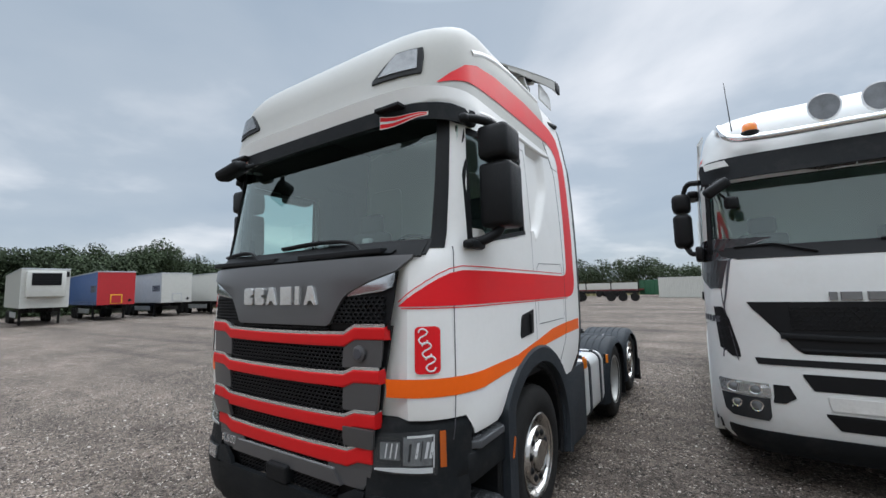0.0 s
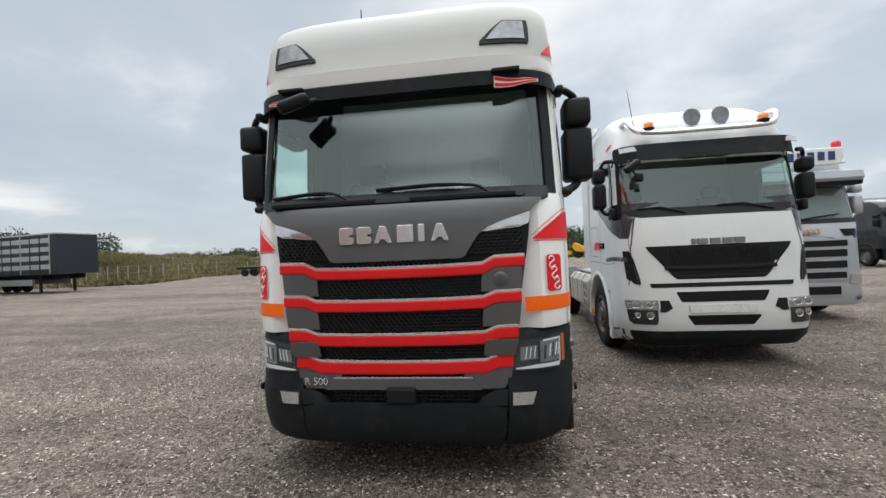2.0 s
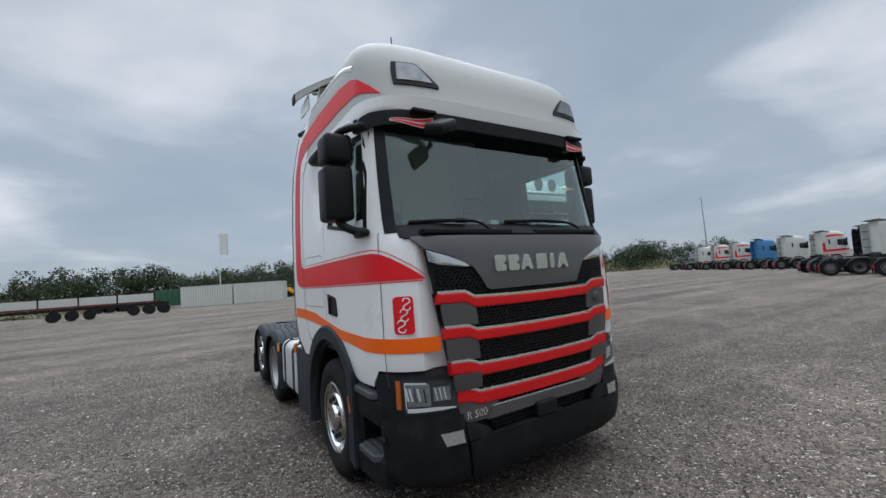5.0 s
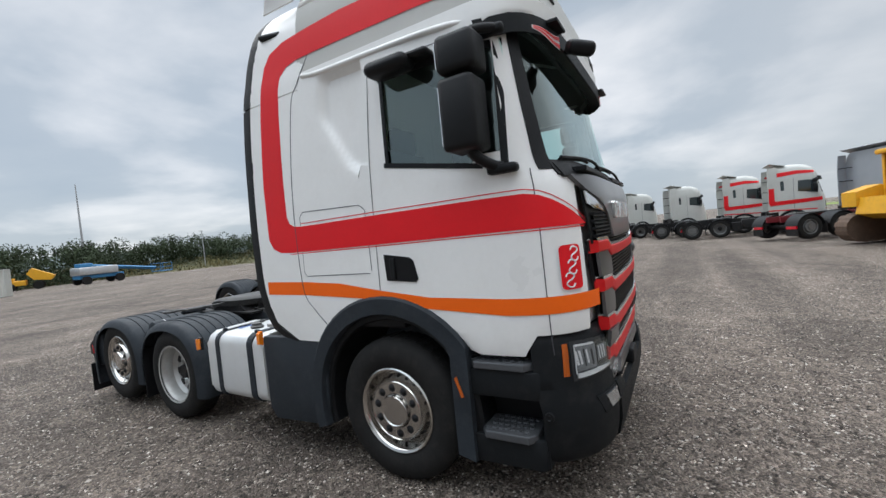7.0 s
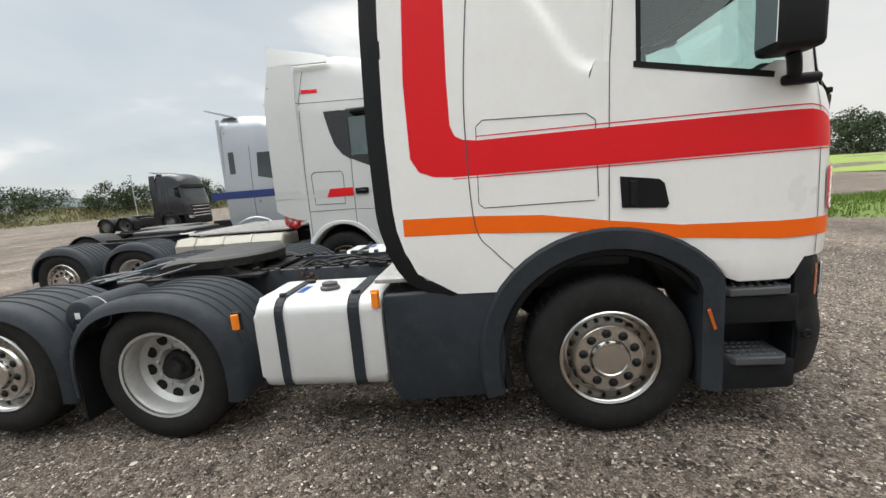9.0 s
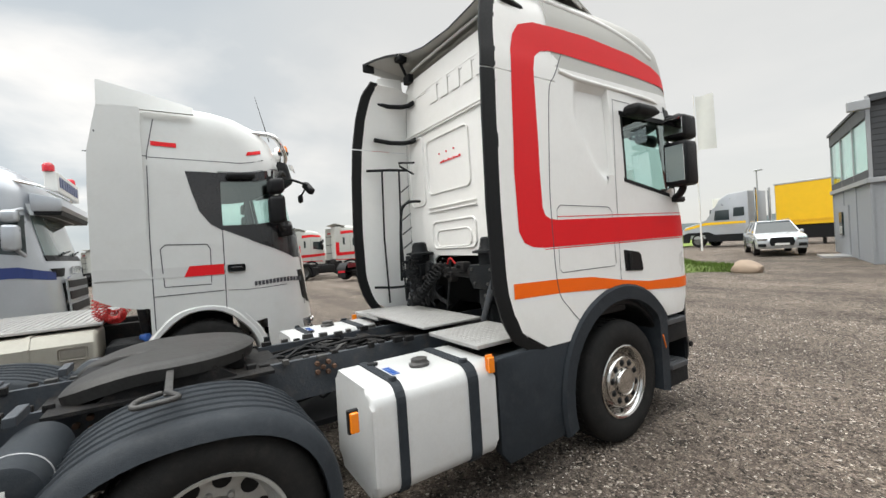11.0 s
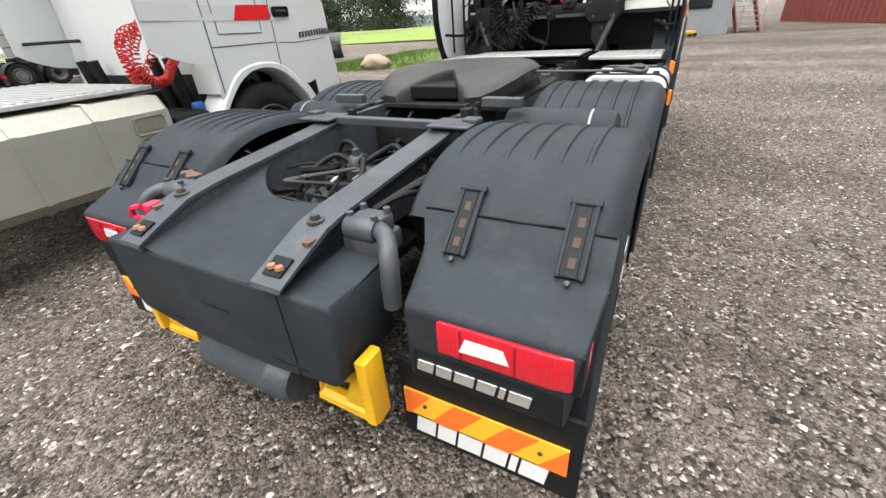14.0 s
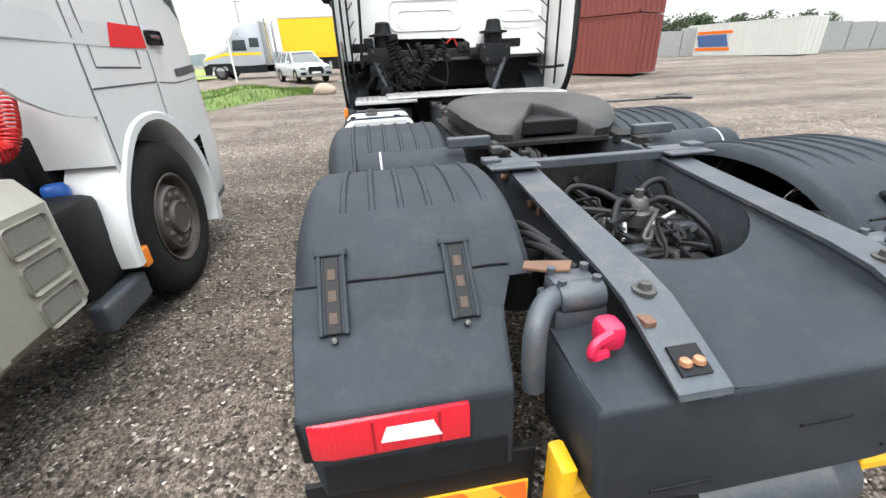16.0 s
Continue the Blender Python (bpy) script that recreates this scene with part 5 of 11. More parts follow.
def mirror_set(T, s):
    bm = B()
    # upper and lower mirror heads seen from the front: rounded boxes leaning out
    box(bm, 1.27, 1.475, 0.45, 0.68, 2.545, 2.76, 0.035, 2)
    part("mirror_head", bm if s > 0 else mirror_x(bm), BLACK, T, "black wide-angle mirror", smooth=50)
    bm = B()
    box(bm, 1.265, 1.48, 0.47, 0.68, 2.12, 2.525, 0.032, 2)
    part("mirror_head", bm if s > 0 else mirror_x(bm), BLACK, T, "black main mirror", smooth=50)
    for z0, z1 in ((2.16, 2.485), (2.585, 2.725)):
        bm = B()
        box(bm, 1.29, 1.455, 0.678, 0.684, z0, z1, 0.002)
        part("mirror_glass", bm if s > 0 else mirror_x(bm), CHROME, T, "mirror glass")
    bm = B()
    rod(bm, (1.37, 0.56, 2.5), (1.37, 0.56, 2.57), 0.05, 10)
    part("mirror_joint", bm if s > 0 else mirror_x(bm), BLACK, T, smooth=50)
    bm = B()
    tube(bm, curve_pts([(1.22, 0.40, 2.80), (1.28, 0.44, 2.80), (1.36, 0.52, 2.77), (1.37, 0.55, 2.68)], 4), 0.028, 8)
    box(bm, 1.20, 1.26, 0.36, 0.5, 2.77, 2.83, 0.02)
    part("mirror_arm", bm if s > 0 else mirror_x(bm), BLACK, T, smooth=50)
    bm = B()
    tube(bm, curve_pts([(1.21, 0.44, 2.03), (1.28, 0.48, 2.04), (1.36, 0.54, 2.10), (1.37, 0.57, 2.2)], 4), 0.032, 8)
    box(bm, 1.215, 1.285, 0.34, 0.52, 1.985, 2.04, 0.02)
    part("mirror_arm", bm if s > 0 else mirror_x(bm), BLACK, T, smooth=50)
    if s < 0:
        # kerb mirror over the door and front mirror on the visor
        bm = B()
        box(bm, -1.40, -1.24, 0.92, 1.24, 2.715, 2.81, 0.045, 3)
        box(bm, -1.34, -1.22, 0.80, 1.0, 2.765, 2.81, 0.02)
        part("kerb_mirror", bm, BLACK, T, "black kerb mirror over the door", smooth=50)
        bm = B()
        box(bm, -0.12, 0.12, -0.08, 0.08, -0.045, 0.045, 0.035, 3)
        bmesh.ops.transform(bm, matrix=Matrix.Translation((-0.75, 0.045, 2.745)) @ Euler((radians(15), radians(-24), radians(20))).to_matrix().to_4x4(), verts=bm.verts)
        rod(bm, (-0.70, 0.06, 2.75), (-0.62, 0.16, 2.80), 0.02)
        part("front_mirror", bm, BLACK, T, "black front-view mirror on the visor", smooth=50)


def fender_sheet(cy, cz, ry, rz, a0, a1, x0, x1, n=30, ribs=True):
    bm = B()
    us = [0, 0.02, 0.05] + [v for k in range(6) for v in (0.115 + 0.13 * k, 0.122 + 0.13 * k, 0.140 + 0.13 * k, 0.147 + 0.13 * k)] + [0.90, 0.94, 0.97, 0.985, 1.0]

    def f(u, t):
        a = radians(a0 + (a1 - a0) * t)
        drop = 0.0
        if u > 0.9:
            drop = 0.085 * ((u - 0.9) / 0.1) ** 2
        if u < 0.05:
            drop = 0.05 * ((0.05 - u) / 0.05) ** 2
        ridge = 0.0
        ph = (u - 0.10) / 0.13
        if ribs and 0 <= ph < 6 and 0.18 < t < 0.82:
            k = ph - int(ph)
            if 0.15 < k < 0.33:
                ridge = 0.009
        sq = 1 + 0.06 * math.sin(2 * a) ** 2
        x = x0 + (x1 - x0) * min(u, 1)
        return (x, cy + (ry * sq + ridge - drop) * math.cos(a), cz + (rz * sq + ridge - drop) * math.sin(a))
    grid(bm, f, us, lin(0, 1, n + 1))
    thicken(bm, 0.012)
    return bm


LATCHGRIME = mat("latch_grime", (0.065, 0.043, 0.032), 0.8, vary=0.4, scale=20)


YMAP = [(-1.0, -1.0), (0.05, 0.05), (0.30, 0.295), (1.38, 1.412), (2.0, 2.06), (2.14, 2.195), (2.56, 2.635), (2.76, 2.81), (2.84, 2.858), (2.95, 3.02), (3.365, 3.53), (3.58, 3.70), (4.22, 4.455), (5.5, 5.68)]
ZMAP = [(0.25, 0.25), (0.45, 0.465), (0.60, 0.63), (0.80, 0.845), (1.0, 1.05), (1.3, 1.357), (3.30, 3.357), (3.735, 3.812), (4.2, 4.28)]


def stretch(table, v):
    """Looks v up in rows of (from, to)."""
    if v <= table[0][0]:
        return v + table[0][1] - table[0][0]
    if v >= table[-1][0]:
        return v + table[-1][1] - table[-1][0]
    return interp(table, v)[0]


def settle(T):
    """Brings the cab and the front of the chassis to their true length and ride height."""
    for ob in T.children_recursive:
        if ob.matrix_basis != Matrix.Identity(4):
            p = ob.matrix_basis.translation
            ob.matrix_basis.translation = (p.x, stretch(YMAP, p.y), stretch(ZMAP, p.z))
            continue
        for v in ob.data.vertices:
            v.co.y, v.co.z = stretch(YMAP, v.co.y), stretch(ZMAP, v.co.z)


def loft(rows, bev=0.0, seg=2):
    """A solid through rows of (y, z, x from, x to), closed round its profile."""
    bm = B()
    lo = [bm.verts.new((a, y, z)) for y, z, a, b in rows]
    hi = [bm.verts.new((b, y, z)) for y, z, a, b in rows]
    n = len(rows)
    bm.faces.new(lo)
    bm.faces.new(hi[::-1])
    for i in range(n):
        bm.faces.new((lo[i], hi[i], hi[(i + 1) % n], lo[(i + 1) % n]))
    if bev:
        bmesh.ops.bevel(bm, geom=bm.edges[:], offset=bev, segments=seg, affect="EDGES", profile=0.5)
    return bm


def fender_latch(fen, s, x, m):
    """A slotted rubber latch in a moulded frame."""
    bm = B()
    box(bm, -0.034, 0.034, -0.018, 0.002, -0.125, 0.115, 0.006)
    box(bm, -0.040, -0.027, -0.01, 0.009, -0.128, 0.115, 0.004)
    box(bm, 0.027, 0.040, -0.01, 0.009, -0.128, 0.115, 0.004)
    box(bm, -0.046, 0.046, -0.01, 0.011, 0.096, 0.120, 0.005)
    bmesh.ops.transform(bm, matrix=m, verts=bm.verts)
    part("latch_frame", bm, FENDER, fen)
    bm = B()
    box(bm, -0.021, 0.021, -0.004, 0.006, -0.125, 0.093, 0.003)
    bmesh.ops.transform(bm, matrix=m, verts=bm.verts)
    part("latch_strap", bm, BLACK, fen)
    for k in range(3):
        bm = B()
        box(bm, -0.012, 0.012, 0.004, 0.0075, -0.10 + 0.062 * k, -0.066 + 0.062 * k, 0.003)
        bmesh.ops.transform(bm, matrix=m, verts=bm.verts)
        part("latch_slot", bm, LATCHGRIME, fen)
    bm = B()
    lathe(bm, [(0.0, 0.014), (0.008, 0.012), (0.010, 0.0)], (0, 0, 0), "y", 8)
    bmesh.ops.transform(bm, matrix=m @ Matrix.Translation((0, 0.0, -0.142)), verts=bm.verts)
    part("latch_bolt", bm, GREASE, fen)


def rear_fenders(T, s):
    for cy, cz, ry, rz, a0, a1 in ((4.52, 0.455, 0.655, 0.615, -10, 196), (5.775, 0.46, 0.645, 0.61, 42, 195)):
        bm = fender_sheet(cy, cz, ry, rz, a0, a1, 0.55, 1.26)
        fen = part("fender", bm if s > 0 else mirror_x(bm), FENDER, T, "ribbed dark grey plastic fender", smooth=40)
        for x in (0.785, 1.14):
            if cy > 5:
                m = Matrix.Translation((s * x, 6.277, 0.911)) @ Matrix.Rotation(radians(48), 4, "X")
            else:
                a = radians(30)
                m = Matrix.Translation((s * x, cy + ry * math.cos(a) * 1.05, cz + rz * math.sin(a) * 1.05)) @ Matrix.Rotation(a, 4, "X")
            fender_latch(fen, s, x, m)
    # lower rear section: a slope under the split, a shallow hood and the upright lamp face
    rows = [(6.262, 0.922, 0.615, 1.250), (6.345, 0.830, 0.675, 1.252), (6.375, 0.812, 0.690, 1.250), (6.553, 0.742, 0.705, 1.236), (6.563, 0.722, 0.708, 1.228), (6.556, 0.455, 0.70, 1.205), (6.52, 0.44, 0.70, 1.20), (6.30, 0.44, 0.70, 1.20), (6.20, 0.62, 0.70, 1.20), (6.20, 0.86, 0.65, 1.22)]
    bm = loft(rows, 0.012, 3)
    lampbox = part("lamp_box", bm if s > 0 else mirror_x(bm), FENDER, T, "dark plastic rear lamp box", smooth=20)
    bm = B()
    tube(bm, [(s * x, 6.262 - 0.003 * math.sin(k), 0.921 + 0.002 * math.sin(k * 1.7)) for k, x in enumerate(lin(0.635, 1.238, 12))], 0.0045, 6)
    part("split_line", bm, MESHBLACK, lampbox)
    # outer rim that follows the wheel down to the flap
    bm = fender_sheet(5.775, 0.46, 0.645, 0.61, -24, 43, 1.10, 1.262, 14, False)
    part("fender_skirt", bm if s > 0 else mirror_x(bm), FENDER, T, "plain lower fender section", smooth=40)
    # lens that wraps the outer corner
    bm = B()
    prism(bm, [(s * x, y) for x, y in ((0.825, 6.545), (0.825, 6.572), (1.16, 6.572), (1.205, 6.566), (1.232, 6.545), (1.238, 6.47), (1.20, 6.47))], "z", 0.606, 0.722, 0.006)
    lens = part("tail_lamp", bm, REDLENS, lampbox, "red tail lamp", smooth=40)
    bm = B()
    prism(bm, [(s * 0.895, 0.640), (s * 1.045, 0.644), (s * 1.028, 0.69), (s * 0.915, 0.69)], "y", 6.570, 6.577, 0.003)
    part("reverse_lamp", bm, CLEARLENS, lens, "white reversing lamp")
    for x in (0.90, 1.06):
        bm = B()
        box(bm, s * x - 0.003, s * x + 0.003, 6.571, 6.5745, 0.612, 0.716)
        part("lens_rib", bm, mat("dark_red_lens", (0.30, 0.006, 0.015), 0.2, vary=0.05), lens)
    bm = B()
    box(bm, s * 0.812, s * 1.236, 6.50, 6.560, 0.596, 0.732, 0.006)
    part("lamp_surround", bm, BLACK, lampbox)
    # recessed panel and badge blocks below the lamp
    bm = B()
    box(bm, s * 0.72, s * 1.195, 6.553, 6.5615, 0.462, 0.582, 0.006)
    part("lower_panel", bm, BUMPER, lampbox)
    if s < 0:
        x = 0.735
        for w in (0.058, 0.054, 0.066, 0.06, 0.02, 0.066):
            bm = B()
            prism(bm, [(-x, 0.497), (-x - w, 0.497), (-x - w - 0.008, 0.542), (-x - 0.008, 0.542)], "y", 6.560, 6.567, 0.002)
            part("badge_shape", bm, SILVER, lampbox, "silver badge")
            x += w + 0.009
    # mud flap with warning board and pale print
    bm = B()
    box(bm, s * 0.625, s * 1.262, 6.515, 6.532, 0.10, 0.47, 0.004)
    flap = part("mud_flap", bm, BLACK, T, "black mud flap with pale print")
    bm = B()
    box(bm, s * 0.645, s * 1.225, 6.532, 6.540, 0.226, 0.345, 0.001)
    board = part("warning_board", bm, REFYELLOW, flap, "orange and yellow striped warning board")
    for k in range(4):
        bm = B()
        x0 = 0.565 + 0.19 * k
        prism(bm, [(s * min(max(a, 0.645), 1.225), b) for a, b in ((x0, 0.226), (x0 + 0.10, 0.226), (x0 + 0.19, 0.345), (x0 + 0.09, 0.345))], "y", 6.5395, 6.543)
        part("warning_stripe", bm, REFORANGE, board)
    for x in (0.73, 1.14):
        bm = B()
        lathe(bm, [(0.0, 0.006), (0.007, 0.005), (0.008, 0.0)], (s * x, 6.541, 0.287), "y", 8)
        part("board_rivet", bm, GREASE, board)
    x = 0.675
    for w in (0.078, 0.072, 0.088, 0.082, 0.026, 0.088):
        bm = B()
        prism(bm, [(s * x, 0.128), (s * (x + w), 0.128), (s * (x + w + (0.012 if s < 0 else -0.012)), 0.208), (s * (x + (0.012 if s < 0 else -0.012)), 0.208)], "y", 6.5315, 6.5345)
        part("flap_print", bm, WHITEPRINT, flap)
        x += w + 0.010
    # flap between the two rear wheels
    bm = B()
    box(bm, s * 0.62, s * 1.24, 5.075, 5.093, 0.17, 0.75, 0.004)
    part("mud_flap", bm, BLACK, T)
    bm = B()
    box(bm, s * 1.252, s * 1.278, 3.79, 3.835, 0.825, 0.93, 0.006)
    mk = part("side_marker", bm, AMBER, T, "amber side marker")
    bm = B()
    box(bm, s * 1.225, s * 1.254, 3.782, 3.842, 0.815, 0.94, 0.005)
    part("marker_bracket", bm, BLACK, mk)
    # chassis rail: level, then stepping down at the tail to a slotted end
    rail = [(0.9, 1.03), (5.45, 1.03), (5.7, 1.005), (6.40, 0.938), (6.52, 0.918), (6.63, 0.872), (6.735, 0.825), (6.738, 0.80), (6.60, 0.755), (6.3, 0.72), (5.6, 0.73), (5.0, 0.75), (0.9, 0.75)]
    bm = B()
    prism(bm, rail, "x", s * 0.305, s * 0.345, 0.008)
    rl = part("frame_rail", bm, FRAMEGREY, T, "grey painted chassis rail")
    cap = [(5.62, 1.022), (5.75, 1.006), (6.40, 0.945), (6.52, 0.926), (6.63, 0.880), (6.742, 0.832), (6.748, 0.818), (6.63, 0.866), (6.52, 0.912), (6.40, 0.931), (5.75, 0.992), (5.62, 1.008)]
    bm = B()
    prism(bm, cap, "x", s * 0.296, s * 0.425, 0.003)
    part("rail_cap", bm, FRAMEGREY, rl)
    bm = B()
    box(bm, s * 0.325, s * 0.398, 6.645, 6.715, 0.842, 0.878, m=Matrix.Translation((0, 6.68, 0.86)) @ Matrix.Rotation(radians(-24), 4, "X") @ Matrix.Translation((0, -6.68, -0.872)))
    part("rail_slot", bm, MESHBLACK, rl)
    for x in (0.345, 0.378):
        bm = B()
        lathe(bm, [(0.0, 0.012), (0.012, 0.010), (0.015, 0.0)], (s * x, 6.69, 0.862), "z", 8)
        part("rusty_bolt", bm, COPPER, rl)
    bm = B()
    lathe(bm, [(0.0, 0.030), (0.014, 0.028), (0.017, 0.012), (0.030, 0.010), (0.030, 0.0)], (s * 0.36, 6.50, 0.926), "z", 10)
    part("bolt", bm, GREASE, rl)
    bm = B()
    prism(bm, [(s * 0.385, 6.57), (s * 0.42, 6.56), (s * 0.415, 6.60), (s * 0.39, 6.60)], "z", 0.896, 0.9085)
    part("rust_patch", bm, RUST, rl)
    # valve block bolted to the outside of the rail, with its pipe
    bm = B()
    box(bm, s * 0.425, s * 0.575, 6.33, 6.47, 0.80, 0.875, 0.014)
    box(bm, s * 0.44, s * 0.565, 6.35, 6.45, 0.87, 0.935, 0.016)
    lathe(bm, [(0.038, -0.06), (0.042, -0.05), (0.042, 0.05), (0.036, 0.06)], (s * 0.50, 6.44, 0.90), "x", 14)
    for a, b in ((0.455, 6.37), (0.55, 6.37), (0.455, 6.44), (0.55, 6.44)):
        lathe(bm, [(0.012, 0.0), (0.012, 0.02), (0.0, 0.022)], (s * a, b, 0.933), "z", 8)
    vb = part("valve_block", bm, FRAMEGREY, T, "grey rear valve block", smooth=40)
    bm = B()
    tube(bm, curve_pts([(s * 0.53, 6.42, 0.90), (s * 0.60, 6.46, 0.90), (s * 0.642, 6.51, 0.865), (s * 0.652, 6.53, 0.79), (s * 0.648, 6.53, 0.70)], 6), 0.030, 12)
    part("valve_pipe", bm, FRAMEGREY, vb, smooth=50)
    for k in range(3):
        bm = B()
        tube(bm, curve_pts([(s * 0.44, 6.30 - 0.09 * k, 0.90), (s * 0.50, 6.22 - 0.1 * k, 0.93), (s * 0.52, 6.1 - 0.1 * k, 0.90), (s * 0.46, 5.95 - 0.12 * k, 0.84)], 5), 0.012, 6)
        part("air_hose", bm, BLACK, vb, smooth=60)
    # yellow pull bracket: an upright plate and a ring with an eye
    bm = B()
    prism(bm, [(6.60, 0.575), (6.69, 0.575), (6.69, 0.30), (6.66, 0.285), (6.60, 0.30)], "x", s * 0.585, s * 0.632, 0.012)
    tow = part("tow_bracket", bm, YELLOW, T, "yellow tow bracket", smooth=40)
    bm = B()
    corners = [(0.36, 0.30), (0.59, 0.29), (0.60, 0.45), (0.54, 0.46), (0.36, 0.41)]
    tube(bm, [(s * x, 6.64, z) for x, z in corners + corners[:2]], 0.034, 8)
    part("tow_eye", bm, YELLOW, tow, "worn yellow tow eye", smooth=40)
    bm = B()
    prism(bm, [(s * 0.47, 0.31), (s * 0.59, 0.31), (s * 0.59, 0.47), (s * 0.53, 0.46)], "y", 6.615, 6.66, 0.008)
    part("tow_web", bm, YELLOW, tow, smooth=40)


COPPER = mat("copper_bolt", (0.42, 0.20, 0.11), 0.5, metal=0.4, vary=0.25, scale=20)
GREASETOP = mat("greased_plate", (0.040, 0.0385, 0.037), 0.5, metal=0.0, vary=0.45, scale=5, dirt=(0.016, 0.0155, 0.015), dirt_amount=0.75, bump=0.25, bump_scale=30, spec=0.3)


def fifth_wheel(T):
    bm = B()
    out = []
    cy, rad = 4.60, 0.50
    for i in range(37):
        a = radians(-8 + 196 * i / 36)
        out.append((rad * math.cos(a), cy - rad * math.sin(a)))
    side = [(-0.495, 4.74), (-0.47, 4.90), (-0.41, 5.03), (-0.33, 5.11), (-0.24, 5.125), (-0.175, 5.07), (-0.11, 4.97), (-0.05, 4.86)]
    out += side + [(0.0, 4.79)] + [(-x, y) for x, y in side[::-1]]
    dense = []
    for a, b in zip(out, out[1:] + out[:1]):
        dense += [(a[0] + (b[0] - a[0]) * k / 3, a[1] + (b[1] - a[1]) * k / 3) for k in range(3)]

    def plate_z(x, y, f):
        back = max(0.0, y - 4.70)
        return 1.205 - 0.05 * back - 0.42 * back * back - 0.12 * back * max(0.0, 0.2 - abs(x)) - 0.035 * max(0.0, (f - 0.86) / 0.14) ** 2
    rings = []
    for f in (0.08, 0.25, 0.45, 0.62, 0.75, 0.86, 0.92, 0.96, 1.0):
        ring = []
        for x, y in dense:
            px, py = x * f, cy + (y - cy) * f
            ring.append(bm.verts.new((px, py, plate_z(px, py, f))))
        rings.append(ring)
    rings.append([bm.verts.new((x * 0.97, cy + (y - cy) * 0.97, plate_z(x, y, 1.0) - 0.07)) for x, y in dense])
    nd = len(dense)
    for a, b in zip(rings, rings[1:]):
        for k in range(nd):
            bm.faces.new((a[k], a[(k + 1) % nd], b[(k + 1) % nd], b[k]))
    bm.faces.new(rings[0][::-1])
    plate = part("fifth_wheel_plate", bm, GREASETOP, T, "greasy steel fifth-wheel plate", smooth=50)
    # near-black block fills the notch; the hole's darkness is put into its colour
    bm = B()
    prism(bm, [(-0.12, 4.99), (-0.04, 4.83), (0.04, 4.83), (0.12, 4.99), (0.16, 5.06), (-0.16, 5.06)], "z", 1.05, 1.13, 0.01)
    part("throat", bm, MESHBLACK, plate)
    bm = B()
    for s in (-1, 1):
        prism(bm, [(4.25, 1.03), (4.95, 1.03), (4.80, 1.14), (4.40, 1.14)], "x", s * 0.30, s * 0.44)
        prism(bm, [(s * 0.12, 1.13), (s * 0.30, 1.13), (s * 0.28, 1.04), (s * 0.14, 1.04)], "y", 4.2, 5.02)
    box(bm, -0.5, 0.5, 4.05, 5.15, 1.015, 1.035)
    part("fifth_wheel_base", bm, FRAMEDARK, T)
    bm = B()
    box(bm, -1.0, -0.46, 4.585, 4.62, 1.145, 1.157, 0.003)
    tube(bm, curve_pts([(-0.96, 4.61, 1.155), (-1.05, 4.58, 1.165), (-1.11, 4.56, 1.165), (-1.135, 4.59, 1.165), (-1.135, 4.70, 1.16), (-1.11, 4.73, 1.16), (-1.05, 4.71, 1.165), (-0.97, 4.63, 1.158)], 5), 0.013, 8)
    part("release_handle", bm, GREASE, T, smooth=50)


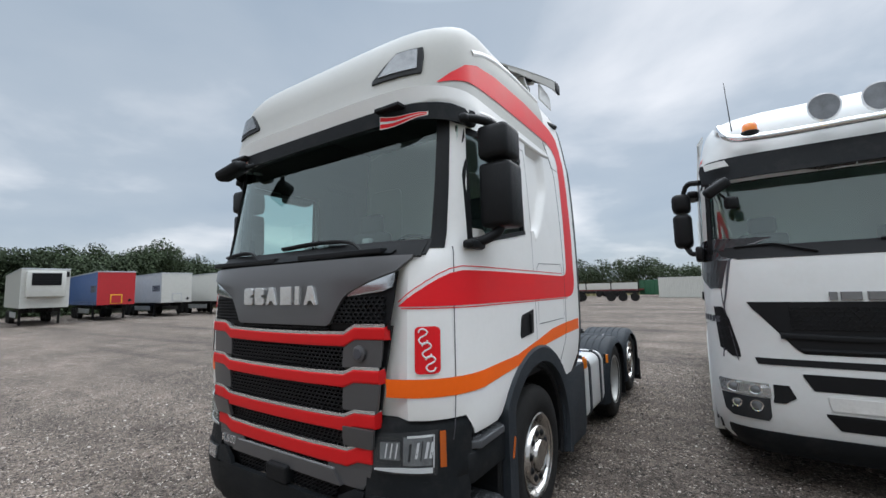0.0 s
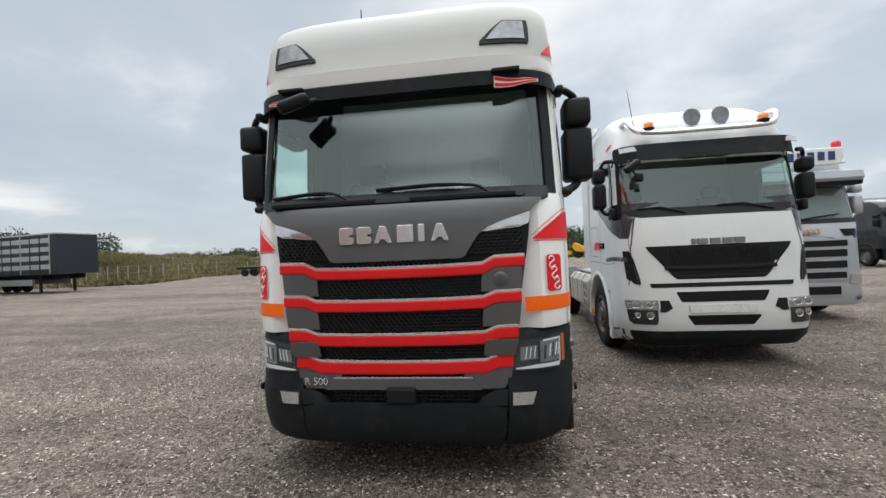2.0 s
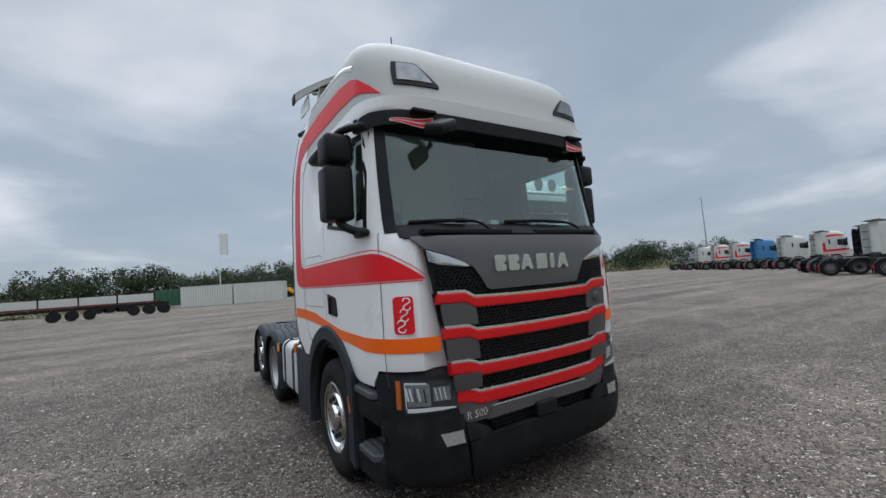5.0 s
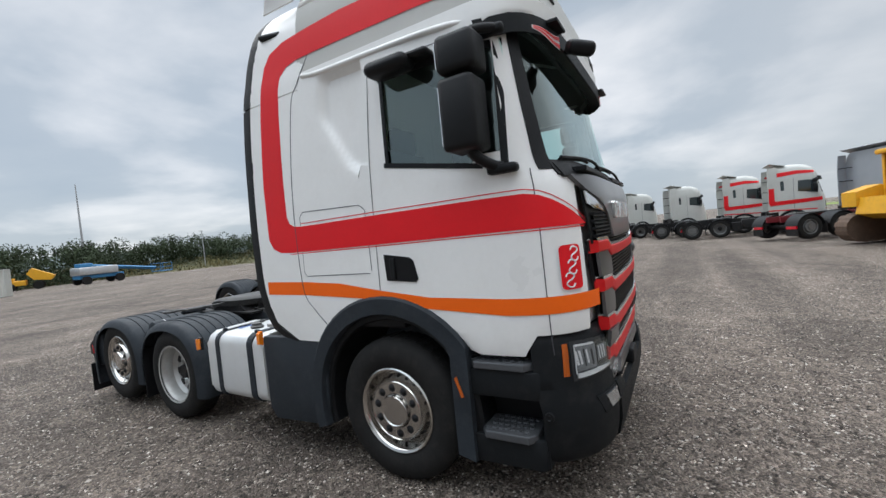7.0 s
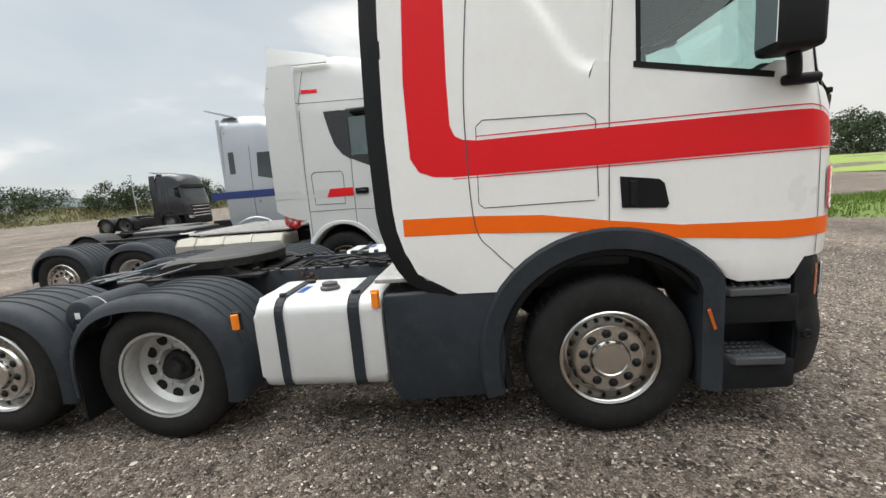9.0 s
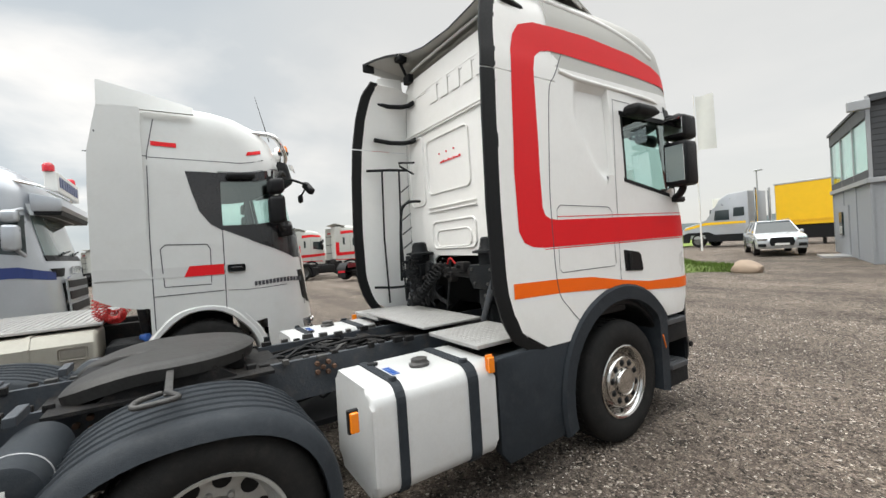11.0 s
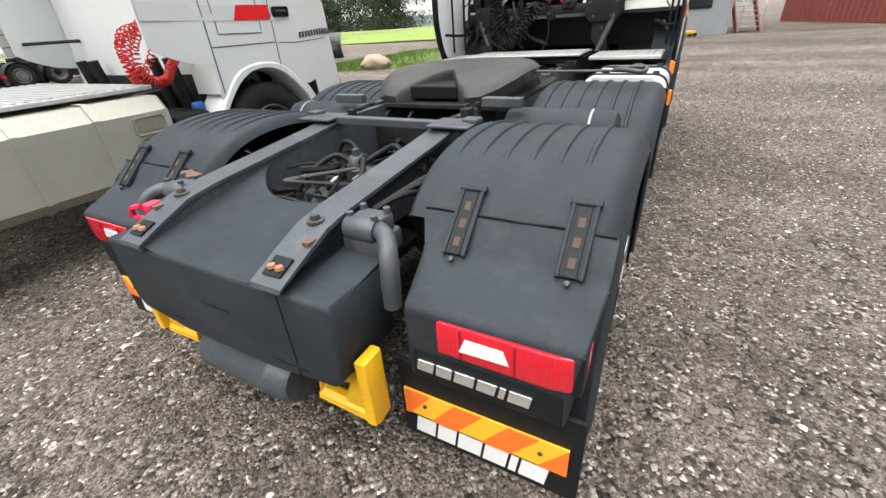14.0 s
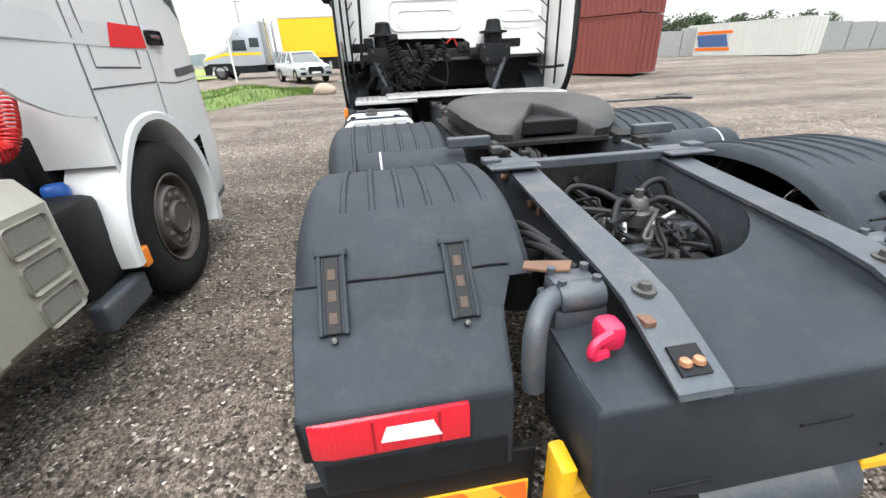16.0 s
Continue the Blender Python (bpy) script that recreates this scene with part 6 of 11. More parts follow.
def rear_end(T):
    # cross bar with flat feet on the rails
    bm = B()
    box(bm, -0.50, 0.50, 5.565, 5.615, 1.008, 1.050, 0.006)
    for s in (-1, 1):
        box(bm, s * 0.30, s * 0.52, 5.50, 5.68, 1.034, 1.046, 0.004)
        box(bm, s * 0.45, s * 0.53, 5.53, 5.60, 1.04, 1.065, 0.006)
    part("cross_member", bm, FRAMEGREY, T)
    for s in (-1, 1):
        bm = B()
        box(bm, min(s * 0.40, s * 0.62), max(s * 0.40, s * 0.62), 5.20, 5.25, 1.05, 1.10, 0.006)
        part("cross_bracket", bm, FRAMEGREY, T)
    # saddle-shaped cover between the rails, open towards the axle
    bm = B()

    def cover(u, v):
        y0 = 6.05 + 0.235 * math.sqrt(max(0.0, 1 - (u * 0.985) ** 2))
        y = y0 + (6.725 - y0) * v
        flat = 0.798 + 0.012 * (1 - v)
        rise = (0.055 + 0.075 * abs(u) ** 4) * (1 - v) ** 0.9
        return (0.305 * u, y, flat + rise + 0.02 * abs(u) ** 8 * v)
    grid(bm, cover, lin(-1, 1, 29), lin(0, 1, 13))
    thicken(bm, 0.014)
    part("rear_cover", bm, FENDER, T, "dark plastic rear chassis cover", smooth=50)
    for s in (-1, 1):
        bm = B()

        def shelf(u, v):
            return (s * (0.42 + 0.16 * u), 6.42 + 0.305 * v, 0.835 - 0.038 * v - 0.012 * u)
        grid(bm, shelf, lin(0, 1, 5), lin(0, 1, 6))
        thicken(bm, 0.012)
        part("side_shelf", bm, FENDER, T, smooth=50)
    bm = B()
    prism(bm, [(-0.575, 0.802), (0.575, 0.802), (0.588, 0.785), (0.572, 0.52), (0.53, 0.475), (0.25, 0.452), (-0.25, 0.452), (-0.53, 0.475), (-0.572, 0.52), (-0.588, 0.785)], "y", 6.44, 6.73, 0.016, 3)
    rear = part("rear_box", bm, FENDER, T, "dark plastic rear box", smooth=40)
    for z, a, b in ((0.64, -0.10, 0.05), (0.50, 0.25, 0.42), (0.50, -0.42, -0.25)):
        bm = B()
        box(bm, a, b, 6.728, 6.734, z, z + 0.012, 0.003)
        part("box_moulding", bm, BUMPER, rear)
    bm = B()
    box(bm, -0.382, -0.378, 6.727, 6.7325, 0.46, 0.79)
    part("box_seam", bm, MESHBLACK, rear)
    # silencer under the rear
    bm = B()
    lathe(bm, [(0.0, -0.27), (0.088, -0.27), (0.10, -0.25), (0.10, -0.18), (0.104, -0.175), (0.104, -0.16), (0.10, -0.155), (0.10, 0.21), (0.09, 0.235), (0.0, 0.235)], (0.0, 6.65, 0.325), "x", 32)
    part("silencer", bm, FRAMEGREY, T, "grey steel silencer", smooth=40)
    bm = B()
    box(bm, 0.455, 0.515, 6.53, 6.60, 0.835, 0.905, 0.018)
    tube(bm, curve_pts([(0.50, 6.60, 0.895), (0.545, 6.615, 0.885), (0.55, 6.615, 0.85), (0.505, 6.60, 0.84)], 4), 0.012, 6)
    part("red_plug", bm, PINK, T, "bright red plastic plug", smooth=40)
    bm = B()
    prism(bm, [(0.47, 6.33), (0.60, 6.30), (0.62, 6.34), (0.56, 6.37), (0.50, 6.38)], "z", 0.935, 0.945, 0.003)
    part("rusty_plate", bm, RUST, T)
    fifth_wheel(T)
    rng = random.Random(5)
    for s in (-1, 1):
        for y, z in ((3.66, 0.98), (3.665, 0.91), (3.74, 0.92), (3.74, 0.98), (3.70, 0.95), (3.62, 0.94), (4.98, 0.95), (4.98, 0.89), (5.04, 0.92), (5.36, 0.91), (5.40, 0.96), (5.74, 0.90), (5.84, 0.90)):
            bm = B()
            lathe(bm, [(0.0, 0.03), (0.014, 0.03), (0.018, 0.024), (0.018, 0.0)], (0, 0, 0), "x", 8)
            bmesh.ops.transform(bm, matrix=Matrix.Translation((s * 0.348, y, z)) @ Matrix.Diagonal((s, 1, 1, 1)), verts=bm.verts)
            part("frame_bolt", bm, RUST, T)
        for k in range(22):
            y = 3.0 + 2.6 * k / 22 + rng.uniform(-0.03, 0.03)
            w, h = rng.uniform(0.012, 0.03), rng.uniform(0.008, 0.03)
            x = s * rng.uniform(0.30, 0.40)
            bm = B()
            box(bm, x - w, x + w, y - 0.03, y + rng.uniform(0.01, 0.05), 1.02, 1.035 + h, 0.004)
            part("rail_fitting", bm, rng.choice((FRAMEDARK, GREASE, FRAMEDARK)), T)
    for k in range(14):
        y0, y1 = rng.uniform(2.75, 3.5), rng.uniform(3.7, 5.3)
        x0, x1 = rng.uniform(-0.28, 0.28), rng.uniform(-0.3, 0.3)
        bm = B()
        tube(bm, curve_pts([(x0, y0, 0.90), (x0 + 0.04, y0 + 0.25, 0.98 + rng.uniform(0, 0.06)), ((x0 + x1) / 2 + rng.uniform(-0.1, 0.1), (y0 + y1) / 2, 0.95), (x1, y1 - 0.2, 1.0), (x1, y1, 0.88)], 4), rng.choice((0.009, 0.012, 0.018)), 6)
        part("air_hose", bm, rng.choice((BLACK, MESHBLACK, FRAMEDARK)), T, smooth=60)
    # transverse air tanks between the rear fenders
    for s in (-1, 1):
        bm = B()
        lathe(bm, [(0.0, -0.29), (0.09, -0.29), (0.12, -0.275), (0.13, -0.24), (0.13, 0.24), (0.12, 0.275), (0.09, 0.29), (0.0, 0.29)], (s * 0.80, 5.14, 0.905), "x", 28)
        at = part("air_tank", bm, FENDER, T, "grey cylindrical air tank", smooth=40)
        bm = B()
        box(bm, s * 1.0885, s * 1.0925, 5.125, 5.165, 0.90, 0.945)
        part("tank_label", bm, WHITEPRINT, at)
        bm = B()
        lathe(bm, [(0.130, -0.005), (0.132, -0.005), (0.132, 0.005), (0.130, 0.005)], (s * 0.96, 5.14, 0.905), "x", 28, True)
        part("tank_band", bm, GREYPRINT, at)
        bm = B()
        lathe(bm, [(0.0, 0.0), (0.03, 0.0), (0.034, 0.02)], (s * 1.11, 5.14, 0.87), "x", 12)
        part("drain_cap", bm, BLACK, at)
    # axles, gearbox and cross members
    for y, z, r in ((1.414, 0.5, 0.07), (4.455, 0.5, 0.10), (5.754, 0.55, 0.07)):
        bm = B()
        rod(bm, (-1.0, y, z), (1.0, y, z), r, 12)
        if r > 0.09:
            lathe(bm, [(0.0, -0.25), (0.16, -0.2), (0.24, 0.0), (0.16, 0.2), (0.0, 0.25)], (0, y, 0.52), "x", 16)
        part("axle", bm, FRAMEDARK, T, smooth=40)
    bm = B()
    box(bm, -0.28, 0.28, 1.0, 3.0, 0.58, 0.96, 0.05)
    part("gearbox", bm, FRAMEDARK, T, smooth=40)
    bm = B()
    rod(bm, (0, 3.0, 0.78), (0, 4.4, 0.6), 0.06, 12)
    part("prop_shaft", bm, FRAMEDARK, T, smooth=40)
    for ya, yb, zt in ((3.1, 3.2, 1.0), (3.95, 4.05, 1.0), (5.2, 5.28, 0.95)):
        bm = B()
        box(bm, -0.31, 0.31, ya, yb, 0.76, zt, 0.01)
        part("frame_crossmember", bm, FRAMEDARK, T)
    rnd = random.Random(7)
    for k in range(90):
        bm = B()
        front = k < 44
        y = rnd.uniform(3.05, 4.0) if front else rnd.uniform(5.65, 6.15)
        x = rnd.uniform(-0.26, 0.26)
        top = 0.99 if front else 0.90
        pts = [(x, y, rnd.uniform(0.66, top - 0.05))]
        for j in range(3):
            p = pts[-1]
            pts.append((min(0.28, max(-0.28, p[0] + rnd.uniform(-0.2, 0.2))), min(6.22, p[1] + rnd.uniform(-0.22, 0.22)), min(top, max(0.62, p[2] + rnd.uniform(-0.08, 0.1)))))
        tube(bm, curve_pts(pts, 4), rnd.choice((0.006, 0.008, 0.011, 0.016, 0.022)), 6)
        part("chassis_hose", bm, rnd.choice((BLACK, BLACK, FRAMEDARK, MESHBLACK, GREASE)), T, smooth=50)
    for k in range(22):
        bm = B()
        front = k < 10
        y = rnd.uniform(3.05, 4.0) if front else rnd.uniform(5.66, 6.1)
        x = rnd.uniform(-0.24, 0.24)
        z = rnd.uniform(0.70, 0.88) if front else rnd.uniform(0.64, 0.78)
        a, b, c = rnd.uniform(0.03, 0.08), rnd.uniform(0.03, 0.08), rnd.uniform(0.03, 0.06)
        box(bm, x - a, x + a, y - b, y + b, z - c, z + c, 0.012)
        part("chassis_bracket", bm, rnd.choice((GREASE, FRAMEDARK, FRAMEGREY)), T, smooth=40)
    for k in range(34):
        bm = B()
        front = k < 14
        y = rnd.uniform(3.05, 3.9) if front else rnd.uniform(5.66, 6.15)
        x, z = rnd.uniform(-0.26, 0.26), rnd.uniform(0.72, 0.92) if front else rnd.uniform(0.72, 0.88)
        d = Vector((rnd.uniform(-1, 1), rnd.uniform(-1, 1), rnd.uniform(-0.4, 0.4))).normalized() * rnd.uniform(0.02, 0.05)
        rod(bm, Vector((x, y, z)) - d, Vector((x, y, z)) + d, rnd.uniform(0.007, 0.016), 8)
        part("hose_fitting", bm, rnd.choice((GREASE, TREAD, FRAMEGREY, FRAMEGREY)), T, smooth=50)
    # levelling valve in the middle, with its arms and hoses
    bm = B()
    lathe(bm, [(0.0, 0.05), (0.03, 0.05), (0.04, 0.04), (0.045, 0.0), (0.06, -0.01), (0.06, -0.06), (0.0, -0.06)], (-0.03, 5.88, 0.89), "z", 14)
    box(bm, -0.12, 0.06, 5.85, 5.91, 0.86, 0.885, 0.008)
    rod(bm, (-0.03, 5.88, 0.93), (-0.03, 5.88, 0.97), 0.018, 8)
    part("levelling_valve", bm, GREASE, T, smooth=40)
    for x1, y1, z1 in ((0.24, 5.72, 0.90), (0.22, 6.05, 0.80), (-0.25, 6.08, 0.82), (-0.26, 5.78, 0.92)):
        bm = B()
        tube(bm, curve_pts([(-0.03, 5.88, 0.88), ((x1 - 0.03) * 0.4, (y1 + 5.88) / 2 - 0.05, 0.94), (x1 * 0.8, y1, z1 + 0.04), (x1, y1 + 0.04, z1 - 0.1)], 5), 0.014, 7)
        part("air_hose", bm, BLACK, T, smooth=60)
    # air bellows beside the rails, and the tray that closes the frame from below
    for s in (-1, 1):
        bm = B()
        lathe(bm, [(0.0, 0.14), (0.09, 0.14), (0.115, 0.10), (0.10, 0.05), (0.12, 0.0), (0.10, -0.05), (0.115, -0.10), (0.0, -0.14)], (s * 0.50, 5.95, 0.70), "z", 18)
        part("air_bellows", bm, BLACK, T, smooth=60)
    bm = B()
    box(bm, -0.32, 0.32, 2.95, 6.4, 0.52, 0.56)
    part("under_tray", bm, MESHBLACK, T)


FAIRREAR = [(0.985, 2.33), (1.02, 2.46), (1.08, 2.54), (1.2, 2.62), (1.45, 2.69), (2.0, 2.70), (2.6, 2.68), (2.95, 2.655), (3.3, 2.61), (3.55, 2.545), (3.70, 2.48)]
FAIRFRONT = [(0.985, 1.95), (1.12, 1.97), (1.24, 2.09), (1.40, 2.195), (1.9, 2.22), (2.3, 2.205), (2.86, 2.14), (3.0, 2.06), (3.18, 1.95), (3.30, 1.87), (3.40, 1.77), (3.46, 1.66), (3.53, 1.52), (3.70, 1.45)]


def fairing_x(z):
    return SIDE.at(z - 0.057)[0] - 0.04 * max(0.0, z - 3.1)


def fairing_top(y):
    """Upper edge of the side fairing: it climbs towards the rear."""
    return 3.545 + 0.155 * min(1.0, max(0.0, (y - 1.5) / 0.75))


def wound(path, r, per_turn=10):
    """Points of a coiled line wound round a path."""
    out = []
    for i, p in enumerate(path[:-1]):
        d = (path[i + 1] - p).normalized()
        a = d.cross(Vector((0.3, 0.9, 0.1))).normalized()
        c = d.cross(a)
        for k in range(4):
            th = 2 * math.pi * (i * 4 + k) / per_turn
            out.append(p.lerp(path[i + 1], k / 4) + r * (math.cos(th) * a + math.sin(th) * c))
    return out


def cab_rear_gear(T):
    """Lower edge of the rear wall, the two air-suspension struts, their beam, and the lines that hang there."""
    for x0, x1 in ((-1.215, -0.23), (0.68, 1.215)):
        bm = B()
        box(bm, x0, x1, 2.03, 2.056, 1.45, 1.675, 0.008)
        part("rear_wall_foot", bm, WHITE, T)
    bm = B()
    prism(bm, [(-0.23, 1.675), (-0.23, 1.60), (-0.17, 1.645), (0.60, 1.66), (0.68, 1.60), (0.68, 1.675)], "y", 2.03, 2.054)
    part("opening_arch", bm, WHITE, T)
    for x0, x1 in ((-0.87, -0.62), (0.93, 1.12)):
        bm = B()
        box(bm, x0, x1, 2.05, 2.064, 1.535, 1.625, 0.012)
        part("rear_vent", bm, MESHBLACK, T)
    for x in (-0.49, 0.76):
        s = math.copysign(1, x)
        bm = B()
        lathe(bm, [(0.0, 0.245), (0.06, 0.245), (0.078, 0.23), (0.088, 0.16), (0.10, 0.135), (0.155, 0.125), (0.158, 0.108), (0.105, 0.10), (0.10, 0.03), (0.10, -0.02)], (x, 2.20, 1.575), "z", 24)
        strut = part("cab_suspension", bm, BUMPER, T, "black cab air-suspension strut", smooth=35)
        bm = B()
        prism(bm, [(x - 0.18, 1.575), (x + 0.18, 1.575), (x + 0.185, 1.44), (x + 0.13, 1.36), (x - 0.13, 1.36), (x - 0.185, 1.44)], "y", 2.12, 2.31, 0.018)
        part("strut_bracket", bm, BUMPER, strut, smooth=35)
        bm = B()
        q = -s
        prism(bm, [(x - 0.09, 1.38), (x + 0.10, 1.38), (x + 0.075 + q * 0.03, 1.22), (x + 0.05 - q * 0.04, 1.06), (x - q * 0.06, 1.0), (x - 0.06 - q * 0.04, 1.06), (x - 0.05 + q * 0.02, 1.22)], "y", 2.16, 2.27, 0.016)
        part("strut_leg", bm, BUMPER, strut, smooth=35)
        bm = B()
        rod(bm, (x + 0.15 * s, 2.28, 1.50), (x - 0.02 * s, 2.30, 1.08), 0.028, 10)
        part("damper", bm, FRAMEGREY, strut, smooth=40)
        for dx, dz in ((-0.13, 1.535), (0.13, 1.535), (-0.09, 1.41), (0.09, 1.41), (0.0, 1.30)):
            bm = B()
            lathe(bm, [(0.0, 0.014), (0.013, 0.012), (0.016, 0.0)], (x + dx, 2.31 if dz > 1.38 else 2.27, dz), "y", 8)
            part("bolt", bm, GREASE, strut)
    bm = B()
    box(bm, -0.33, 0.60, 2.16, 2.25, 1.45, 1.54, 0.016)
    beam = part("cab_crossbeam", bm, FRAMEDARK, T, smooth=40)
    for x0, x1, z0, z1 in ((-0.20, -0.06, 1.50, 1.60), (0.02, 0.10, 1.40, 1.50), (0.20, 0.34, 1.49, 1.585), (0.44, 0.54, 1.36, 1.47)):
        bm = B()
        box(bm, x0, x1, 2.19, 2.29, z0, z1, 0.02)
        rod(bm, ((x0 + x1) / 2, 2.27, (z0 + z1) / 2), ((x0 + x1) / 2, 2.33, (z0 + z1) / 2 + 0.02), 0.02, 8)
        part("valve", bm, FRAMEDARK, beam, smooth=40)
    # control valves and cable drum beside the strut
    for k, (x, y, z, a, b, c) in enumerate(((0.93, 2.22, 1.60, 0.05, 0.06, 0.07), (0.98, 2.25, 1.46, 0.06, 0.05, 0.05), (0.90, 2.26, 1.34, 0.04, 0.05, 0.06), (0.66, 2.30, 1.66, 0.05, 0.05, 0.04), (0.78, 2.30, 1.12, 0.07, 0.06, 0.06))):
        bm = B()
        box(bm, x - a, x + a, y - b, y + b, z - c, z + c, 0.014)
        lathe(bm, [(0.0, 0.03), (0.022, 0.028), (0.026, 0.0)], (x, y + b, z), "y", 10)
        part("control_valve", bm, BUMPER, T, smooth=40)
    bm = B()
    tube(bm, curve_pts([(1.02, 2.32, 1.38), (1.0, 2.32, 1.7), (0.975, 2.30, 2.15), (0.95, 2.26, 2.27), (0.92, 2.18, 2.31), (0.90, 2.07, 2.31)], 5), 0.016, 8)
    part("hose_hanger", bm, BLACK, T, "black bent pipe hose hanger", smooth=50)
    for pts, r in ((((0.66, 2.32, 1.70), (0.62, 2.36, 1.48), (0.45, 2.40, 1.30), (0.25, 2.37, 1.42), (0.07, 2.30, 1.62)), 0.042),
                   (((0.70, 2.34, 1.66), (0.66, 2.38, 1.40), (0.52, 2.42, 1.20), (0.34, 2.38, 1.36), (0.30, 2.28, 1.55)), 0.042),
                   (((0.40, 2.30, 1.60), (0.36, 2.33, 1.50), (0.34, 2.28, 1.44)), 0.03)):
        bm = B()
        tube(bm, wound(curve_pts(pts, 14), r, 9), 0.0075, 5)
        part("coiled_airline", bm, BLACK, T, "black coiled air line", smooth=60)
    rnd = random.Random(3)
    for k in range(14):
        bm = B()
        x = rnd.uniform(0.5, 0.95) if k < 8 else rnd.uniform(-0.3, 0.5)
        pts = [(x, 2.22, rnd.uniform(1.45, 1.65)), (x + rnd.uniform(-0.1, 0.1), 2.30, rnd.uniform(1.25, 1.45)), (x + rnd.uniform(-0.2, 0.2), 2.28, rnd.uniform(1.08, 1.25))]
        tube(bm, curve_pts(pts, 5), rnd.choice((0.010, 0.014, 0.02)), 6)
        part("cab_hose", bm, BLACK, T, smooth=50)
    bm = B()
    tube(bm, curve_pts([(0.08, 2.28, 1.58), (0.0, 2.30, 1.64), (-0.06, 2.26, 1.56)], 5), 0.008, 6)
    part("red_airline", bm, REDHOSE, T, "thin red air line", smooth=50)


def side_fairings(T, s):
    """Two-piece white side fairing with a broad rubber edge."""
    def sheet(z0, z1, name_label):
        bm = B()

        def f(u, v):
            z = z0 + (z1 - z0) * v
            ya = min(interp(FAIRFRONT, z)[0] + 0.004, 2.045)
            yb = interp(FAIRREAR, z)[0]
            y = ya + (yb - ya) * u
            zz = z
            if z1 > 3.2:
                zz = z0 + (min(fairing_top(y), 3.70) - z0) * v
            return (s * (fairing_x(zz) + 0.003 * min(1.0, u * 8) - 0.004 * u ** 4), y, zz)
        grid(bm, f, lin(0, 1, 10), lin(0, 1, 15))
        thicken(bm, 0.02)
        part("side_fairing", bm, WHITE, T, name_label, smooth=40)
    sheet(0.985, 2.948, "white lower side fairing")
    sheet(2.956, 3.70, "white upper side fairing")
    for z0, z1 in ((0.985, 2.945), (2.96, 3.71)):
        bm = B()

        def lip(u, v):
            z = z0 + (z1 - z0) * v
            yb = interp(FAIRREAR, z)[0] - 0.008
            far = 0.118 if z < 3.6 else 0.118 - 0.25 * (z - 3.6)
            low = max(0.0, 1.1 - z)
            return (s * (fairing_x(z) - 0.001 - 0.012 * u * u), yb + far * u, z - 0.25 * low * u)
        grid(bm, lip, lin(0, 1, 6), lin(0, 1, 24))
        if z0 < 2:
            grid(bm, lambda u, v: (s * (1.232 - 0.012 * v), 1.99 + 0.40 * u, 0.99 - 0.035 * v), lin(0, 1, 5), [0, 1])
        thicken(bm, 0.022)
        part("fairing_edge", bm, BLACK, T, "black rubber fairing edge", smooth=50)
    # inner gusset at the top and black straps to the rear wall
    bm = B()
    prism(bm, [(2.09, 3.68), (2.45, 3.69), (2.42, 3.80), (2.36, 3.83), (2.10, 3.84)], "x", s * 1.13, s * 1.145, 0.004)
    part("fairing_gusset", bm, WHITE, T)
    for z in (3.50, 3.06):
        bm = B()
        bar = [(s * 1.155, 2.50, z + 0.012), (s * 1.13, 2.30, z - 0.012), (s * 1.07, 2.16, z - 0.02), (s * 1.0, 2.075, z - 0.01)]
        for p, q in zip(bar, bar[1:]):
            rod(bm, p, q, 0.027, 8)
        box(bm, s * 0.90, s * 1.03, 2.066, 2.09, z - 0.035, z + 0.02, 0.006)
        part("fairing_stay", bm, BLACK, T, smooth=50)
    bm = B()
    tube(bm, [(s * 1.17, 2.62, 2.70), (s * 1.10, 2.35, 2.71), (s * 1.02, 2.16, 2.70)], 0.016, 6)
    tube(bm, [(s * 1.02, 2.07, 2.66), (s * 1.0, 2.26, 2.74), (s * 0.96, 2.30, 2.77), (s * 0.93, 2.10, 2.78)], 0.012, 6)
    part("fairing_bracket", bm, BLACK, T)
    for y, x, top in ((2.42, 1.175, 2.72), (2.22, 1.12, 2.70)):
        bm = B()
        tube(bm, [(s * x, y, 1.12), (s * x, y + 0.02, 1.9), (s * (x - 0.01), y, top)], 0.012, 6)
        part("fairing_member", bm, BLACK, T)
    for k in range(8):
        bm = B()
        rod(bm, (s * 1.12, 2.22, 1.25 + 0.17 * k), (s * 1.06, 2.12, 1.335 + 0.17 * k), 0.008, 6)
        part("fairing_brace", bm, FRAMEGREY, T)
    bm = B()
    tube(bm, curve_pts([(s * 1.19, 2.60, 1.32), (s * 1.10, 2.32, 1.30), (s * 0.98, 2.10, 1.34)], 4), 0.016, 6)
    part("fairing_bracket", bm, BLACK, T)
    # seam lines between cab and fairing
    def line(pts, wide=0.007):
        bm = B()
        fine = curve_pts([(0, y, z) for y, z in pts], 5)
        grid(bm, lambda k, o: (s * (fairing_x(fine[int(k)][2]) + 0.0045), fine[int(k)][1] + o, fine[int(k)][2]), range(len(fine)), [-wide / 2, wide / 2])
        thicken(bm, 0.004)
        part("panel_seam", bm, DARKPRINT, T)
    line([(y, z) for z, y in FAIRFRONT[1:-1]])


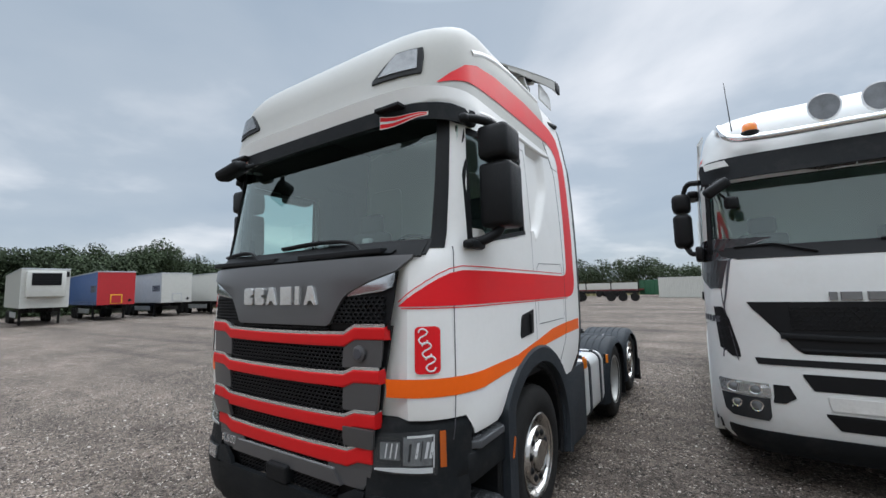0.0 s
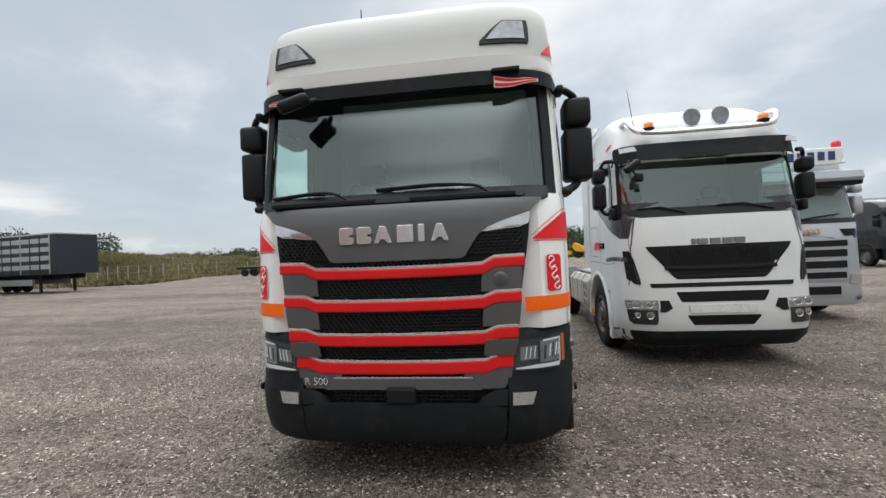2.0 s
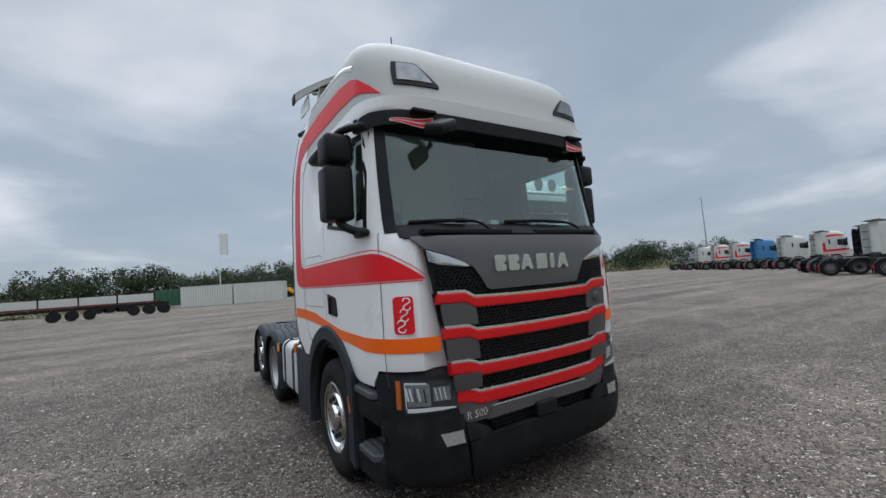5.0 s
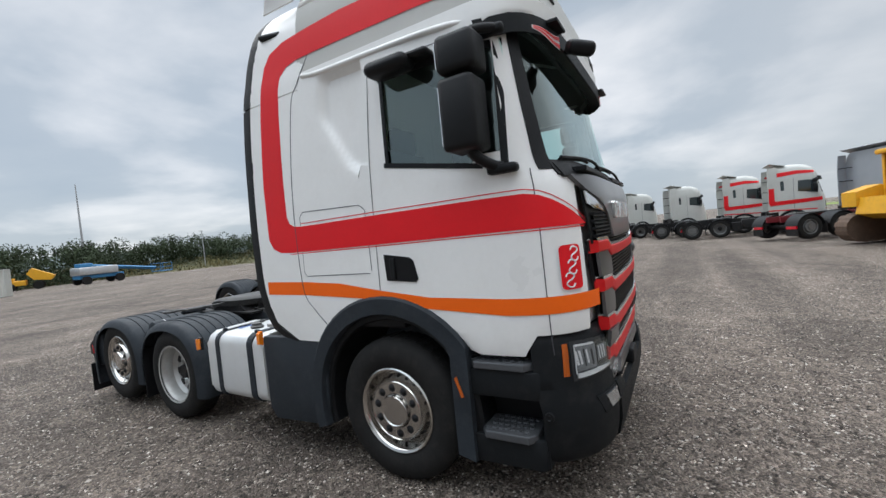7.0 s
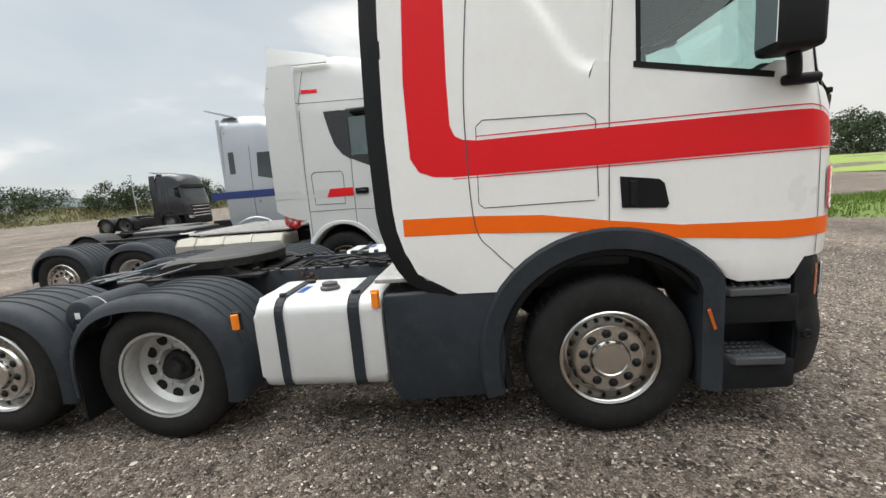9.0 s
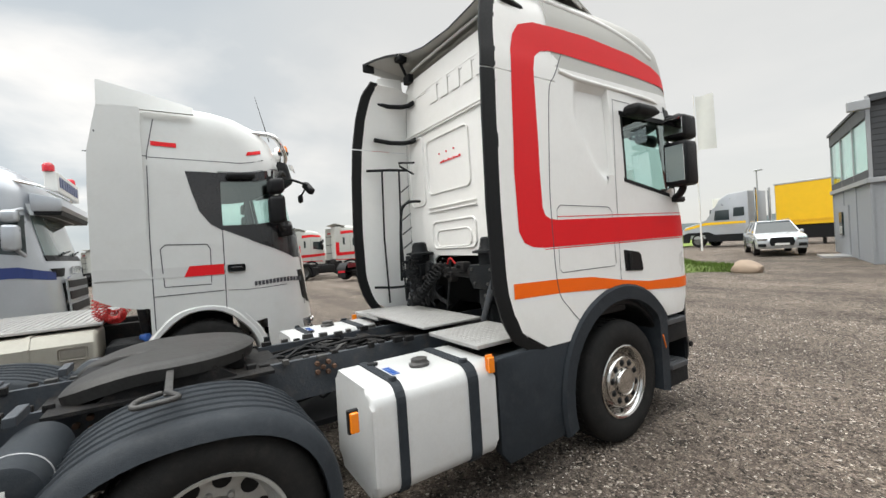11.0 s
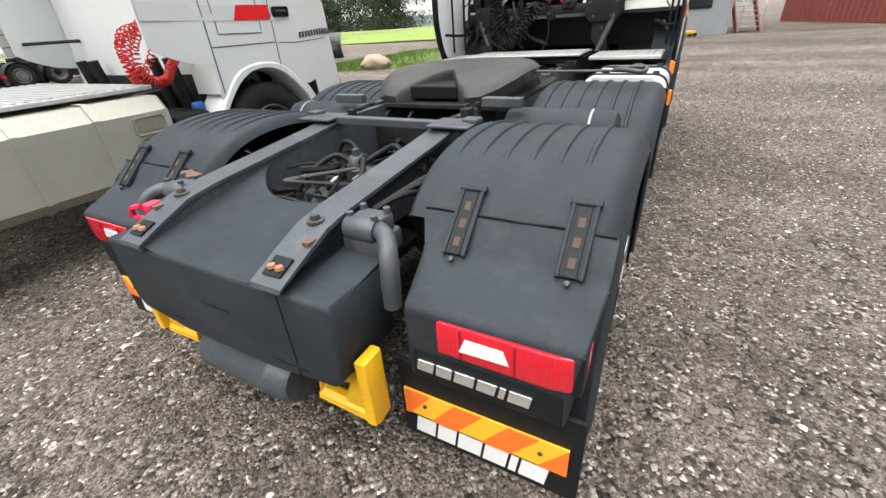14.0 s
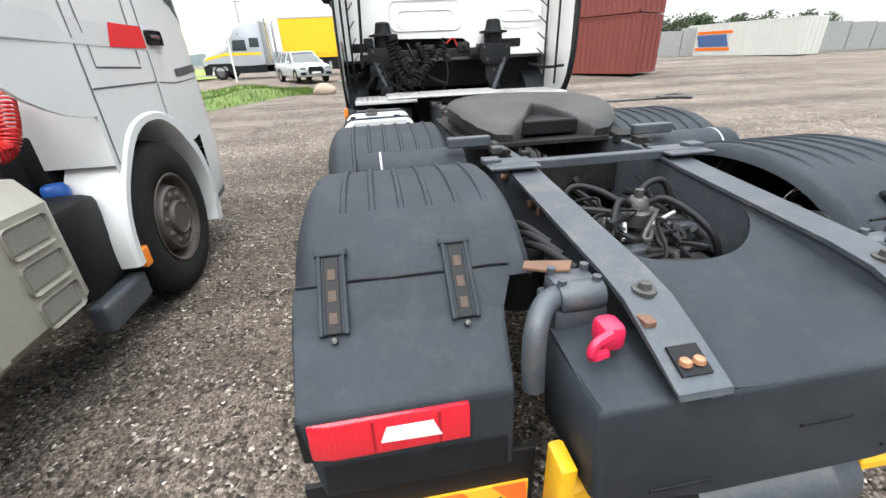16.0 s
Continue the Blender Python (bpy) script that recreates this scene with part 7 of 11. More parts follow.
def roof_deflector(T):
    """White air deflector, dimmed like the roof, that climbs to the rear, its outer ends running back as wings with
    black trailing edges.
    """
    back = [(0.0, 2.15, 3.925), (0.45, 2.17, 3.94), (0.75, 2.19, 4.00), (0.90, 2.24, 4.045), (1.0, 2.33, 4.05), (1.1, 2.43, 4.03), (1.21, 2.53, 3.995)]

    def trail(x):
        y, z = interp(back, abs(x))
        return y, z

    def defl(u, v):
        x = 1.21 * u
        y1, z1 = trail(x)
        y0 = 1.15 + 0.15 * abs(u) ** 3
        z0 = 3.79 - 0.06 * abs(u) ** 4
        y = y0 + (y1 - y0) * v
        hump = 0.05 * math.sin(math.pi * v) * (1 - 0.6 * abs(u) ** 2)
        side = (1.05 + 0.16 * min(1.0, v * 1.2)) / 1.21
        return (x * side, y, z0 + (z1 - z0) * v ** 1.1 + hump)
    us = [k / 26 for k in range(-26, 27)]
    bm = B()
    grid(bm, defl, us, lin(0, 1, 12))
    thicken(bm, 0.014)
    plate = part("roof_deflector", bm, ROOFDIMMED, T, "white roof air deflector in the dimmed roof tone", smooth=50)
    for s in (-1, 1):
        # turned-down outer flange
        bm = B()
        grid(bm, lambda v, k: tuple(Vector(defl(s, v)) - Vector((s * 0.004, 0, k * (0.03 + 0.075 * v)))), lin(0.15, 0.93, 10), [0, 1])
        thicken(bm, 0.012)
        part("deflector_flange", bm, ROOFDIMMED, plate, smooth=50)
        bm = B()
        pts = [Vector(defl(s * u, 1.0)) for u in lin(0.74, 1.0, 10)]
        rows = []
        for p in pts:
            rows.append([bm.verts.new(p + Vector(o)) for o in ((0, -0.012, 0.006), (0, 0.028, -0.012), (0, 0.03, -0.04), (0, -0.012, -0.02))])
        for a, b in zip(rows, rows[1:]):
            for k in range(4):
                bm.faces.new((a[k], a[(k + 1) % 4], b[(k + 1) % 4], b[k]))
        bm.faces.new(rows[0])
        bm.faces.new(rows[-1])
        box(bm, min(s * 1.19, s * 1.215), max(s * 1.19, s * 1.215), 2.42, 2.565, 3.885, 3.985, 0.008)
        part("deflector_edge", bm, BLACK, plate, "black rubber wing edge", smooth=40)
        # adjusting strut
        bm = B()
        rod(bm, (s * 0.98, 2.09, 3.80), (s * 0.94, 2.22, 4.0), 0.018)
        box(bm, s * 0.90, s * 1.04, 2.05, 2.12, 3.74, 3.84, 0.012)
        box(bm, s * 0.86, s * 0.98, 2.14, 2.26, 3.955, 4.02, 0.02)
        part("deflector_strut", bm, BLACK, plate)
    bm = B()
    tube(bm, [Vector(defl(u, 1.0)) + Vector((0, 0.003, -0.006)) for u in us if abs(u) < 0.75], 0.008, 6)
    part("trailing_bead", bm, FRAMEGREY, plate, smooth=50)
    # rear wall carried up to the roof edge, with a rolled rim
    bm = B()
    grid(bm, lambda x, v: (x, 2.058 - 0.25 * v * v, 3.56 + 0.335 * v - 0.06 * abs(x) ** 5), lin(-1.10, 1.10, 21), lin(0, 1, 5))
    thicken(bm, 0.02)
    part("roof_back", bm, WHITE, T, smooth=50)
    bm = B()
    tube(bm, [(x, 2.06, 3.882 - 0.04 * abs(x / 1.1) ** 5) for x in lin(-1.10, 1.10, 21)], 0.016, 8)
    part("roof_rim", bm, WHITE, T, smooth=50)


def back_of_cab(T):
    y = 2.0
    # mouldings pressed into the rear wall
    def moulding(x0, x1, z0, z1, w=0.012):
        bm = B()
        r = 0.07
        pts = []
        for cx, cz, a0 in ((x1 - r, z1 - r, 0), (x0 + r, z1 - r, 90), (x0 + r, z0 + r, 180), (x1 - r, z0 + r, 270)):
            for k in range(5):
                a = radians(a0 + 22.5 * k)
                pts.append((cx + r * math.cos(a), y, cz + r * math.sin(a)))
        tube(bm, pts + pts[:1], w, 6)
        part("rear_moulding", bm, WHITE, T, smooth=60)
    moulding(-0.10, 0.70, 2.30, 2.91)
    moulding(-0.14, 0.66, 1.68, 1.98)
    moulding(-0.06, 0.58, 1.70, 1.88, 0.008)
    moulding(-1.02, -0.64, 1.68, 1.86, 0.008)
    moulding(0.78, 1.12, 2.2, 3.0)
    moulding(-1.12, -0.62, 1.75, 2.98)
    for z in (3.03, 3.06, 2.10, 2.145):
        bm = B()
        box(bm, -1.2 if z > 3 else -0.18, 1.2 if z > 3 else 0.72, y - 0.002, y + 0.018, z - 0.008, z + 0.008, 0.005)
        part("rear_moulding", bm, WHITE, T)
    for k in range(6):
        bm = B()
        x = 0.55 - 0.21 * k
        box(bm, x - 0.15, x, y - 0.002, y + 0.008, 3.30, 3.48, 0.006)
        part("embossed_shape", bm, WHITE, T)
    for k in range(8):
        bm = B()
        x = 0.43 - 0.050 * k
        box(bm, x - 0.034, x, y - 0.002, y + 0.003, 2.612, 2.628 + 0.008 * (k % 2))
        part("web_print", bm, RED, T)
    for x in (0.44, 0.30, 0.16):
        bm = B()
        lathe(bm, [(0.0, 0.004), (0.012, 0.003), (0.013, -0.002)], (x, y, 2.72), "y", 5)
        part("star_print", bm, RED, T)
    # near-black block fills the open cavity under the cab; its shade is in the colour
    bm = B()
    box(bm, -1.19, 1.19, 1.25, 1.72, 1.05, 1.60, 0.02)
    part("cab_underside", bm, MESHBLACK, T)
    # central walkway plate
    bm = B()
    box(bm, -0.42, 0.80, 2.22, 2.86, 1.035, 1.055, 0.006)
    for i in range(20):
        for j in range(10):
            bmesh.ops.create_cone(bm, cap_ends=True, segments=6, radius1=0.017, radius2=0.011, depth=0.003, matrix=Matrix.Translation((-0.38 + 0.06 * i, 2.26 + 0.06 * j, 1.057)))
    part("checker_plate", bm, TREAD, T, "dimpled aluminium walkway plate")
    bm = B()
    rod(bm, (-0.55, 1.1, 3.66), (-0.55, 1.12, 4.06), 0.009, 6, 0.005)
    part("aerial", bm, BLACK, T, "thin roof aerial")
    # crease along the roof sides
    for s in (-1, 1):
        bm = B()
        tube(bm, curve_pts([(s * CAB.side_x(yy, zz) * 0.985, yy, zz) for yy, zz in ((0.62, 3.36), (0.9, 3.47), (1.3, 3.545), (1.7, 3.56), (1.98, 3.56))], 4), 0.03, 8)
        part("roof_crease", bm, WHITE, T, smooth=60)


build_main_truck()


# ---- the second tractor unit: white with dark side windows ----
CREAMTANK = mat("cream_tank_paint", (0.38, 0.36, 0.31), 0.4, metal=0.3, vary=0.1, scale=3, dirt=(0.3, 0.27, 0.22), dirt_amount=0.4)
BADGEGREY = mat("badge_metal", (0.22, 0.22, 0.23), 0.3, metal=0.5, vary=0.15)
GREYFILM = mat("grey_film", (0.56, 0.56, 0.55), 0.4, vary=0.05)
SIDEBLACK = mat("black_side_panel", (0.018, 0.018, 0.02), 0.25, vary=0.15, coat=0.3)
IV = Shell([
    (0.26, 1.10, 0.10, 0.40), (0.34, 1.19, 0.04, 0.45), (0.55, 1.225, 0.0, 0.45), (0.95, 1.23, 0.02, 0.45), (1.10, 1.23, 0.04, 0.45), (1.55, 1.23, 0.07, 0.45), (1.88, 1.225, 0.13, 0.42),
    (1.98, 1.222, 0.17, 0.38), (2.35, 1.21, 0.25, 0.32), (2.68, 1.20, 0.32, 0.28), (2.88, 1.19, 0.33, 0.30), (3.0, 1.17, 0.36, 0.36), (3.15, 1.145, 0.42, 0.40), (3.30, 1.12, 0.51, 0.42),
    (3.42, 1.085, 0.62, 0.42), (3.52, 1.03, 0.77, 0.40), (3.58, 0.95, 0.97, 0.35), (3.61, 0.84, 1.2, 0.3),
], 1.9)
IVSIDE = Shell(IV.rows, 3.0)
IV_US = [-1, -0.985, -0.96, -0.93, -0.88, -0.8, -0.7, -0.55, -0.4, -0.2, 0, 0.2, 0.4, 0.55, 0.7, 0.8, 0.88, 0.93, 0.96, 0.985, 1]
IV_YS = [0.62, 0.75, 0.85, 0.95, 1.05, 1.13, 1.22, 1.32, 1.45, 1.58, 1.7, 1.8, 1.9]
IV_ZS = [0.26, 0.34, 0.45, 0.55, 0.75, 0.95, 1.10, 1.25, 1.4, 1.55, 1.72, 1.88, 1.98, 2.12, 2.35, 2.5, 2.68, 2.78, 2.88, 3.0, 3.08, 3.15, 3.23, 3.30, 3.36, 3.42, 3.47, 3.52, 3.55, 3.58, 3.61]


def iv_adjust(c, p, z):
    if c[0] == "y":
        d2 = 0.66 ** 2 - (p.y - 1.38) ** 2
        if d2 > 0:
            p.z = max(p.z, 0.52 + math.sqrt(d2))
        elif p.y > 1.4:
            p.z = max(p.z, 0.95)
    return p


def iv_skip(a, b, z0, z1):
    if a[0] == "u" and b[0] == "u" and 1.97 < z0 and z1 < 2.69 and max(abs(a[2]), abs(b[2])) <= 0.931:
        return True
    if 2.11 < z0 and z1 < 2.69:
        def inside(c):
            return (c[0] == "u" and abs(c[2]) >= 0.984) or (c[0] == "y" and c[2] <= 1.131)
        return inside(a) and inside(b) and not (a[0] == "u" and b[0] == "u" and a[2] * b[2] < 0)
    if a[0] == "y" and b[0] == "y" and z1 < 0.96 and min(a[2], b[2]) > 0.7:
        return True
    return False


def build_second_truck():
    T = thing("tractor_unit", "white tractor unit with roof light bar and black side windows", "truck", pose(3.60, 2.93, 0))
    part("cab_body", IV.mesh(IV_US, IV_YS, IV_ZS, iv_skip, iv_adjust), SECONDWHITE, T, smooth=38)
    bm = B()
    zs = [1.0, 1.5, 2.0, 2.5, 3.0, 3.2, 3.4, 3.52, 3.6]
    grid(bm, lambda u, z: (u * IV.at(z)[0], 1.895, z), lin(-1, 1, 7), zs)
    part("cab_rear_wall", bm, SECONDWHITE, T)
    part("cab_lining", Shell(IV.rows, 1.86, grow=-0.05).mesh(IV_US, IV_YS, [z for z in IV_ZS if 1.3 < z < 3.4], iv_skip, iv_adjust), INTERIOR, T)
    bm = B()
    box(bm, -1.14, 1.14, 0.5, 1.85, 1.36, 1.42)
    part("cab_floor", bm, INTERIOR, T)
    bm = B()
    prism(bm, [(0.26, 1.45), (0.28, 1.93), (0.5, 1.97), (0.7, 1.92), (0.74, 1.45)], "x", -1.12, 1.12, 0.02)
    part("dashboard", bm, INTERIOR, T)
    for sx in (-0.6, 0.6):
        bm = B()
        box(bm, sx - 0.24, sx + 0.24, 0.98, 1.45, 1.6, 1.8, 0.05)
        box(bm, sx - 0.24, sx + 0.24, 1.38, 1.52, 1.75, 2.3, 0.05)
        box(bm, sx - 0.14, sx + 0.14, 1.4, 1.5, 2.3, 2.5, 0.04)
        part("seat", bm, SEATGREY, T, smooth=50)
    bm = B()
    grid(bm, lambda u, z: (u * IV.at(z)[0], IV.front_y(u * IV.at(z)[0], z) + 0.012, z), [v for v in IV_US if abs(v) <= 0.931], lin(1.97, 2.69, 7))
    g = part("windscreen", bm, GLASS, T, smooth=60)
    g.visible_shadow = False
    part("windscreen_base", front_sheet(IV, [(1.885, -0.93, 0.93), (1.93, -1.06, 1.06), (2.02, -1.10, 1.10)], 0.006, 20, 0.01), BLACK, T, smooth=50)
    for s in (-1, 1):
        bm = B()
        grid(bm, lambda y, z: (s * (IVSIDE.side_x(y, z) - 0.012), y, z), lin(0.40, 1.14, 6), [2.10, 2.4, 2.70])
        g = part("side_window", bm, GLASS, T)
        g.visible_shadow = False
        bm = B()
        grid(bm, lambda u, z: (s * u * (IV.at(z)[0] + 0.003), IV.front_y(u * IV.at(z)[0], z) - 0.004, z), [0.92, 0.935, 0.95], lin(1.95, 2.72, 6))
        thicken(bm, 0.012)
        part("windscreen_pillar", bm, BLACK, T)
        # black side band behind and under the door glass
        def sheet(pairs, off=0.004):
            return side_sheet(IVSIDE, pairs, s, off, 4)
        part("side_band", sheet([((0.20, 2.1), (0.20, 1.66)), ((0.30, 2.12), (0.30, 1.66)), ((0.55, 2.12), (0.55, 1.80)), ((0.85, 2.12), (0.85, 1.97)), ((1.14, 2.12), (1.14, 2.08))]), SIDEBLACK, T, "black side window band")
        part("side_band", sheet([((1.12, 2.78), (1.12, 2.06)), ((1.25, 2.79), (1.25, 2.14)), ((1.36, 2.79), (1.36, 2.30)), ((1.43, 2.79), (1.43, 2.55)), ((1.48, 2.79), (1.48, 2.785))]), SIDEBLACK, T)
        part("side_band", sheet([((0.26, 2.79), (0.30, 2.69)), ((0.7, 2.79), (0.7, 2.68)), ((1.14, 2.79), (1.14, 2.68))]), SIDEBLACK, T)
        part("side_band", sheet([((0.52, 2.72), (0.52, 2.08)), ((0.56, 2.72), (0.56, 2.08))], 0.006), SIDEBLACK, T)
        part("window_blind_pod", side_pod(s), BLACK, T)
        # stripes and prints
        part("grey_stripe", sheet([((1.12, 1.70), (1.12, 1.55)), ((1.85, 1.72), (1.85, 1.57)), ((2.38, 1.74), (2.38, 1.59))], 0.003), GREYFILM, T, "faded grey stripe")
        part("red_flash", sheet([((1.14, 1.72), (1.14, 1.56)), ((1.50, 1.72), (1.56, 1.56))], 0.006), RED, T, "red flash")
        part("red_mark", sheet([((0.62, 3.07), (0.62, 3.03)), ((0.78, 3.08), (0.80, 3.04))], 0.006), RED, T)
        part("red_mark", sheet([((1.55, 3.14), (1.55, 3.09)), ((1.80, 3.15), (1.80, 3.10))], 0.006), RED, T)
        for k in range(14):
            part("sign_print", sheet([((0.20 + 0.044 * k, 1.375 + 0.004 * k), (0.20 + 0.044 * k, 1.32 + 0.004 * k)), ((0.235 + 0.044 * k, 1.375 + 0.004 * k), (0.235 + 0.044 * k, 1.32 + 0.004 * k))], 0.004), DARKPRINT, T)
        part("thin_line", sheet([((0.22, 1.29), (0.22, 1.282)), ((1.1, 1.36), (1.1, 1.352))], 0.004), DARKPRINT, T)
        for pts in (((1.135, 1.1), (1.13, 1.7), (1.125, 2.06)), ((1.135, 2.80), (0.5, 2.80), (0.30, 2.79)), ((0.17, 1.0), (0.175, 1.6), (0.2, 1.95)), ((1.86, 1.0), (1.86, 2.0), (1.84, 3.0), (1.76, 3.4)),
                    ((0.35, 2.93), (1.0, 2.95), (1.84, 2.97)), ((1.84, 2.98), (2.4, 3.0)), ((1.28, 1.45), (1.75, 1.46), (1.77, 1.9), (1.72, 1.94), (1.3, 1.93), (1.27, 1.88), (1.28, 1.47)), ((1.15, 1.36), (1.85, 1.36))):
            part("panel_seam", side_line(IVSIDE, pts, s, 0.010), DARKPRINT, T)
        bm = B()
        box(bm, s * 1.232, s * 1.24, 0.90, 1.10, 1.585, 1.70, 0.02)
        part("handle_recess", bm, BLACK, T)
        bm = B()
        box(bm, s * 1.238, s * 1.255, 0.93, 1.07, 1.63, 1.665, 0.01)
        part("door_handle", bm, SIDEBLACK, T)
        # mirrors
        bm = B()
        box(bm, 1.28, 1.46, 0.40, 0.60, 2.46, 2.66, 0.055, 3)
        box(bm, 1.28, 1.46, 0.40, 0.60, 2.08, 2.44, 0.055, 3)
        tube(bm, curve_pts([(1.18, 0.34, 2.72), (1.30, 0.42, 2.73), (1.36, 0.5, 2.62)], 4), 0.025, 7)
        tube(bm, curve_pts([(1.20, 0.36, 2.0), (1.30, 0.44, 2.0), (1.36, 0.5, 2.1)], 4), 0.028, 7)
        box(bm, 1.20, 1.27, 0.30, 0.46, 1.90, 2.06, 0.02)
        part("mirror", bm if s > 0 else mirror_x(bm), BLACK, T, "black side mirrors", smooth=50)
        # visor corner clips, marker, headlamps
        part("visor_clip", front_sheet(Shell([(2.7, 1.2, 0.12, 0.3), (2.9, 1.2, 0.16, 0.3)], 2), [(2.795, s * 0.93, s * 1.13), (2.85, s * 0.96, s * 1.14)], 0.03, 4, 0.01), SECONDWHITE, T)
        part("headlamp", front_sheet(IV, [(0.50, s * 0.82, s * 1.08), (0.53, s * 0.80, s * 1.13), (0.66, s * 0.80, s * 1.15), (0.675, s * 0.80, s * 1.15)], 0.006, 8, 0.01), LAMPDARK, T, smooth=50)
        part("headlamp", front_sheet(IV, [(0.685, s * 0.80, s * 1.14), (0.70, s * 0.79, s * 1.155), (0.80, s * 0.79, s * 1.165), (0.825, s * 0.80, s * 1.16)], 0.006, 8, 0.01), LAMPLENS, T, "clear headlamp", smooth=50)
        for (x, z, r) in ((0.90, 0.755, 0.045), (1.055, 0.755, 0.05), (0.90, 0.60, 0.045), (1.04, 0.60, 0.035)):
            bm = B()
            p = Vector((s * x, IV.front_y(x, z) - 0.010, z))
            lathe(bm, [(r + 0.006, -0.004), (r + 0.004, -0.012), (r - 0.006, -0.010)], p, "y", 18, caps=(False, False))
            part("lamp_ring", bm, CHROME, T, smooth=50)
            bm = B()
            lathe(bm, [(0.0, -0.012), (r * 0.6, -0.010), (r - 0.006, -0.004)], p, "y", 18)
            part("lamp_lens", bm, ROOFLAMP, T, smooth=50)
        part("headlamp_edge", front_sheet(IV, [(0.64, s * 0.70, s * 0.78), (0.70, s * 0.62, s * 0.77), (0.82, s * 0.66, s * 0.77)], 0.005, 4, 0.01), BLACK, T)
        # side intake beside the grille
        part("side_intake", front_sheet(IV, [(1.02, s * 0.98, s * 1.04), (1.10, s * 0.985, s * 1.13), (1.35, s * 1.045, s * 1.15), (1.46, s * 1.09, s * 1.155)], 0.006, 5, 0.01), MESHBLACK, T)
        for k in range(4):
            z = 1.10 + 0.08 * k
            part("intake_slat", front_band(IV, [(s * (1.0 + 0.018 * k), z, z + 0.02), (s * 1.12, z, z + 0.02)], 0.012, 0.01), BLACK, T)
        part("bonnet_seam", front_sheet(IV, [(0.98, s * 0.995, s * 1.003), (1.5, s * 1.075, s * 1.083), (1.93, s * 1.09, s * 1.098)], 0.003, 2), DARKPRINT, T)
        bm = arc_band(1.38, 0.52, 0.60, 0.60, 0.67, 0.67, 0.95, 1.245, -5, 190, 24)
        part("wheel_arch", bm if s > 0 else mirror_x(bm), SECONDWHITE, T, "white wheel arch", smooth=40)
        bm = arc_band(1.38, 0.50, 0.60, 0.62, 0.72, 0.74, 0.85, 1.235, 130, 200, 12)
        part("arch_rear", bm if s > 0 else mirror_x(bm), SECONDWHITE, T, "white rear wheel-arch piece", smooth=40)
        wheel(T, s * 1.21, 1.38, 0.52, 0.522, "worn", s, 0.30)
        wheel(T, s * 1.21, 5.0, 0.51, 0.513, "dish", s, 0.30)
        wheel(T, s * 1.21, 6.35, 0.51, 0.513, "front", s, 0.30)
        # rear fairing
        bm = B()
        rl = [(1.12, 2.32), (1.4, 2.39), (2.5, 2.38), (3.0, 2.36), (3.4, 2.28), (3.72, 2.20)]

        def ff(u, z):
            yb = interp(rl, z)[0]
            ztop = z
            x = 1.232 if z < 2.9 else 1.232 - 0.09 * (z - 2.9)
            return (s * (x - 0.01 * u), 1.88 + (yb - 1.88) * u, ztop)
        grid(bm, lambda u, z: (lambda p: (p[0], p[1], p[2] + (0.10 + 0.13 * u * u) * (z < 1.2)))(ff(u, z)), lin(0, 1, 5), [1.12, 1.4, 2.0, 2.6, 3.0, 3.3, 3.49])
        # upper tip rises to the rear
        grid(bm, lambda u, v: (s * (1.175 - 0.06 * v), 1.35 + (2.26 - 1.35) * u, 3.47 + (0.09 + 0.21 * u) * v), lin(0, 1, 5), lin(0, 1, 4))
        thicken(bm, 0.02)
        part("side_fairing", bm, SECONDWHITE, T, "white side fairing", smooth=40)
        for z in (1.5, 2.1, 2.7, 3.2):
            bm = B()
            rod(bm, (s * 1.19, 2.3, z), (s * 0.9, 1.9, z), 0.016)
            part("fairing_stay", bm, BLACK, T)
        # chassis: rail, fenders, tank, step plate
        bm = B()
        box(bm, s * 0.34, s * 0.42, 1.0, 7.0, 0.76, 1.03, 0.01)
        part("frame_rail", bm, FRAMEDARK, T)
        for cy in (5.0, 6.35):
            bm = fender_sheet(cy, 0.47, 0.62, 0.60, 5, 175, 0.62, 1.24, 20)
            part("fender", bm if s > 0 else mirror_x(bm), FENDER, T, smooth=40)
        bm = B()
        prism(bm, [(s * 0.58, 0.50), (s * 0.64, 0.44), (s * 1.12, 0.44), (s * 1.20, 0.52), (s * 1.20, 0.98), (s * 1.12, 1.06), (s * 0.62, 1.06)], "y", 2.38, 4.25, 0.05, 3)
        tank = part("fuel_tank", bm, CREAMTANK, T, "cream-grey fuel tank", smooth=35)
        for y in (2.93, 3.41, 3.9):
            bm = B()
            ring = [(0.57, 0.49), (0.635, 0.43), (1.125, 0.43), (1.21, 0.515), (1.21, 0.985), (1.125, 1.07), (0.61, 1.07)]
            for k in range(6):
                a, b = ring[k], ring[k + 1]
                prism(bm, [(s * a[0], a[1]), (s * b[0], b[1]), (s * (b[0] - 0.012), b[1] - 0.004), (s * (a[0] - 0.012), a[1] - 0.004)], "y", y - 0.02, y + 0.02)
            part("tank_strap", bm, CREAMTANK, tank)
        # thin plates, not recesses; the pockets' shade is put into their darker colour
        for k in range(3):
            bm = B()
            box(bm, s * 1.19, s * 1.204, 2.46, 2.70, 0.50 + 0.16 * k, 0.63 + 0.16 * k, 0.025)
            part("tank_pocket", bm, mat("shaded_pocket", (0.22, 0.20, 0.17), 0.6, vary=0.2), tank, "step pocket on the tank side, its shade in the colour")
        bm = B()
        lathe(bm, [(0.05, 0.0), (0.055, 0.03), (0.03, 0.045), (0.0, 0.045)], (s * 0.95, 4.0, 1.06), "z", 14)
        part("filler_cap", bm, BLACK, tank)
        bm = B()
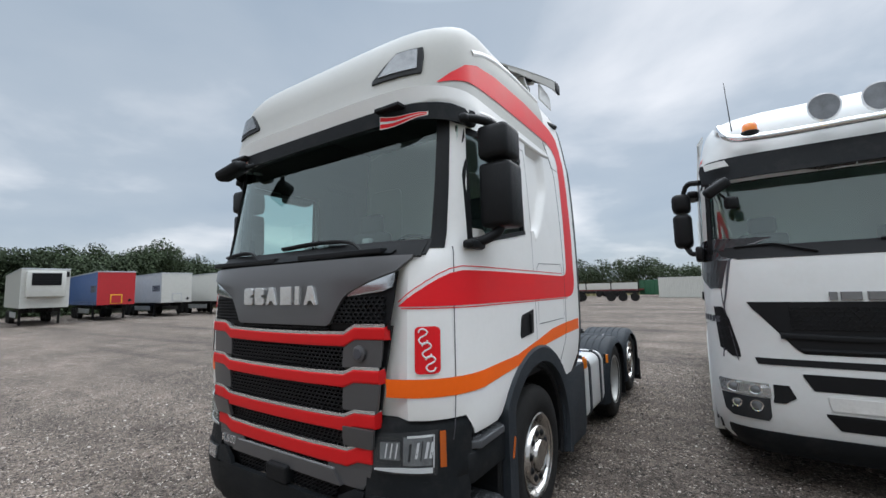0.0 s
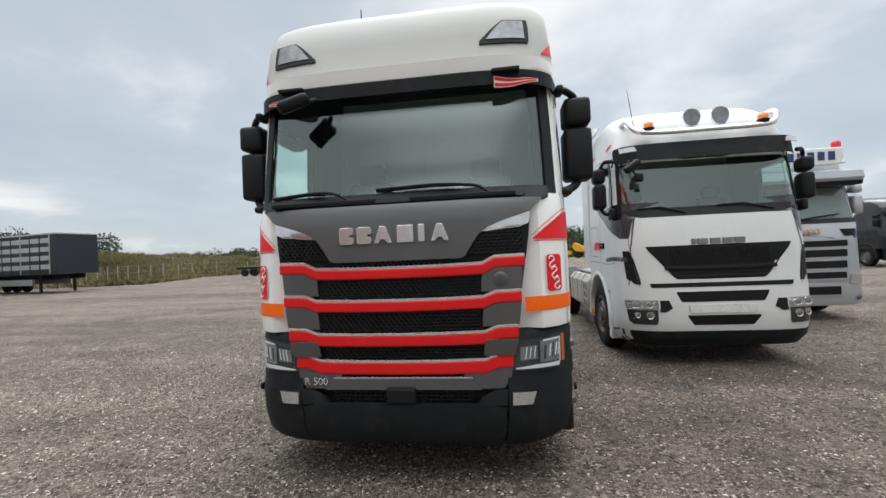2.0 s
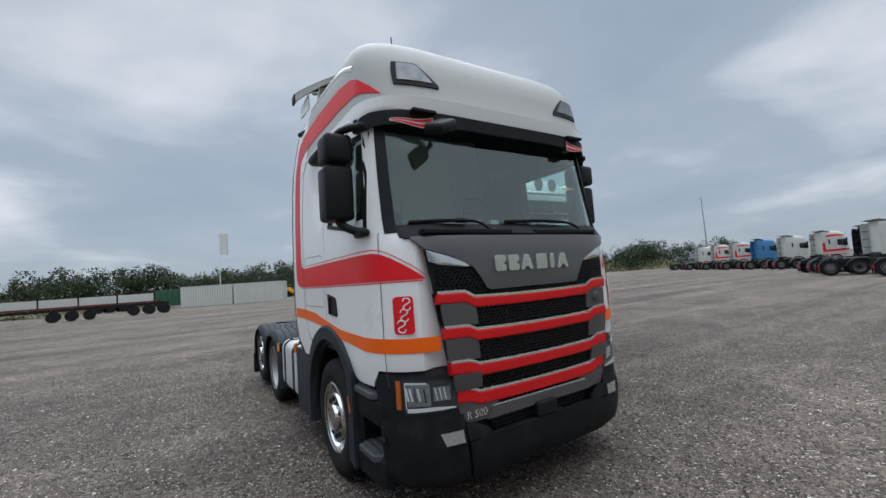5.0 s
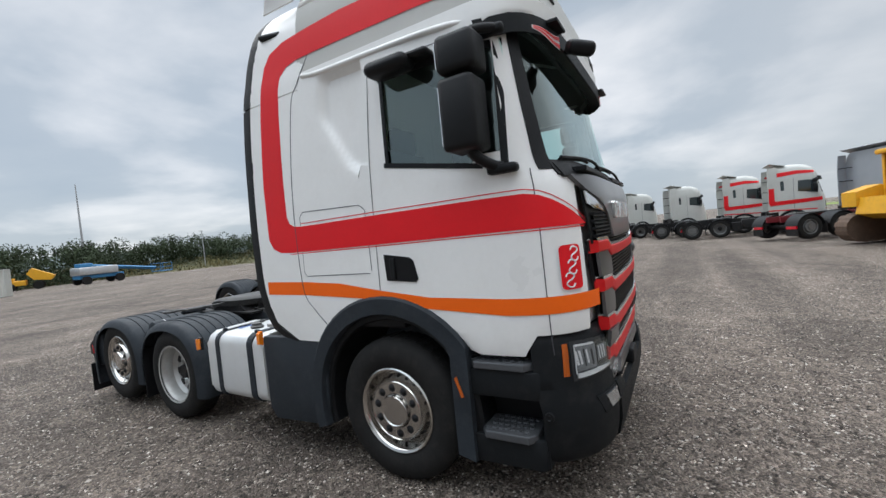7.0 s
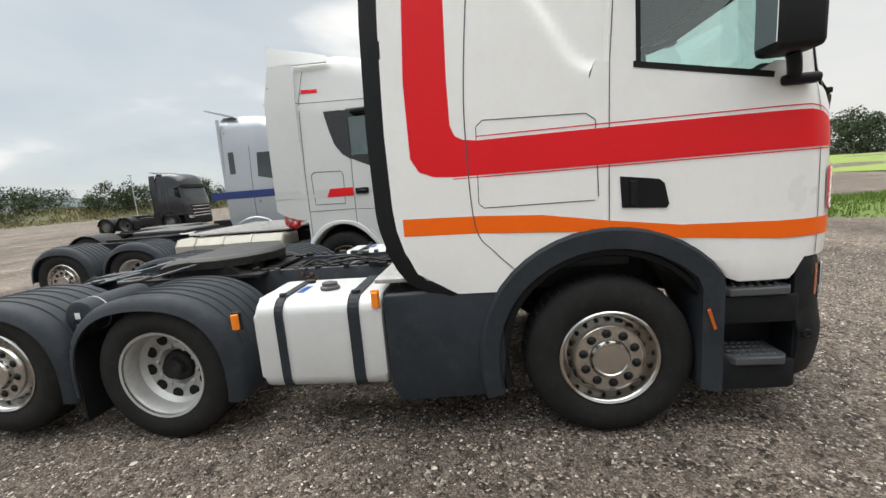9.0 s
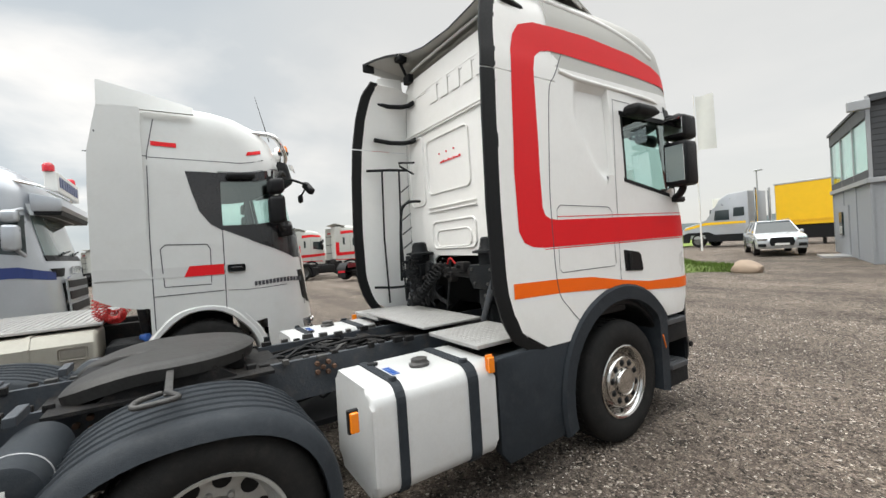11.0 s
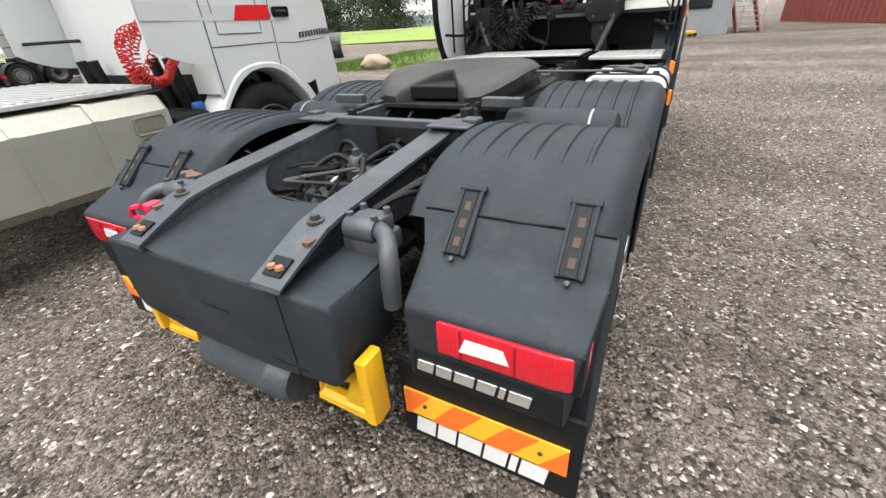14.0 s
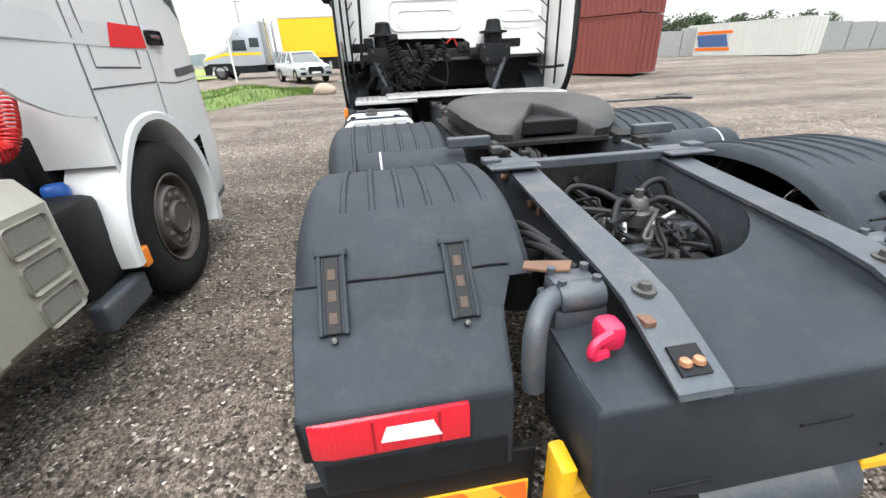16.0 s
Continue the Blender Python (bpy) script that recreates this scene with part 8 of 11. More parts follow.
        box(bm, s * 0.62, s * 1.14, 1.98, 2.34, 0.40, 0.90, 0.05)
        part("battery_box", bm, BLACK, T, smooth=40)
        bm = B()
        box(bm, s * 1.1, s * 1.2, 1.95, 2.36, 0.24, 0.40, 0.02)
        part("skirt_lower", bm, FRAMEGREY, T)
        bm = B()
        lathe(bm, [(0.05, 0.0), (0.06, 0.03), (0.06, 0.07), (0.045, 0.09), (0.0, 0.09)], (s * 0.95, 1.98, 0.86), "z", 16)
        part("fluid_cap", bm, BLUECAP, T, "blue plastic fluid cap", smooth=40)
        bm = B()
        box(bm, s * 1.20, s * 1.235, 1.90, 1.97, 0.42, 0.54, 0.01)
        part("side_marker", bm, AMBER, T)
        # steps ahead of the wheel
        for z in (0.38, 0.70):
            bm = B()
            box(bm, s * 1.05, s * 1.21, 0.42, 0.74, z, z + 0.03, 0.006)
            part("step", bm, FRAMEGREY, T)
    # deck between cab and fifth wheel
    bm = B()
    box(bm, -1.0, 1.0, 2.35, 4.1, 1.085, 1.11, 0.006)
    part("walkway", bm, TREAD, T, "ribbed aluminium walkway")
    for k in range(24):
        bm = B()
        box(bm, -0.98, 0.98, 2.4 + 0.07 * k, 2.43 + 0.07 * k, 1.1105, 1.117)
        part("walkway_rib", bm, TREAD, T)
    # red coiled air lines hanging in loops behind the cab
    for pts, r in ((((-0.70, 2.0, 1.60), (-0.85, 2.36, 1.50), (-0.90, 2.42, 1.2), (-0.88, 2.34, 1.14), (-0.82, 2.28, 1.4), (-0.6, 2.0, 1.6)), 0.032),
                   (((-0.75, 2.1, 1.62), (-0.88, 2.38, 1.38), (-0.95, 2.32, 1.15), (-0.99, 2.20, 1.13), (-1.0, 2.14, 1.22), (-0.9, 1.95, 1.35)), 0.036),
                   (((-0.6, 2.0, 1.55), (-0.75, 2.34, 1.45), (-0.78, 2.34, 1.22), (-0.7, 2.2, 1.2), (-0.6, 1.95, 1.45)), 0.03)):
        bm = B()
        tube(bm, wound(curve_pts(pts, 22), r, 12), 0.0065, 5)
        part("coiled_airline", bm, REDHOSE, T, "red coiled air line", smooth=60)
    bm = B()
    box(bm, -0.9, 0.9, 1.5, 1.9, 0.75, 1.15, 0.03)
    part("engine_rear", bm, FRAMEDARK, T, smooth=40)
    for x in (-0.8, -0.55, 0.55, 0.8):
        bm = B()
        rod(bm, (x, 1.95, 0.75), (x, 2.02, 1.3), 0.05, 10)
        part("cab_damper", bm, FRAMEDARK, T, smooth=40)
    bm = B()
    box(bm, -0.5, 0.5, 4.55, 5.6, 1.10, 1.17, 0.03)
    part("fifth_wheel", bm, GREASE, T, smooth=40)
    bm = B()
    box(bm, -0.36, 0.36, 6.9, 7.0, 0.6, 1.0)
    part("rear_crossmember", bm, FRAMEDARK, T)
    for y in (1.38, 5.0, 6.35):
        bm = B()
        rod(bm, (-1.0, y, 0.5), (1.0, y, 0.5), 0.08, 10)
        part("axle", bm, FRAMEDARK, T)
    # visor, grille, bumper slots
    VIS = Shell([(2.68, 1.19, 0.14, 0.34), (2.88, 1.20, 0.20, 0.34)], 2)
    part("sun_visor", front_sheet(VIS, [(2.685, -1.165, 1.165), (2.72, -1.175, 1.175), (2.84, -1.18, 1.18), (2.88, -1.17, 1.17)], 0.0, 28, 0.015), BUMPER, T, "dark grey sun visor", smooth=50)
    part("grille", front_sheet(IV, [(1.085, -0.53, 0.53), (1.12, -0.58, 0.58), (1.40, -0.82, 0.82), (1.44, -0.86, 0.86), (1.505, -0.90, 0.90)], 0.004, 20, 0.01), MESHBLACK, T)
    part("grille_mesh", hex_mesh(IV, -0.60, 0.60, 1.28, 1.46, 0.012, cell=0.06), HONEY, T)
    part("grille_slat", front_band(IV, [(x, 1.22 - 0.03 * (1 - x * x), 1.27 - 0.03 * (1 - x * x)) for x in lin(-0.68, 0.68, 11)], 0.025), BLACK, T)
    part("grille_slat", front_band(IV, [(x, 1.10, 1.13) for x in lin(-0.55, 0.55, 9)], 0.02), BLACK, T)
    for x, w in ((-0.30, 0.05), (-0.19, 0.13), (-0.03, 0.12), (0.12, 0.12), (0.265, 0.13)):
        bm = B()
        y = IV.front_y(x, 1.57) - 0.012
        prism(bm, [(x - w / 2, 1.525), (x + w / 2, 1.525), (x + w / 2, 1.625), (x - w / 2, 1.625)], "y", y - 0.012, y + 0.02, 0.004)
        part("badge_shape", bm, BADGEGREY, T, "grey metal badge")
    part("bumper_lip", front_sheet(IV, [(0.265, -1.06, 1.06), (0.30, -1.12, 1.12), (0.345, -1.17, 1.17), (0.405, -1.185, 1.185)], 0.014, 26, 0.03), BUMPER, T, "black lower bumper lip", smooth=50)
    part("bumper_gap", front_sheet(IV, [(0.965, -0.86, 0.86), (1.03, -0.88, 0.88)], 0.005, 16, 0.01), MESHBLACK, T)
    part("bumper_slot", front_sheet(IV, [(0.79, -0.50, 0.50), (0.88, -0.56, 0.56), (0.895, -0.56, 0.56)], 0.005, 12, 0.01), MESHBLACK, T)
    part("bumper_slot", front_sheet(IV, [(0.47, -0.36, 0.36), (0.57, -0.44, 0.44), (0.585, -0.44, 0.44)], 0.005, 12, 0.01), MESHBLACK, T)
    part("number_plate_mount", front_sheet(IV, [(0.62, -0.40, 0.40), (0.745, -0.42, 0.42)], 0.012, 8, 0.01), mat("dusty_white", (0.6, 0.59, 0.56), 0.5, vary=0.15, dirt=(0.25, 0.22, 0.18), dirt_amount=0.6), T)
    part("bumper_lip", front_sheet(IV, [(0.25, -1.08, 1.08), (0.29, -1.15, 1.15), (0.385, -1.17, 1.17)], 0.012, 24, 0.02), BUMPER, T, smooth=50)
    for x0, x1 in ((-0.35, -0.95), (0.75, 0.05)):
        bm = B()
        tube(bm, [(x0, IV.front_y(x0, 1.95) - 0.03, 1.93), ((x0 + x1) / 2, IV.front_y((x0 + x1) / 2, 2.05) - 0.03, 2.03), (x1, IV.front_y(x1, 2.03) - 0.02, 2.02)], 0.011, 6)
        part("wiper", bm, BLACK, T)
    # roof light bar
    bm = B()
    bar = [(-0.98, 0.75, 3.36), (-0.97, 0.42, 3.24), (-0.90, 0.28, 3.08), (-0.6, 0.19, 3.02), (0, 0.15, 3.01), (0.6, 0.19, 3.02), (0.90, 0.28, 3.08), (0.97, 0.42, 3.24), (0.98, 0.75, 3.36)]
    tube(bm, curve_pts(bar, 5), 0.032, 10)
    lb = part("light_bar", bm, CHROME, T, "polished roof light bar", smooth=60)
    for x in (-0.19, 0.17):
        bm = B()
        lathe(bm, [(0.0, 0.09), (0.07, 0.07), (0.115, 0.02), (0.12, -0.01), (0.108, -0.012)], (x, 0.19, 3.17), "y", 24, caps=(False, False))
        lamp = part("spot_lamp", bm, CHROME, lb, "round chrome spot lamp", smooth=50)
        bm = B()
        lathe(bm, [(0.0, -0.006), (0.108, -0.008)], (x, 0.185, 3.17), "y", 24)
        g = part("lamp_lens", bm, mat("lamp_face", (0.24, 0.25, 0.26), 0.12, metal=0.6, vary=0.4, scale=9), lb)
    for x in (-0.73, 0.73):
        bm = B()
        lathe(bm, [(0.07, 0.0), (0.075, 0.025), (0.068, 0.03)], (x, 0.24, 3.06), "z", 16)
        part("beacon_base", bm, BLACK, lb)
        bm = B()
        lathe(bm, [(0.066, 0.03), (0.062, 0.075), (0.045, 0.095), (0.0, 0.10)], (x, 0.24, 3.06), "z", 16)
        part("beacon", bm, AMBER, lb, "amber beacon", smooth=50)
    bm = B()
    rod(bm, (-0.86, 0.45, 3.2), (-0.88, 0.6, 3.85), 0.006, 6, 0.003)
    part("aerial", bm, BLACK, T)
    bm = B()
    prism(bm, [(-0.6, 0.88), (0.6, 0.88), (0.55, 1.25), (-0.55, 1.25)], "z", 3.52, 3.57, 0.02)
    part("roof_hatch", bm, GREYFILM, T)
    bm = B()
    box(bm, -0.12, 0.12, -0.05, 0.05, -0.05, 0.05, 0.03)
    bmesh.ops.transform(bm, matrix=Matrix.Translation((-1.05, 0.0, 2.58)) @ Euler((0.2, -0.6, 0.2)).to_matrix().to_4x4(), verts=bm.verts)
    rod(bm, (-1.08, 0.02, 2.62), (-1.0, 0.3, 2.72), 0.016)
    box(bm, -1.0, -0.88, 0.06, 0.12, 2.38, 2.5, 0.03)
    rod(bm, (-0.95, 0.1, 2.45), (-1.05, 0.05, 2.56), 0.012)
    part("front_mirror", bm, BLACK, T, smooth=50)
    settle_second(T)


IV_FRONT = [(0.26, 0.29), (0.47, 0.56), (0.50, 0.57), (0.585, 0.69), (0.825, 0.895), (0.895, 1.0), (1.085, 1.165), (1.505, 1.615), (1.625, 1.70), (1.885, 2.02), (2.02, 2.14), (2.685, 2.81), (2.88, 3.04), (3.02, 3.18), (3.17, 3.37), (3.61, 3.77)]
IV_FLANK = [(0.40, 0.40), (0.98, 0.98), (1.12, 1.17), (1.36, 1.39), (1.56, 1.59), (1.72, 1.715), (2.1, 2.17), (2.79, 2.85), (2.97, 3.0), (3.61, 3.70), (3.78, 3.86)]


def settle_second(T):
    """Brings the second truck's front and flanks to their true heights."""
    for ob in T.children_recursive:
        if ob.matrix_basis != Matrix.Identity(4) or ob.parent.name.startswith("wheel"):
            continue
        for v in ob.data.vertices:
            k = min(1.0, max(0.0, (v.co.y - 0.30) / 0.6))
            k = k * k * (3 - 2 * k)
            v.co.z = stretch(IV_FRONT, v.co.z) * (1 - k) + stretch(IV_FLANK, v.co.z) * k


def side_pod(s):
    bm = B()
    box(bm, s * 1.20, s * 1.32, 0.72, 1.05, 2.70, 2.78, 0.035, 3)
    return bm


build_second_truck()


# ---- parked trucks in the yard ----
SILVERPAINT = mat("silver_truck_paint", (0.45, 0.47, 0.50), 0.3, metal=0.5, vary=0.06, coat=0.4)
BLACKPAINT = mat("black_truck_paint", (0.012, 0.013, 0.017), 0.25, vary=0.1, coat=0.5)
BLUEPAINT = mat("blue_truck_paint", (0.05, 0.19, 0.38), 0.3, vary=0.08, coat=0.4)
DARKBLUE = mat("dark_blue_film", (0.02, 0.04, 0.16), 0.35, vary=0.06)
OFFWHITE = mat("old_white_paint", (0.56, 0.56, 0.52), 0.35, vary=0.06, dirt=(0.4, 0.38, 0.33), dirt_amount=0.3, coat=0.2)
DARKGLASS = mat("dark_glass", (0.02, 0.03, 0.032), 0.06, vary=0.05, spec=0.7)
MAROON = mat("maroon_paint", (0.16, 0.015, 0.02), 0.4, vary=0.15)
LOW = Shell([(0.95, 1.23, 0.02, 0.45), (1.9, 1.235, 0.06, 0.45), (2.0, 1.23, 0.12, 0.40), (2.7, 1.20, 0.30, 0.30), (2.85, 1.20, 0.28, 0.35), (3.1, 1.17, 0.32, 0.40), (3.35, 1.12, 0.48, 0.45), (3.5, 1.04, 0.72, 0.45), (3.58, 0.9, 1.05, 0.4)], 2.0)
LOWSIDE = Shell(LOW.rows, 3.0)


# opaque glass; the reflected sky is put into its pale colour
SKYGLASS = mat("sky_tone_glass", (0.13, 0.17, 0.165), 0.05, vary=0.05, spec=0.9)


def parked_truck(label, m, paint, stripe=None, bar=False, light=False, chassis=FRAMEDARK, group="parked tractor units", big=1.0):
    T = thing("tractor_unit", label, "truck", m @ Matrix.Diagonal((1, 1, big, 1)), group)
    us = [-1, -0.97, -0.92, -0.8, -0.6, -0.3, 0, 0.3, 0.6, 0.8, 0.92, 0.97, 1]
    ys = [0.7, 0.95, 1.2, 1.5, 1.75, 2.0]
    bm = LOW.mesh(us, ys, [0.95, 1.2, 1.5, 1.9, 2.0, 2.3, 2.7, 2.85, 3.0, 3.1, 3.25, 3.35, 3.43, 3.5, 3.55, 3.58])
    grid(bm, lambda u, z: (u * LOW.at(z)[0], 1.99, z), lin(-1, 1, 5), [1.3, 2.0, 2.7, 3.1, 3.35, 3.5, 3.58])
    part("cab_body", bm, paint, T, smooth=38)
    part("windscreen", front_sheet(LOW, [(2.0, -1.08, 1.08), (2.35, -1.07, 1.07), (2.7, -1.05, 1.05)], 0.006, 18, 0.008), SKYGLASS if light else DARKGLASS, T, smooth=50)
    part("sun_visor", front_sheet(Shell([(2.65, 1.19, 0.12, 0.35), (2.85, 1.2, 0.17, 0.35)], 2), [(2.66, -1.16, 1.16), (2.84, -1.17, 1.17)], 0.0, 16, 0.02), paint if light else BUMPER, T, smooth=50)
    part("grille", front_sheet(LOW, [(0.7, -0.75, 0.75), (1.2, -0.8, 0.8), (1.55, -0.86, 0.86)], 0.008, 12, 0.02), MESHBLACK, T)
    for z in (1.42, 1.2, 0.98, 0.8):
        part("grille_bar", front_band(LOW, [(x, z, z + 0.06) for x in lin(-0.8, 0.8, 9)], 0.03), SILVER if light or paint is BLACKPAINT else paint, T)
    part("bumper", front_sheet(Shell([(0.3, 1.15, 0.02, 0.45), (0.45, 1.22, -0.03, 0.48), (0.95, 1.235, 0.01, 0.48)], 2), [(0.30, -1.12, 1.12), (0.36, -1.2, 1.2), (0.6, -1.215, 1.215), (0.97, -1.225, 1.225)], 0.0, 24, 0.03), paint if light else BUMPER, T, smooth=50)
    for s in (-1, 1):
        part("headlamp", front_sheet(LOW, [(0.72, s * 0.82, s * 1.10), (0.90, s * 0.82, s * 1.14)], 0.045, 6, 0.02), LAMPGREY, T)
        part("side_window", side_sheet(LOWSIDE, [((0.42, 2.66), (0.40, 2.02)), ((0.8, 2.70), (0.8, 2.08)), ((1.15, 2.70), (1.18, 2.16))], s, 0.006), DARKGLASS, T)
        bm = B()
        box(bm, 1.27, 1.46, 0.42, 0.62, 2.1, 2.5, 0.05)
        box(bm, 1.27, 1.46, 0.42, 0.62, 2.53, 2.72, 0.05)
        rod(bm, (1.2, 0.42, 2.75), (1.36, 0.5, 2.7), 0.03)
        rod(bm, (1.2, 0.42, 2.02), (1.36, 0.5, 2.15), 0.03)
        part("mirror", bm if s > 0 else mirror_x(bm), BLACK if not light else SILVERPAINT, T, smooth=50)
        if stripe is RED:
            part("red_stripe", side_sheet(LOWSIDE, [((0.1, 1.78), (0.1, 1.62)), ((1.0, 1.75), (1.0, 1.55)), ((2.1, 1.72), (2.3, 1.5)), ((2.14, 1.78), (2.38, 1.65)), ((2.12, 2.8), (2.34, 2.95)), ((2.0, 2.98), (2.2, 3.18)), ((1.2, 3.06), (1.2, 3.24)), ((0.5, 3.03), (0.5, 3.15))], s, 0.008), RED, T)
            part("red_line", side_sheet(LOWSIDE, [((0.1, 1.2), (0.1, 1.15)), ((2.4, 1.28), (2.4, 1.22))], s, 0.008), RED, T)
        elif stripe is not None:
            part("stripe", side_sheet(LOWSIDE, [((0.05, 1.72), (0.05, 1.60)), ((0.5, 1.85), (0.5, 1.68)), ((2.4, 1.85), (2.4, 1.68))], s, 0.008), stripe, T)
        part("panel_seam", side_line(LOWSIDE, ((1.35, 1.2), (1.34, 2.2), (1.32, 2.85)), s, 0.014), DARKPRINT, T)
        part("rear_grab_window", side_sheet(LOWSIDE, [((1.72, 2.75), (1.72, 2.25)), ((1.86, 2.75), (1.86, 2.25))], s, 0.006), DARKGLASS, T)
        if light:
            # no fairing behind this cab
            lip = 0.06
        else:
            lip = 0.42
        bm = B()
        grid(bm, lambda u, z: (s * (1.22 - 0.05 * max(0, z - 2.9)), 1.98 + (lip - 0.1 * max(0, z - 3) * (lip > 0.1)) * u, z), lin(0, 1, 3), [1.15, 2.0, 2.8, 3.2, 3.5])
        thicken(bm, 0.03)
        part("side_fairing", bm, paint, T)
        for z in (() if light else (1.7, 2.3, 2.9)):
            bm = B()
            rod(bm, (s * 1.18, 2.36, z), (s * 0.9, 2.0, z), 0.02, 6)
            part("fairing_stay", bm, BLACK, T)
        bm = arc_band(1.40, 0.5, 0.60, 0.60, 0.74, 0.74, 0.95, 1.25, -10, 190, 16)
        part("wheel_arch", bm if s > 0 else mirror_x(bm), BUMPER if not light else paint, T, smooth=40)
        for y in (1.4, 4.6, 5.95):
            wheel(T, s * 1.21, y, 0.51, 0.513, "front" if y != 4.6 else "dish", s, 0.30, False)
            if y > 2:
                bm = B()
                grid(bm, lambda u, t: (s * (0.6 + 0.64 * u), y + 0.6 * math.cos(radians(10 + 160 * t)), 0.48 + 0.58 * math.sin(radians(10 + 160 * t))), [0, 0.5, 1], lin(0, 1, 13))
                thicken(bm, 0.02)
                part("fender", bm, BLACK, T, smooth=50)
        bm = B()
        box(bm, s * 0.34, s * 0.42, 1.0, 6.5, 0.74, 1.0, 0.01)
        part("frame_rail", bm, chassis, T)
        # tank darkened and flaps added, standing for the shade under the chassis
        bm = B()
        box(bm, s * 0.6, s * 1.2, 2.5, 3.6, 0.4, 0.95, 0.06)
        part("fuel_tank", bm, GREYPRINT if light else FRAMEDARK, T, smooth=40)
        bm = B()
        box(bm, s * 0.65, s * 1.15, 6.45, 6.52, 0.45, 0.62, 0.01)
        part("tail_lamp", bm, REDLENS, T)
        bm = B()
        box(bm, s * 0.62, s * 1.2, 6.46, 6.50, 0.16, 0.45, 0.005)
        part("mud_flap", bm, FRAMEDARK, T)
        bm = B()
        box(bm, s * 0.62, s * 1.2, 5.26, 5.30, 0.2, 0.7, 0.005)
        part("mud_flap", bm, FRAMEDARK, T)
        # dark filler boxes added where shade lies between the wheels
        bm = B()
        box(bm, s * 0.5, s * 1.15, 3.6, 4.05, 0.3, 0.8, 0.02)
        part("battery_box", bm, FRAMEDARK, T)
        bm = B()
        box(bm, s * 0.7, s * 1.2, 1.95, 2.5, 0.3, 1.2, 0.02)
        part("side_skirt", bm, FRAMEDARK, T)
    bm = B()
    box(bm, -0.5, 0.5, 4.0, 5.1, 1.02, 1.1, 0.03)
    part("fifth_wheel", bm, GREASE, T)
    bm = B()
    box(bm, -0.7, 0.7, 1.2, 2.3, 0.55, 1.25, 0.05)
    part("engine", bm, FRAMEDARK, T)
    for y in (1.4, 4.6, 5.95):
        bm = B()
        rod(bm, (-1, y, 0.5), (1, y, 0.5), 0.09, 8)
        part("axle", bm, FRAMEDARK, T)
    bm = B()
    grid(bm, lambda u, v: (1.15 * u, 1.6 + 0.7 * v, 3.55 + 0.2 * v), [-1, 0, 1], [0, 0.5, 1])
    thicken(bm, 0.03)
    part("roof_deflector", bm, paint, T)
    if bar:
        # grille frame openings, badge, scuttle and wipers, boxed visor with a dark underside
        for z0, z1, w in ((1.46, 1.58, 0.80), (1.26, 1.40, 0.78), (1.04, 1.18, 0.76), (0.84, 0.96, 0.74), (0.52, 0.68, 0.62)):
            part("grille_frame", front_sheet(LOW, [(z0 - 0.035, -w - 0.05, w + 0.05), (z1 + 0.035, -w - 0.05, w + 0.05)], 0.05, 14, 0.02), SILVERPAINT, T)
            part("grille_opening", front_sheet(LOW, [(z0, -w, w), (z1, -w, w)], 0.058, 14, 0.012), MESHBLACK, T)
        for k in range(6):
            x = -0.30 + 0.12 * k
            part("badge_shape", front_sheet(LOW, [(1.70, x - 0.045, x + 0.045), (1.82, x - 0.045, x + 0.045)], 0.03, 3, 0.01), CHROME, T)
        part("scuttle", front_sheet(LOW, [(1.93, -1.1, 1.1), (2.02, -1.09, 1.09)], 0.015, 16, 0.02), BLACK, T)
        for x in (-0.75, 0.05):
            bm = B()
            tube(bm, [(x, LOW.front_y(x, 2.02) - 0.05, 2.02), (x + 0.7, LOW.front_y(x + 0.7, 2.1) - 0.05, 2.1)], 0.014, 6)
            part("wiper", bm, BLACK, T)
        for s in (-1, 1):
            part("bumper_stripe", front_sheet(Shell([(0.3, 1.15, 0.02, 0.45), (0.45, 1.22, -0.03, 0.48), (0.95, 1.235, 0.01, 0.48)], 2), [(0.40, s * 0.95, s * 1.2), (0.46, s * 0.93, s * 1.215)], 0.012, 6, 0.01), DARKBLUE, T)
            part("corner_vent", front_sheet(LOW, [(1.66, s * 0.80, s * 1.0), (1.80, s * 0.72, s * 1.08)], 0.01, 6, 0.01), MESHBLACK, T)
        bm = B()
        prism(bm, [(0.0, 2.72), (-0.05, 2.80), (-0.02, 2.93), (0.35, 3.02), (0.35, 2.72)], "x", -1.14, 1.14, 0.03)
        part("visor_box", bm, SILVERPAINT, T, smooth=40)
        bm = B()
        prism(bm, [(-0.01, 2.66), (-0.03, 2.735), (0.32, 2.735), (0.32, 2.66)], "x", -1.12, 1.12, 0.02)
        part("visor_underside", bm, BLACK, T)
        bm = B()
        tube(bm, curve_pts([(-1.0, 0.6, 3.25), (-0.95, 0.2, 3.12), (0, 0.1, 3.1), (0.95, 0.2, 3.12), (1.0, 0.6, 3.25)], 4), 0.03, 8)
        lb = part("light_bar", bm, CHROME, T)
        bm = B()
        box(bm, -0.85, 0.85, 0.05, 0.22, 3.08, 3.42, 0.02)
        part("sign_box", bm, WHITEPRINT, lb)
        for k in range(8):
            bm = B()
            box(bm, -0.72 + 0.185 * k, -0.60 + 0.185 * k, 0.040, 0.048, 3.17, 3.34)
            part("sign_print", bm, DARKBLUE, lb)
        for x in (-0.85, 0.85):
            bm = B()
            lathe(bm, [(0.08, 0.0), (0.08, 0.10), (0.05, 0.14), (0, 0.14)], (x * 0.95, 0.16, 3.42), "z", 14)
            part("beacon", bm, REDLENS, lb, smooth=50)
            bm = B()
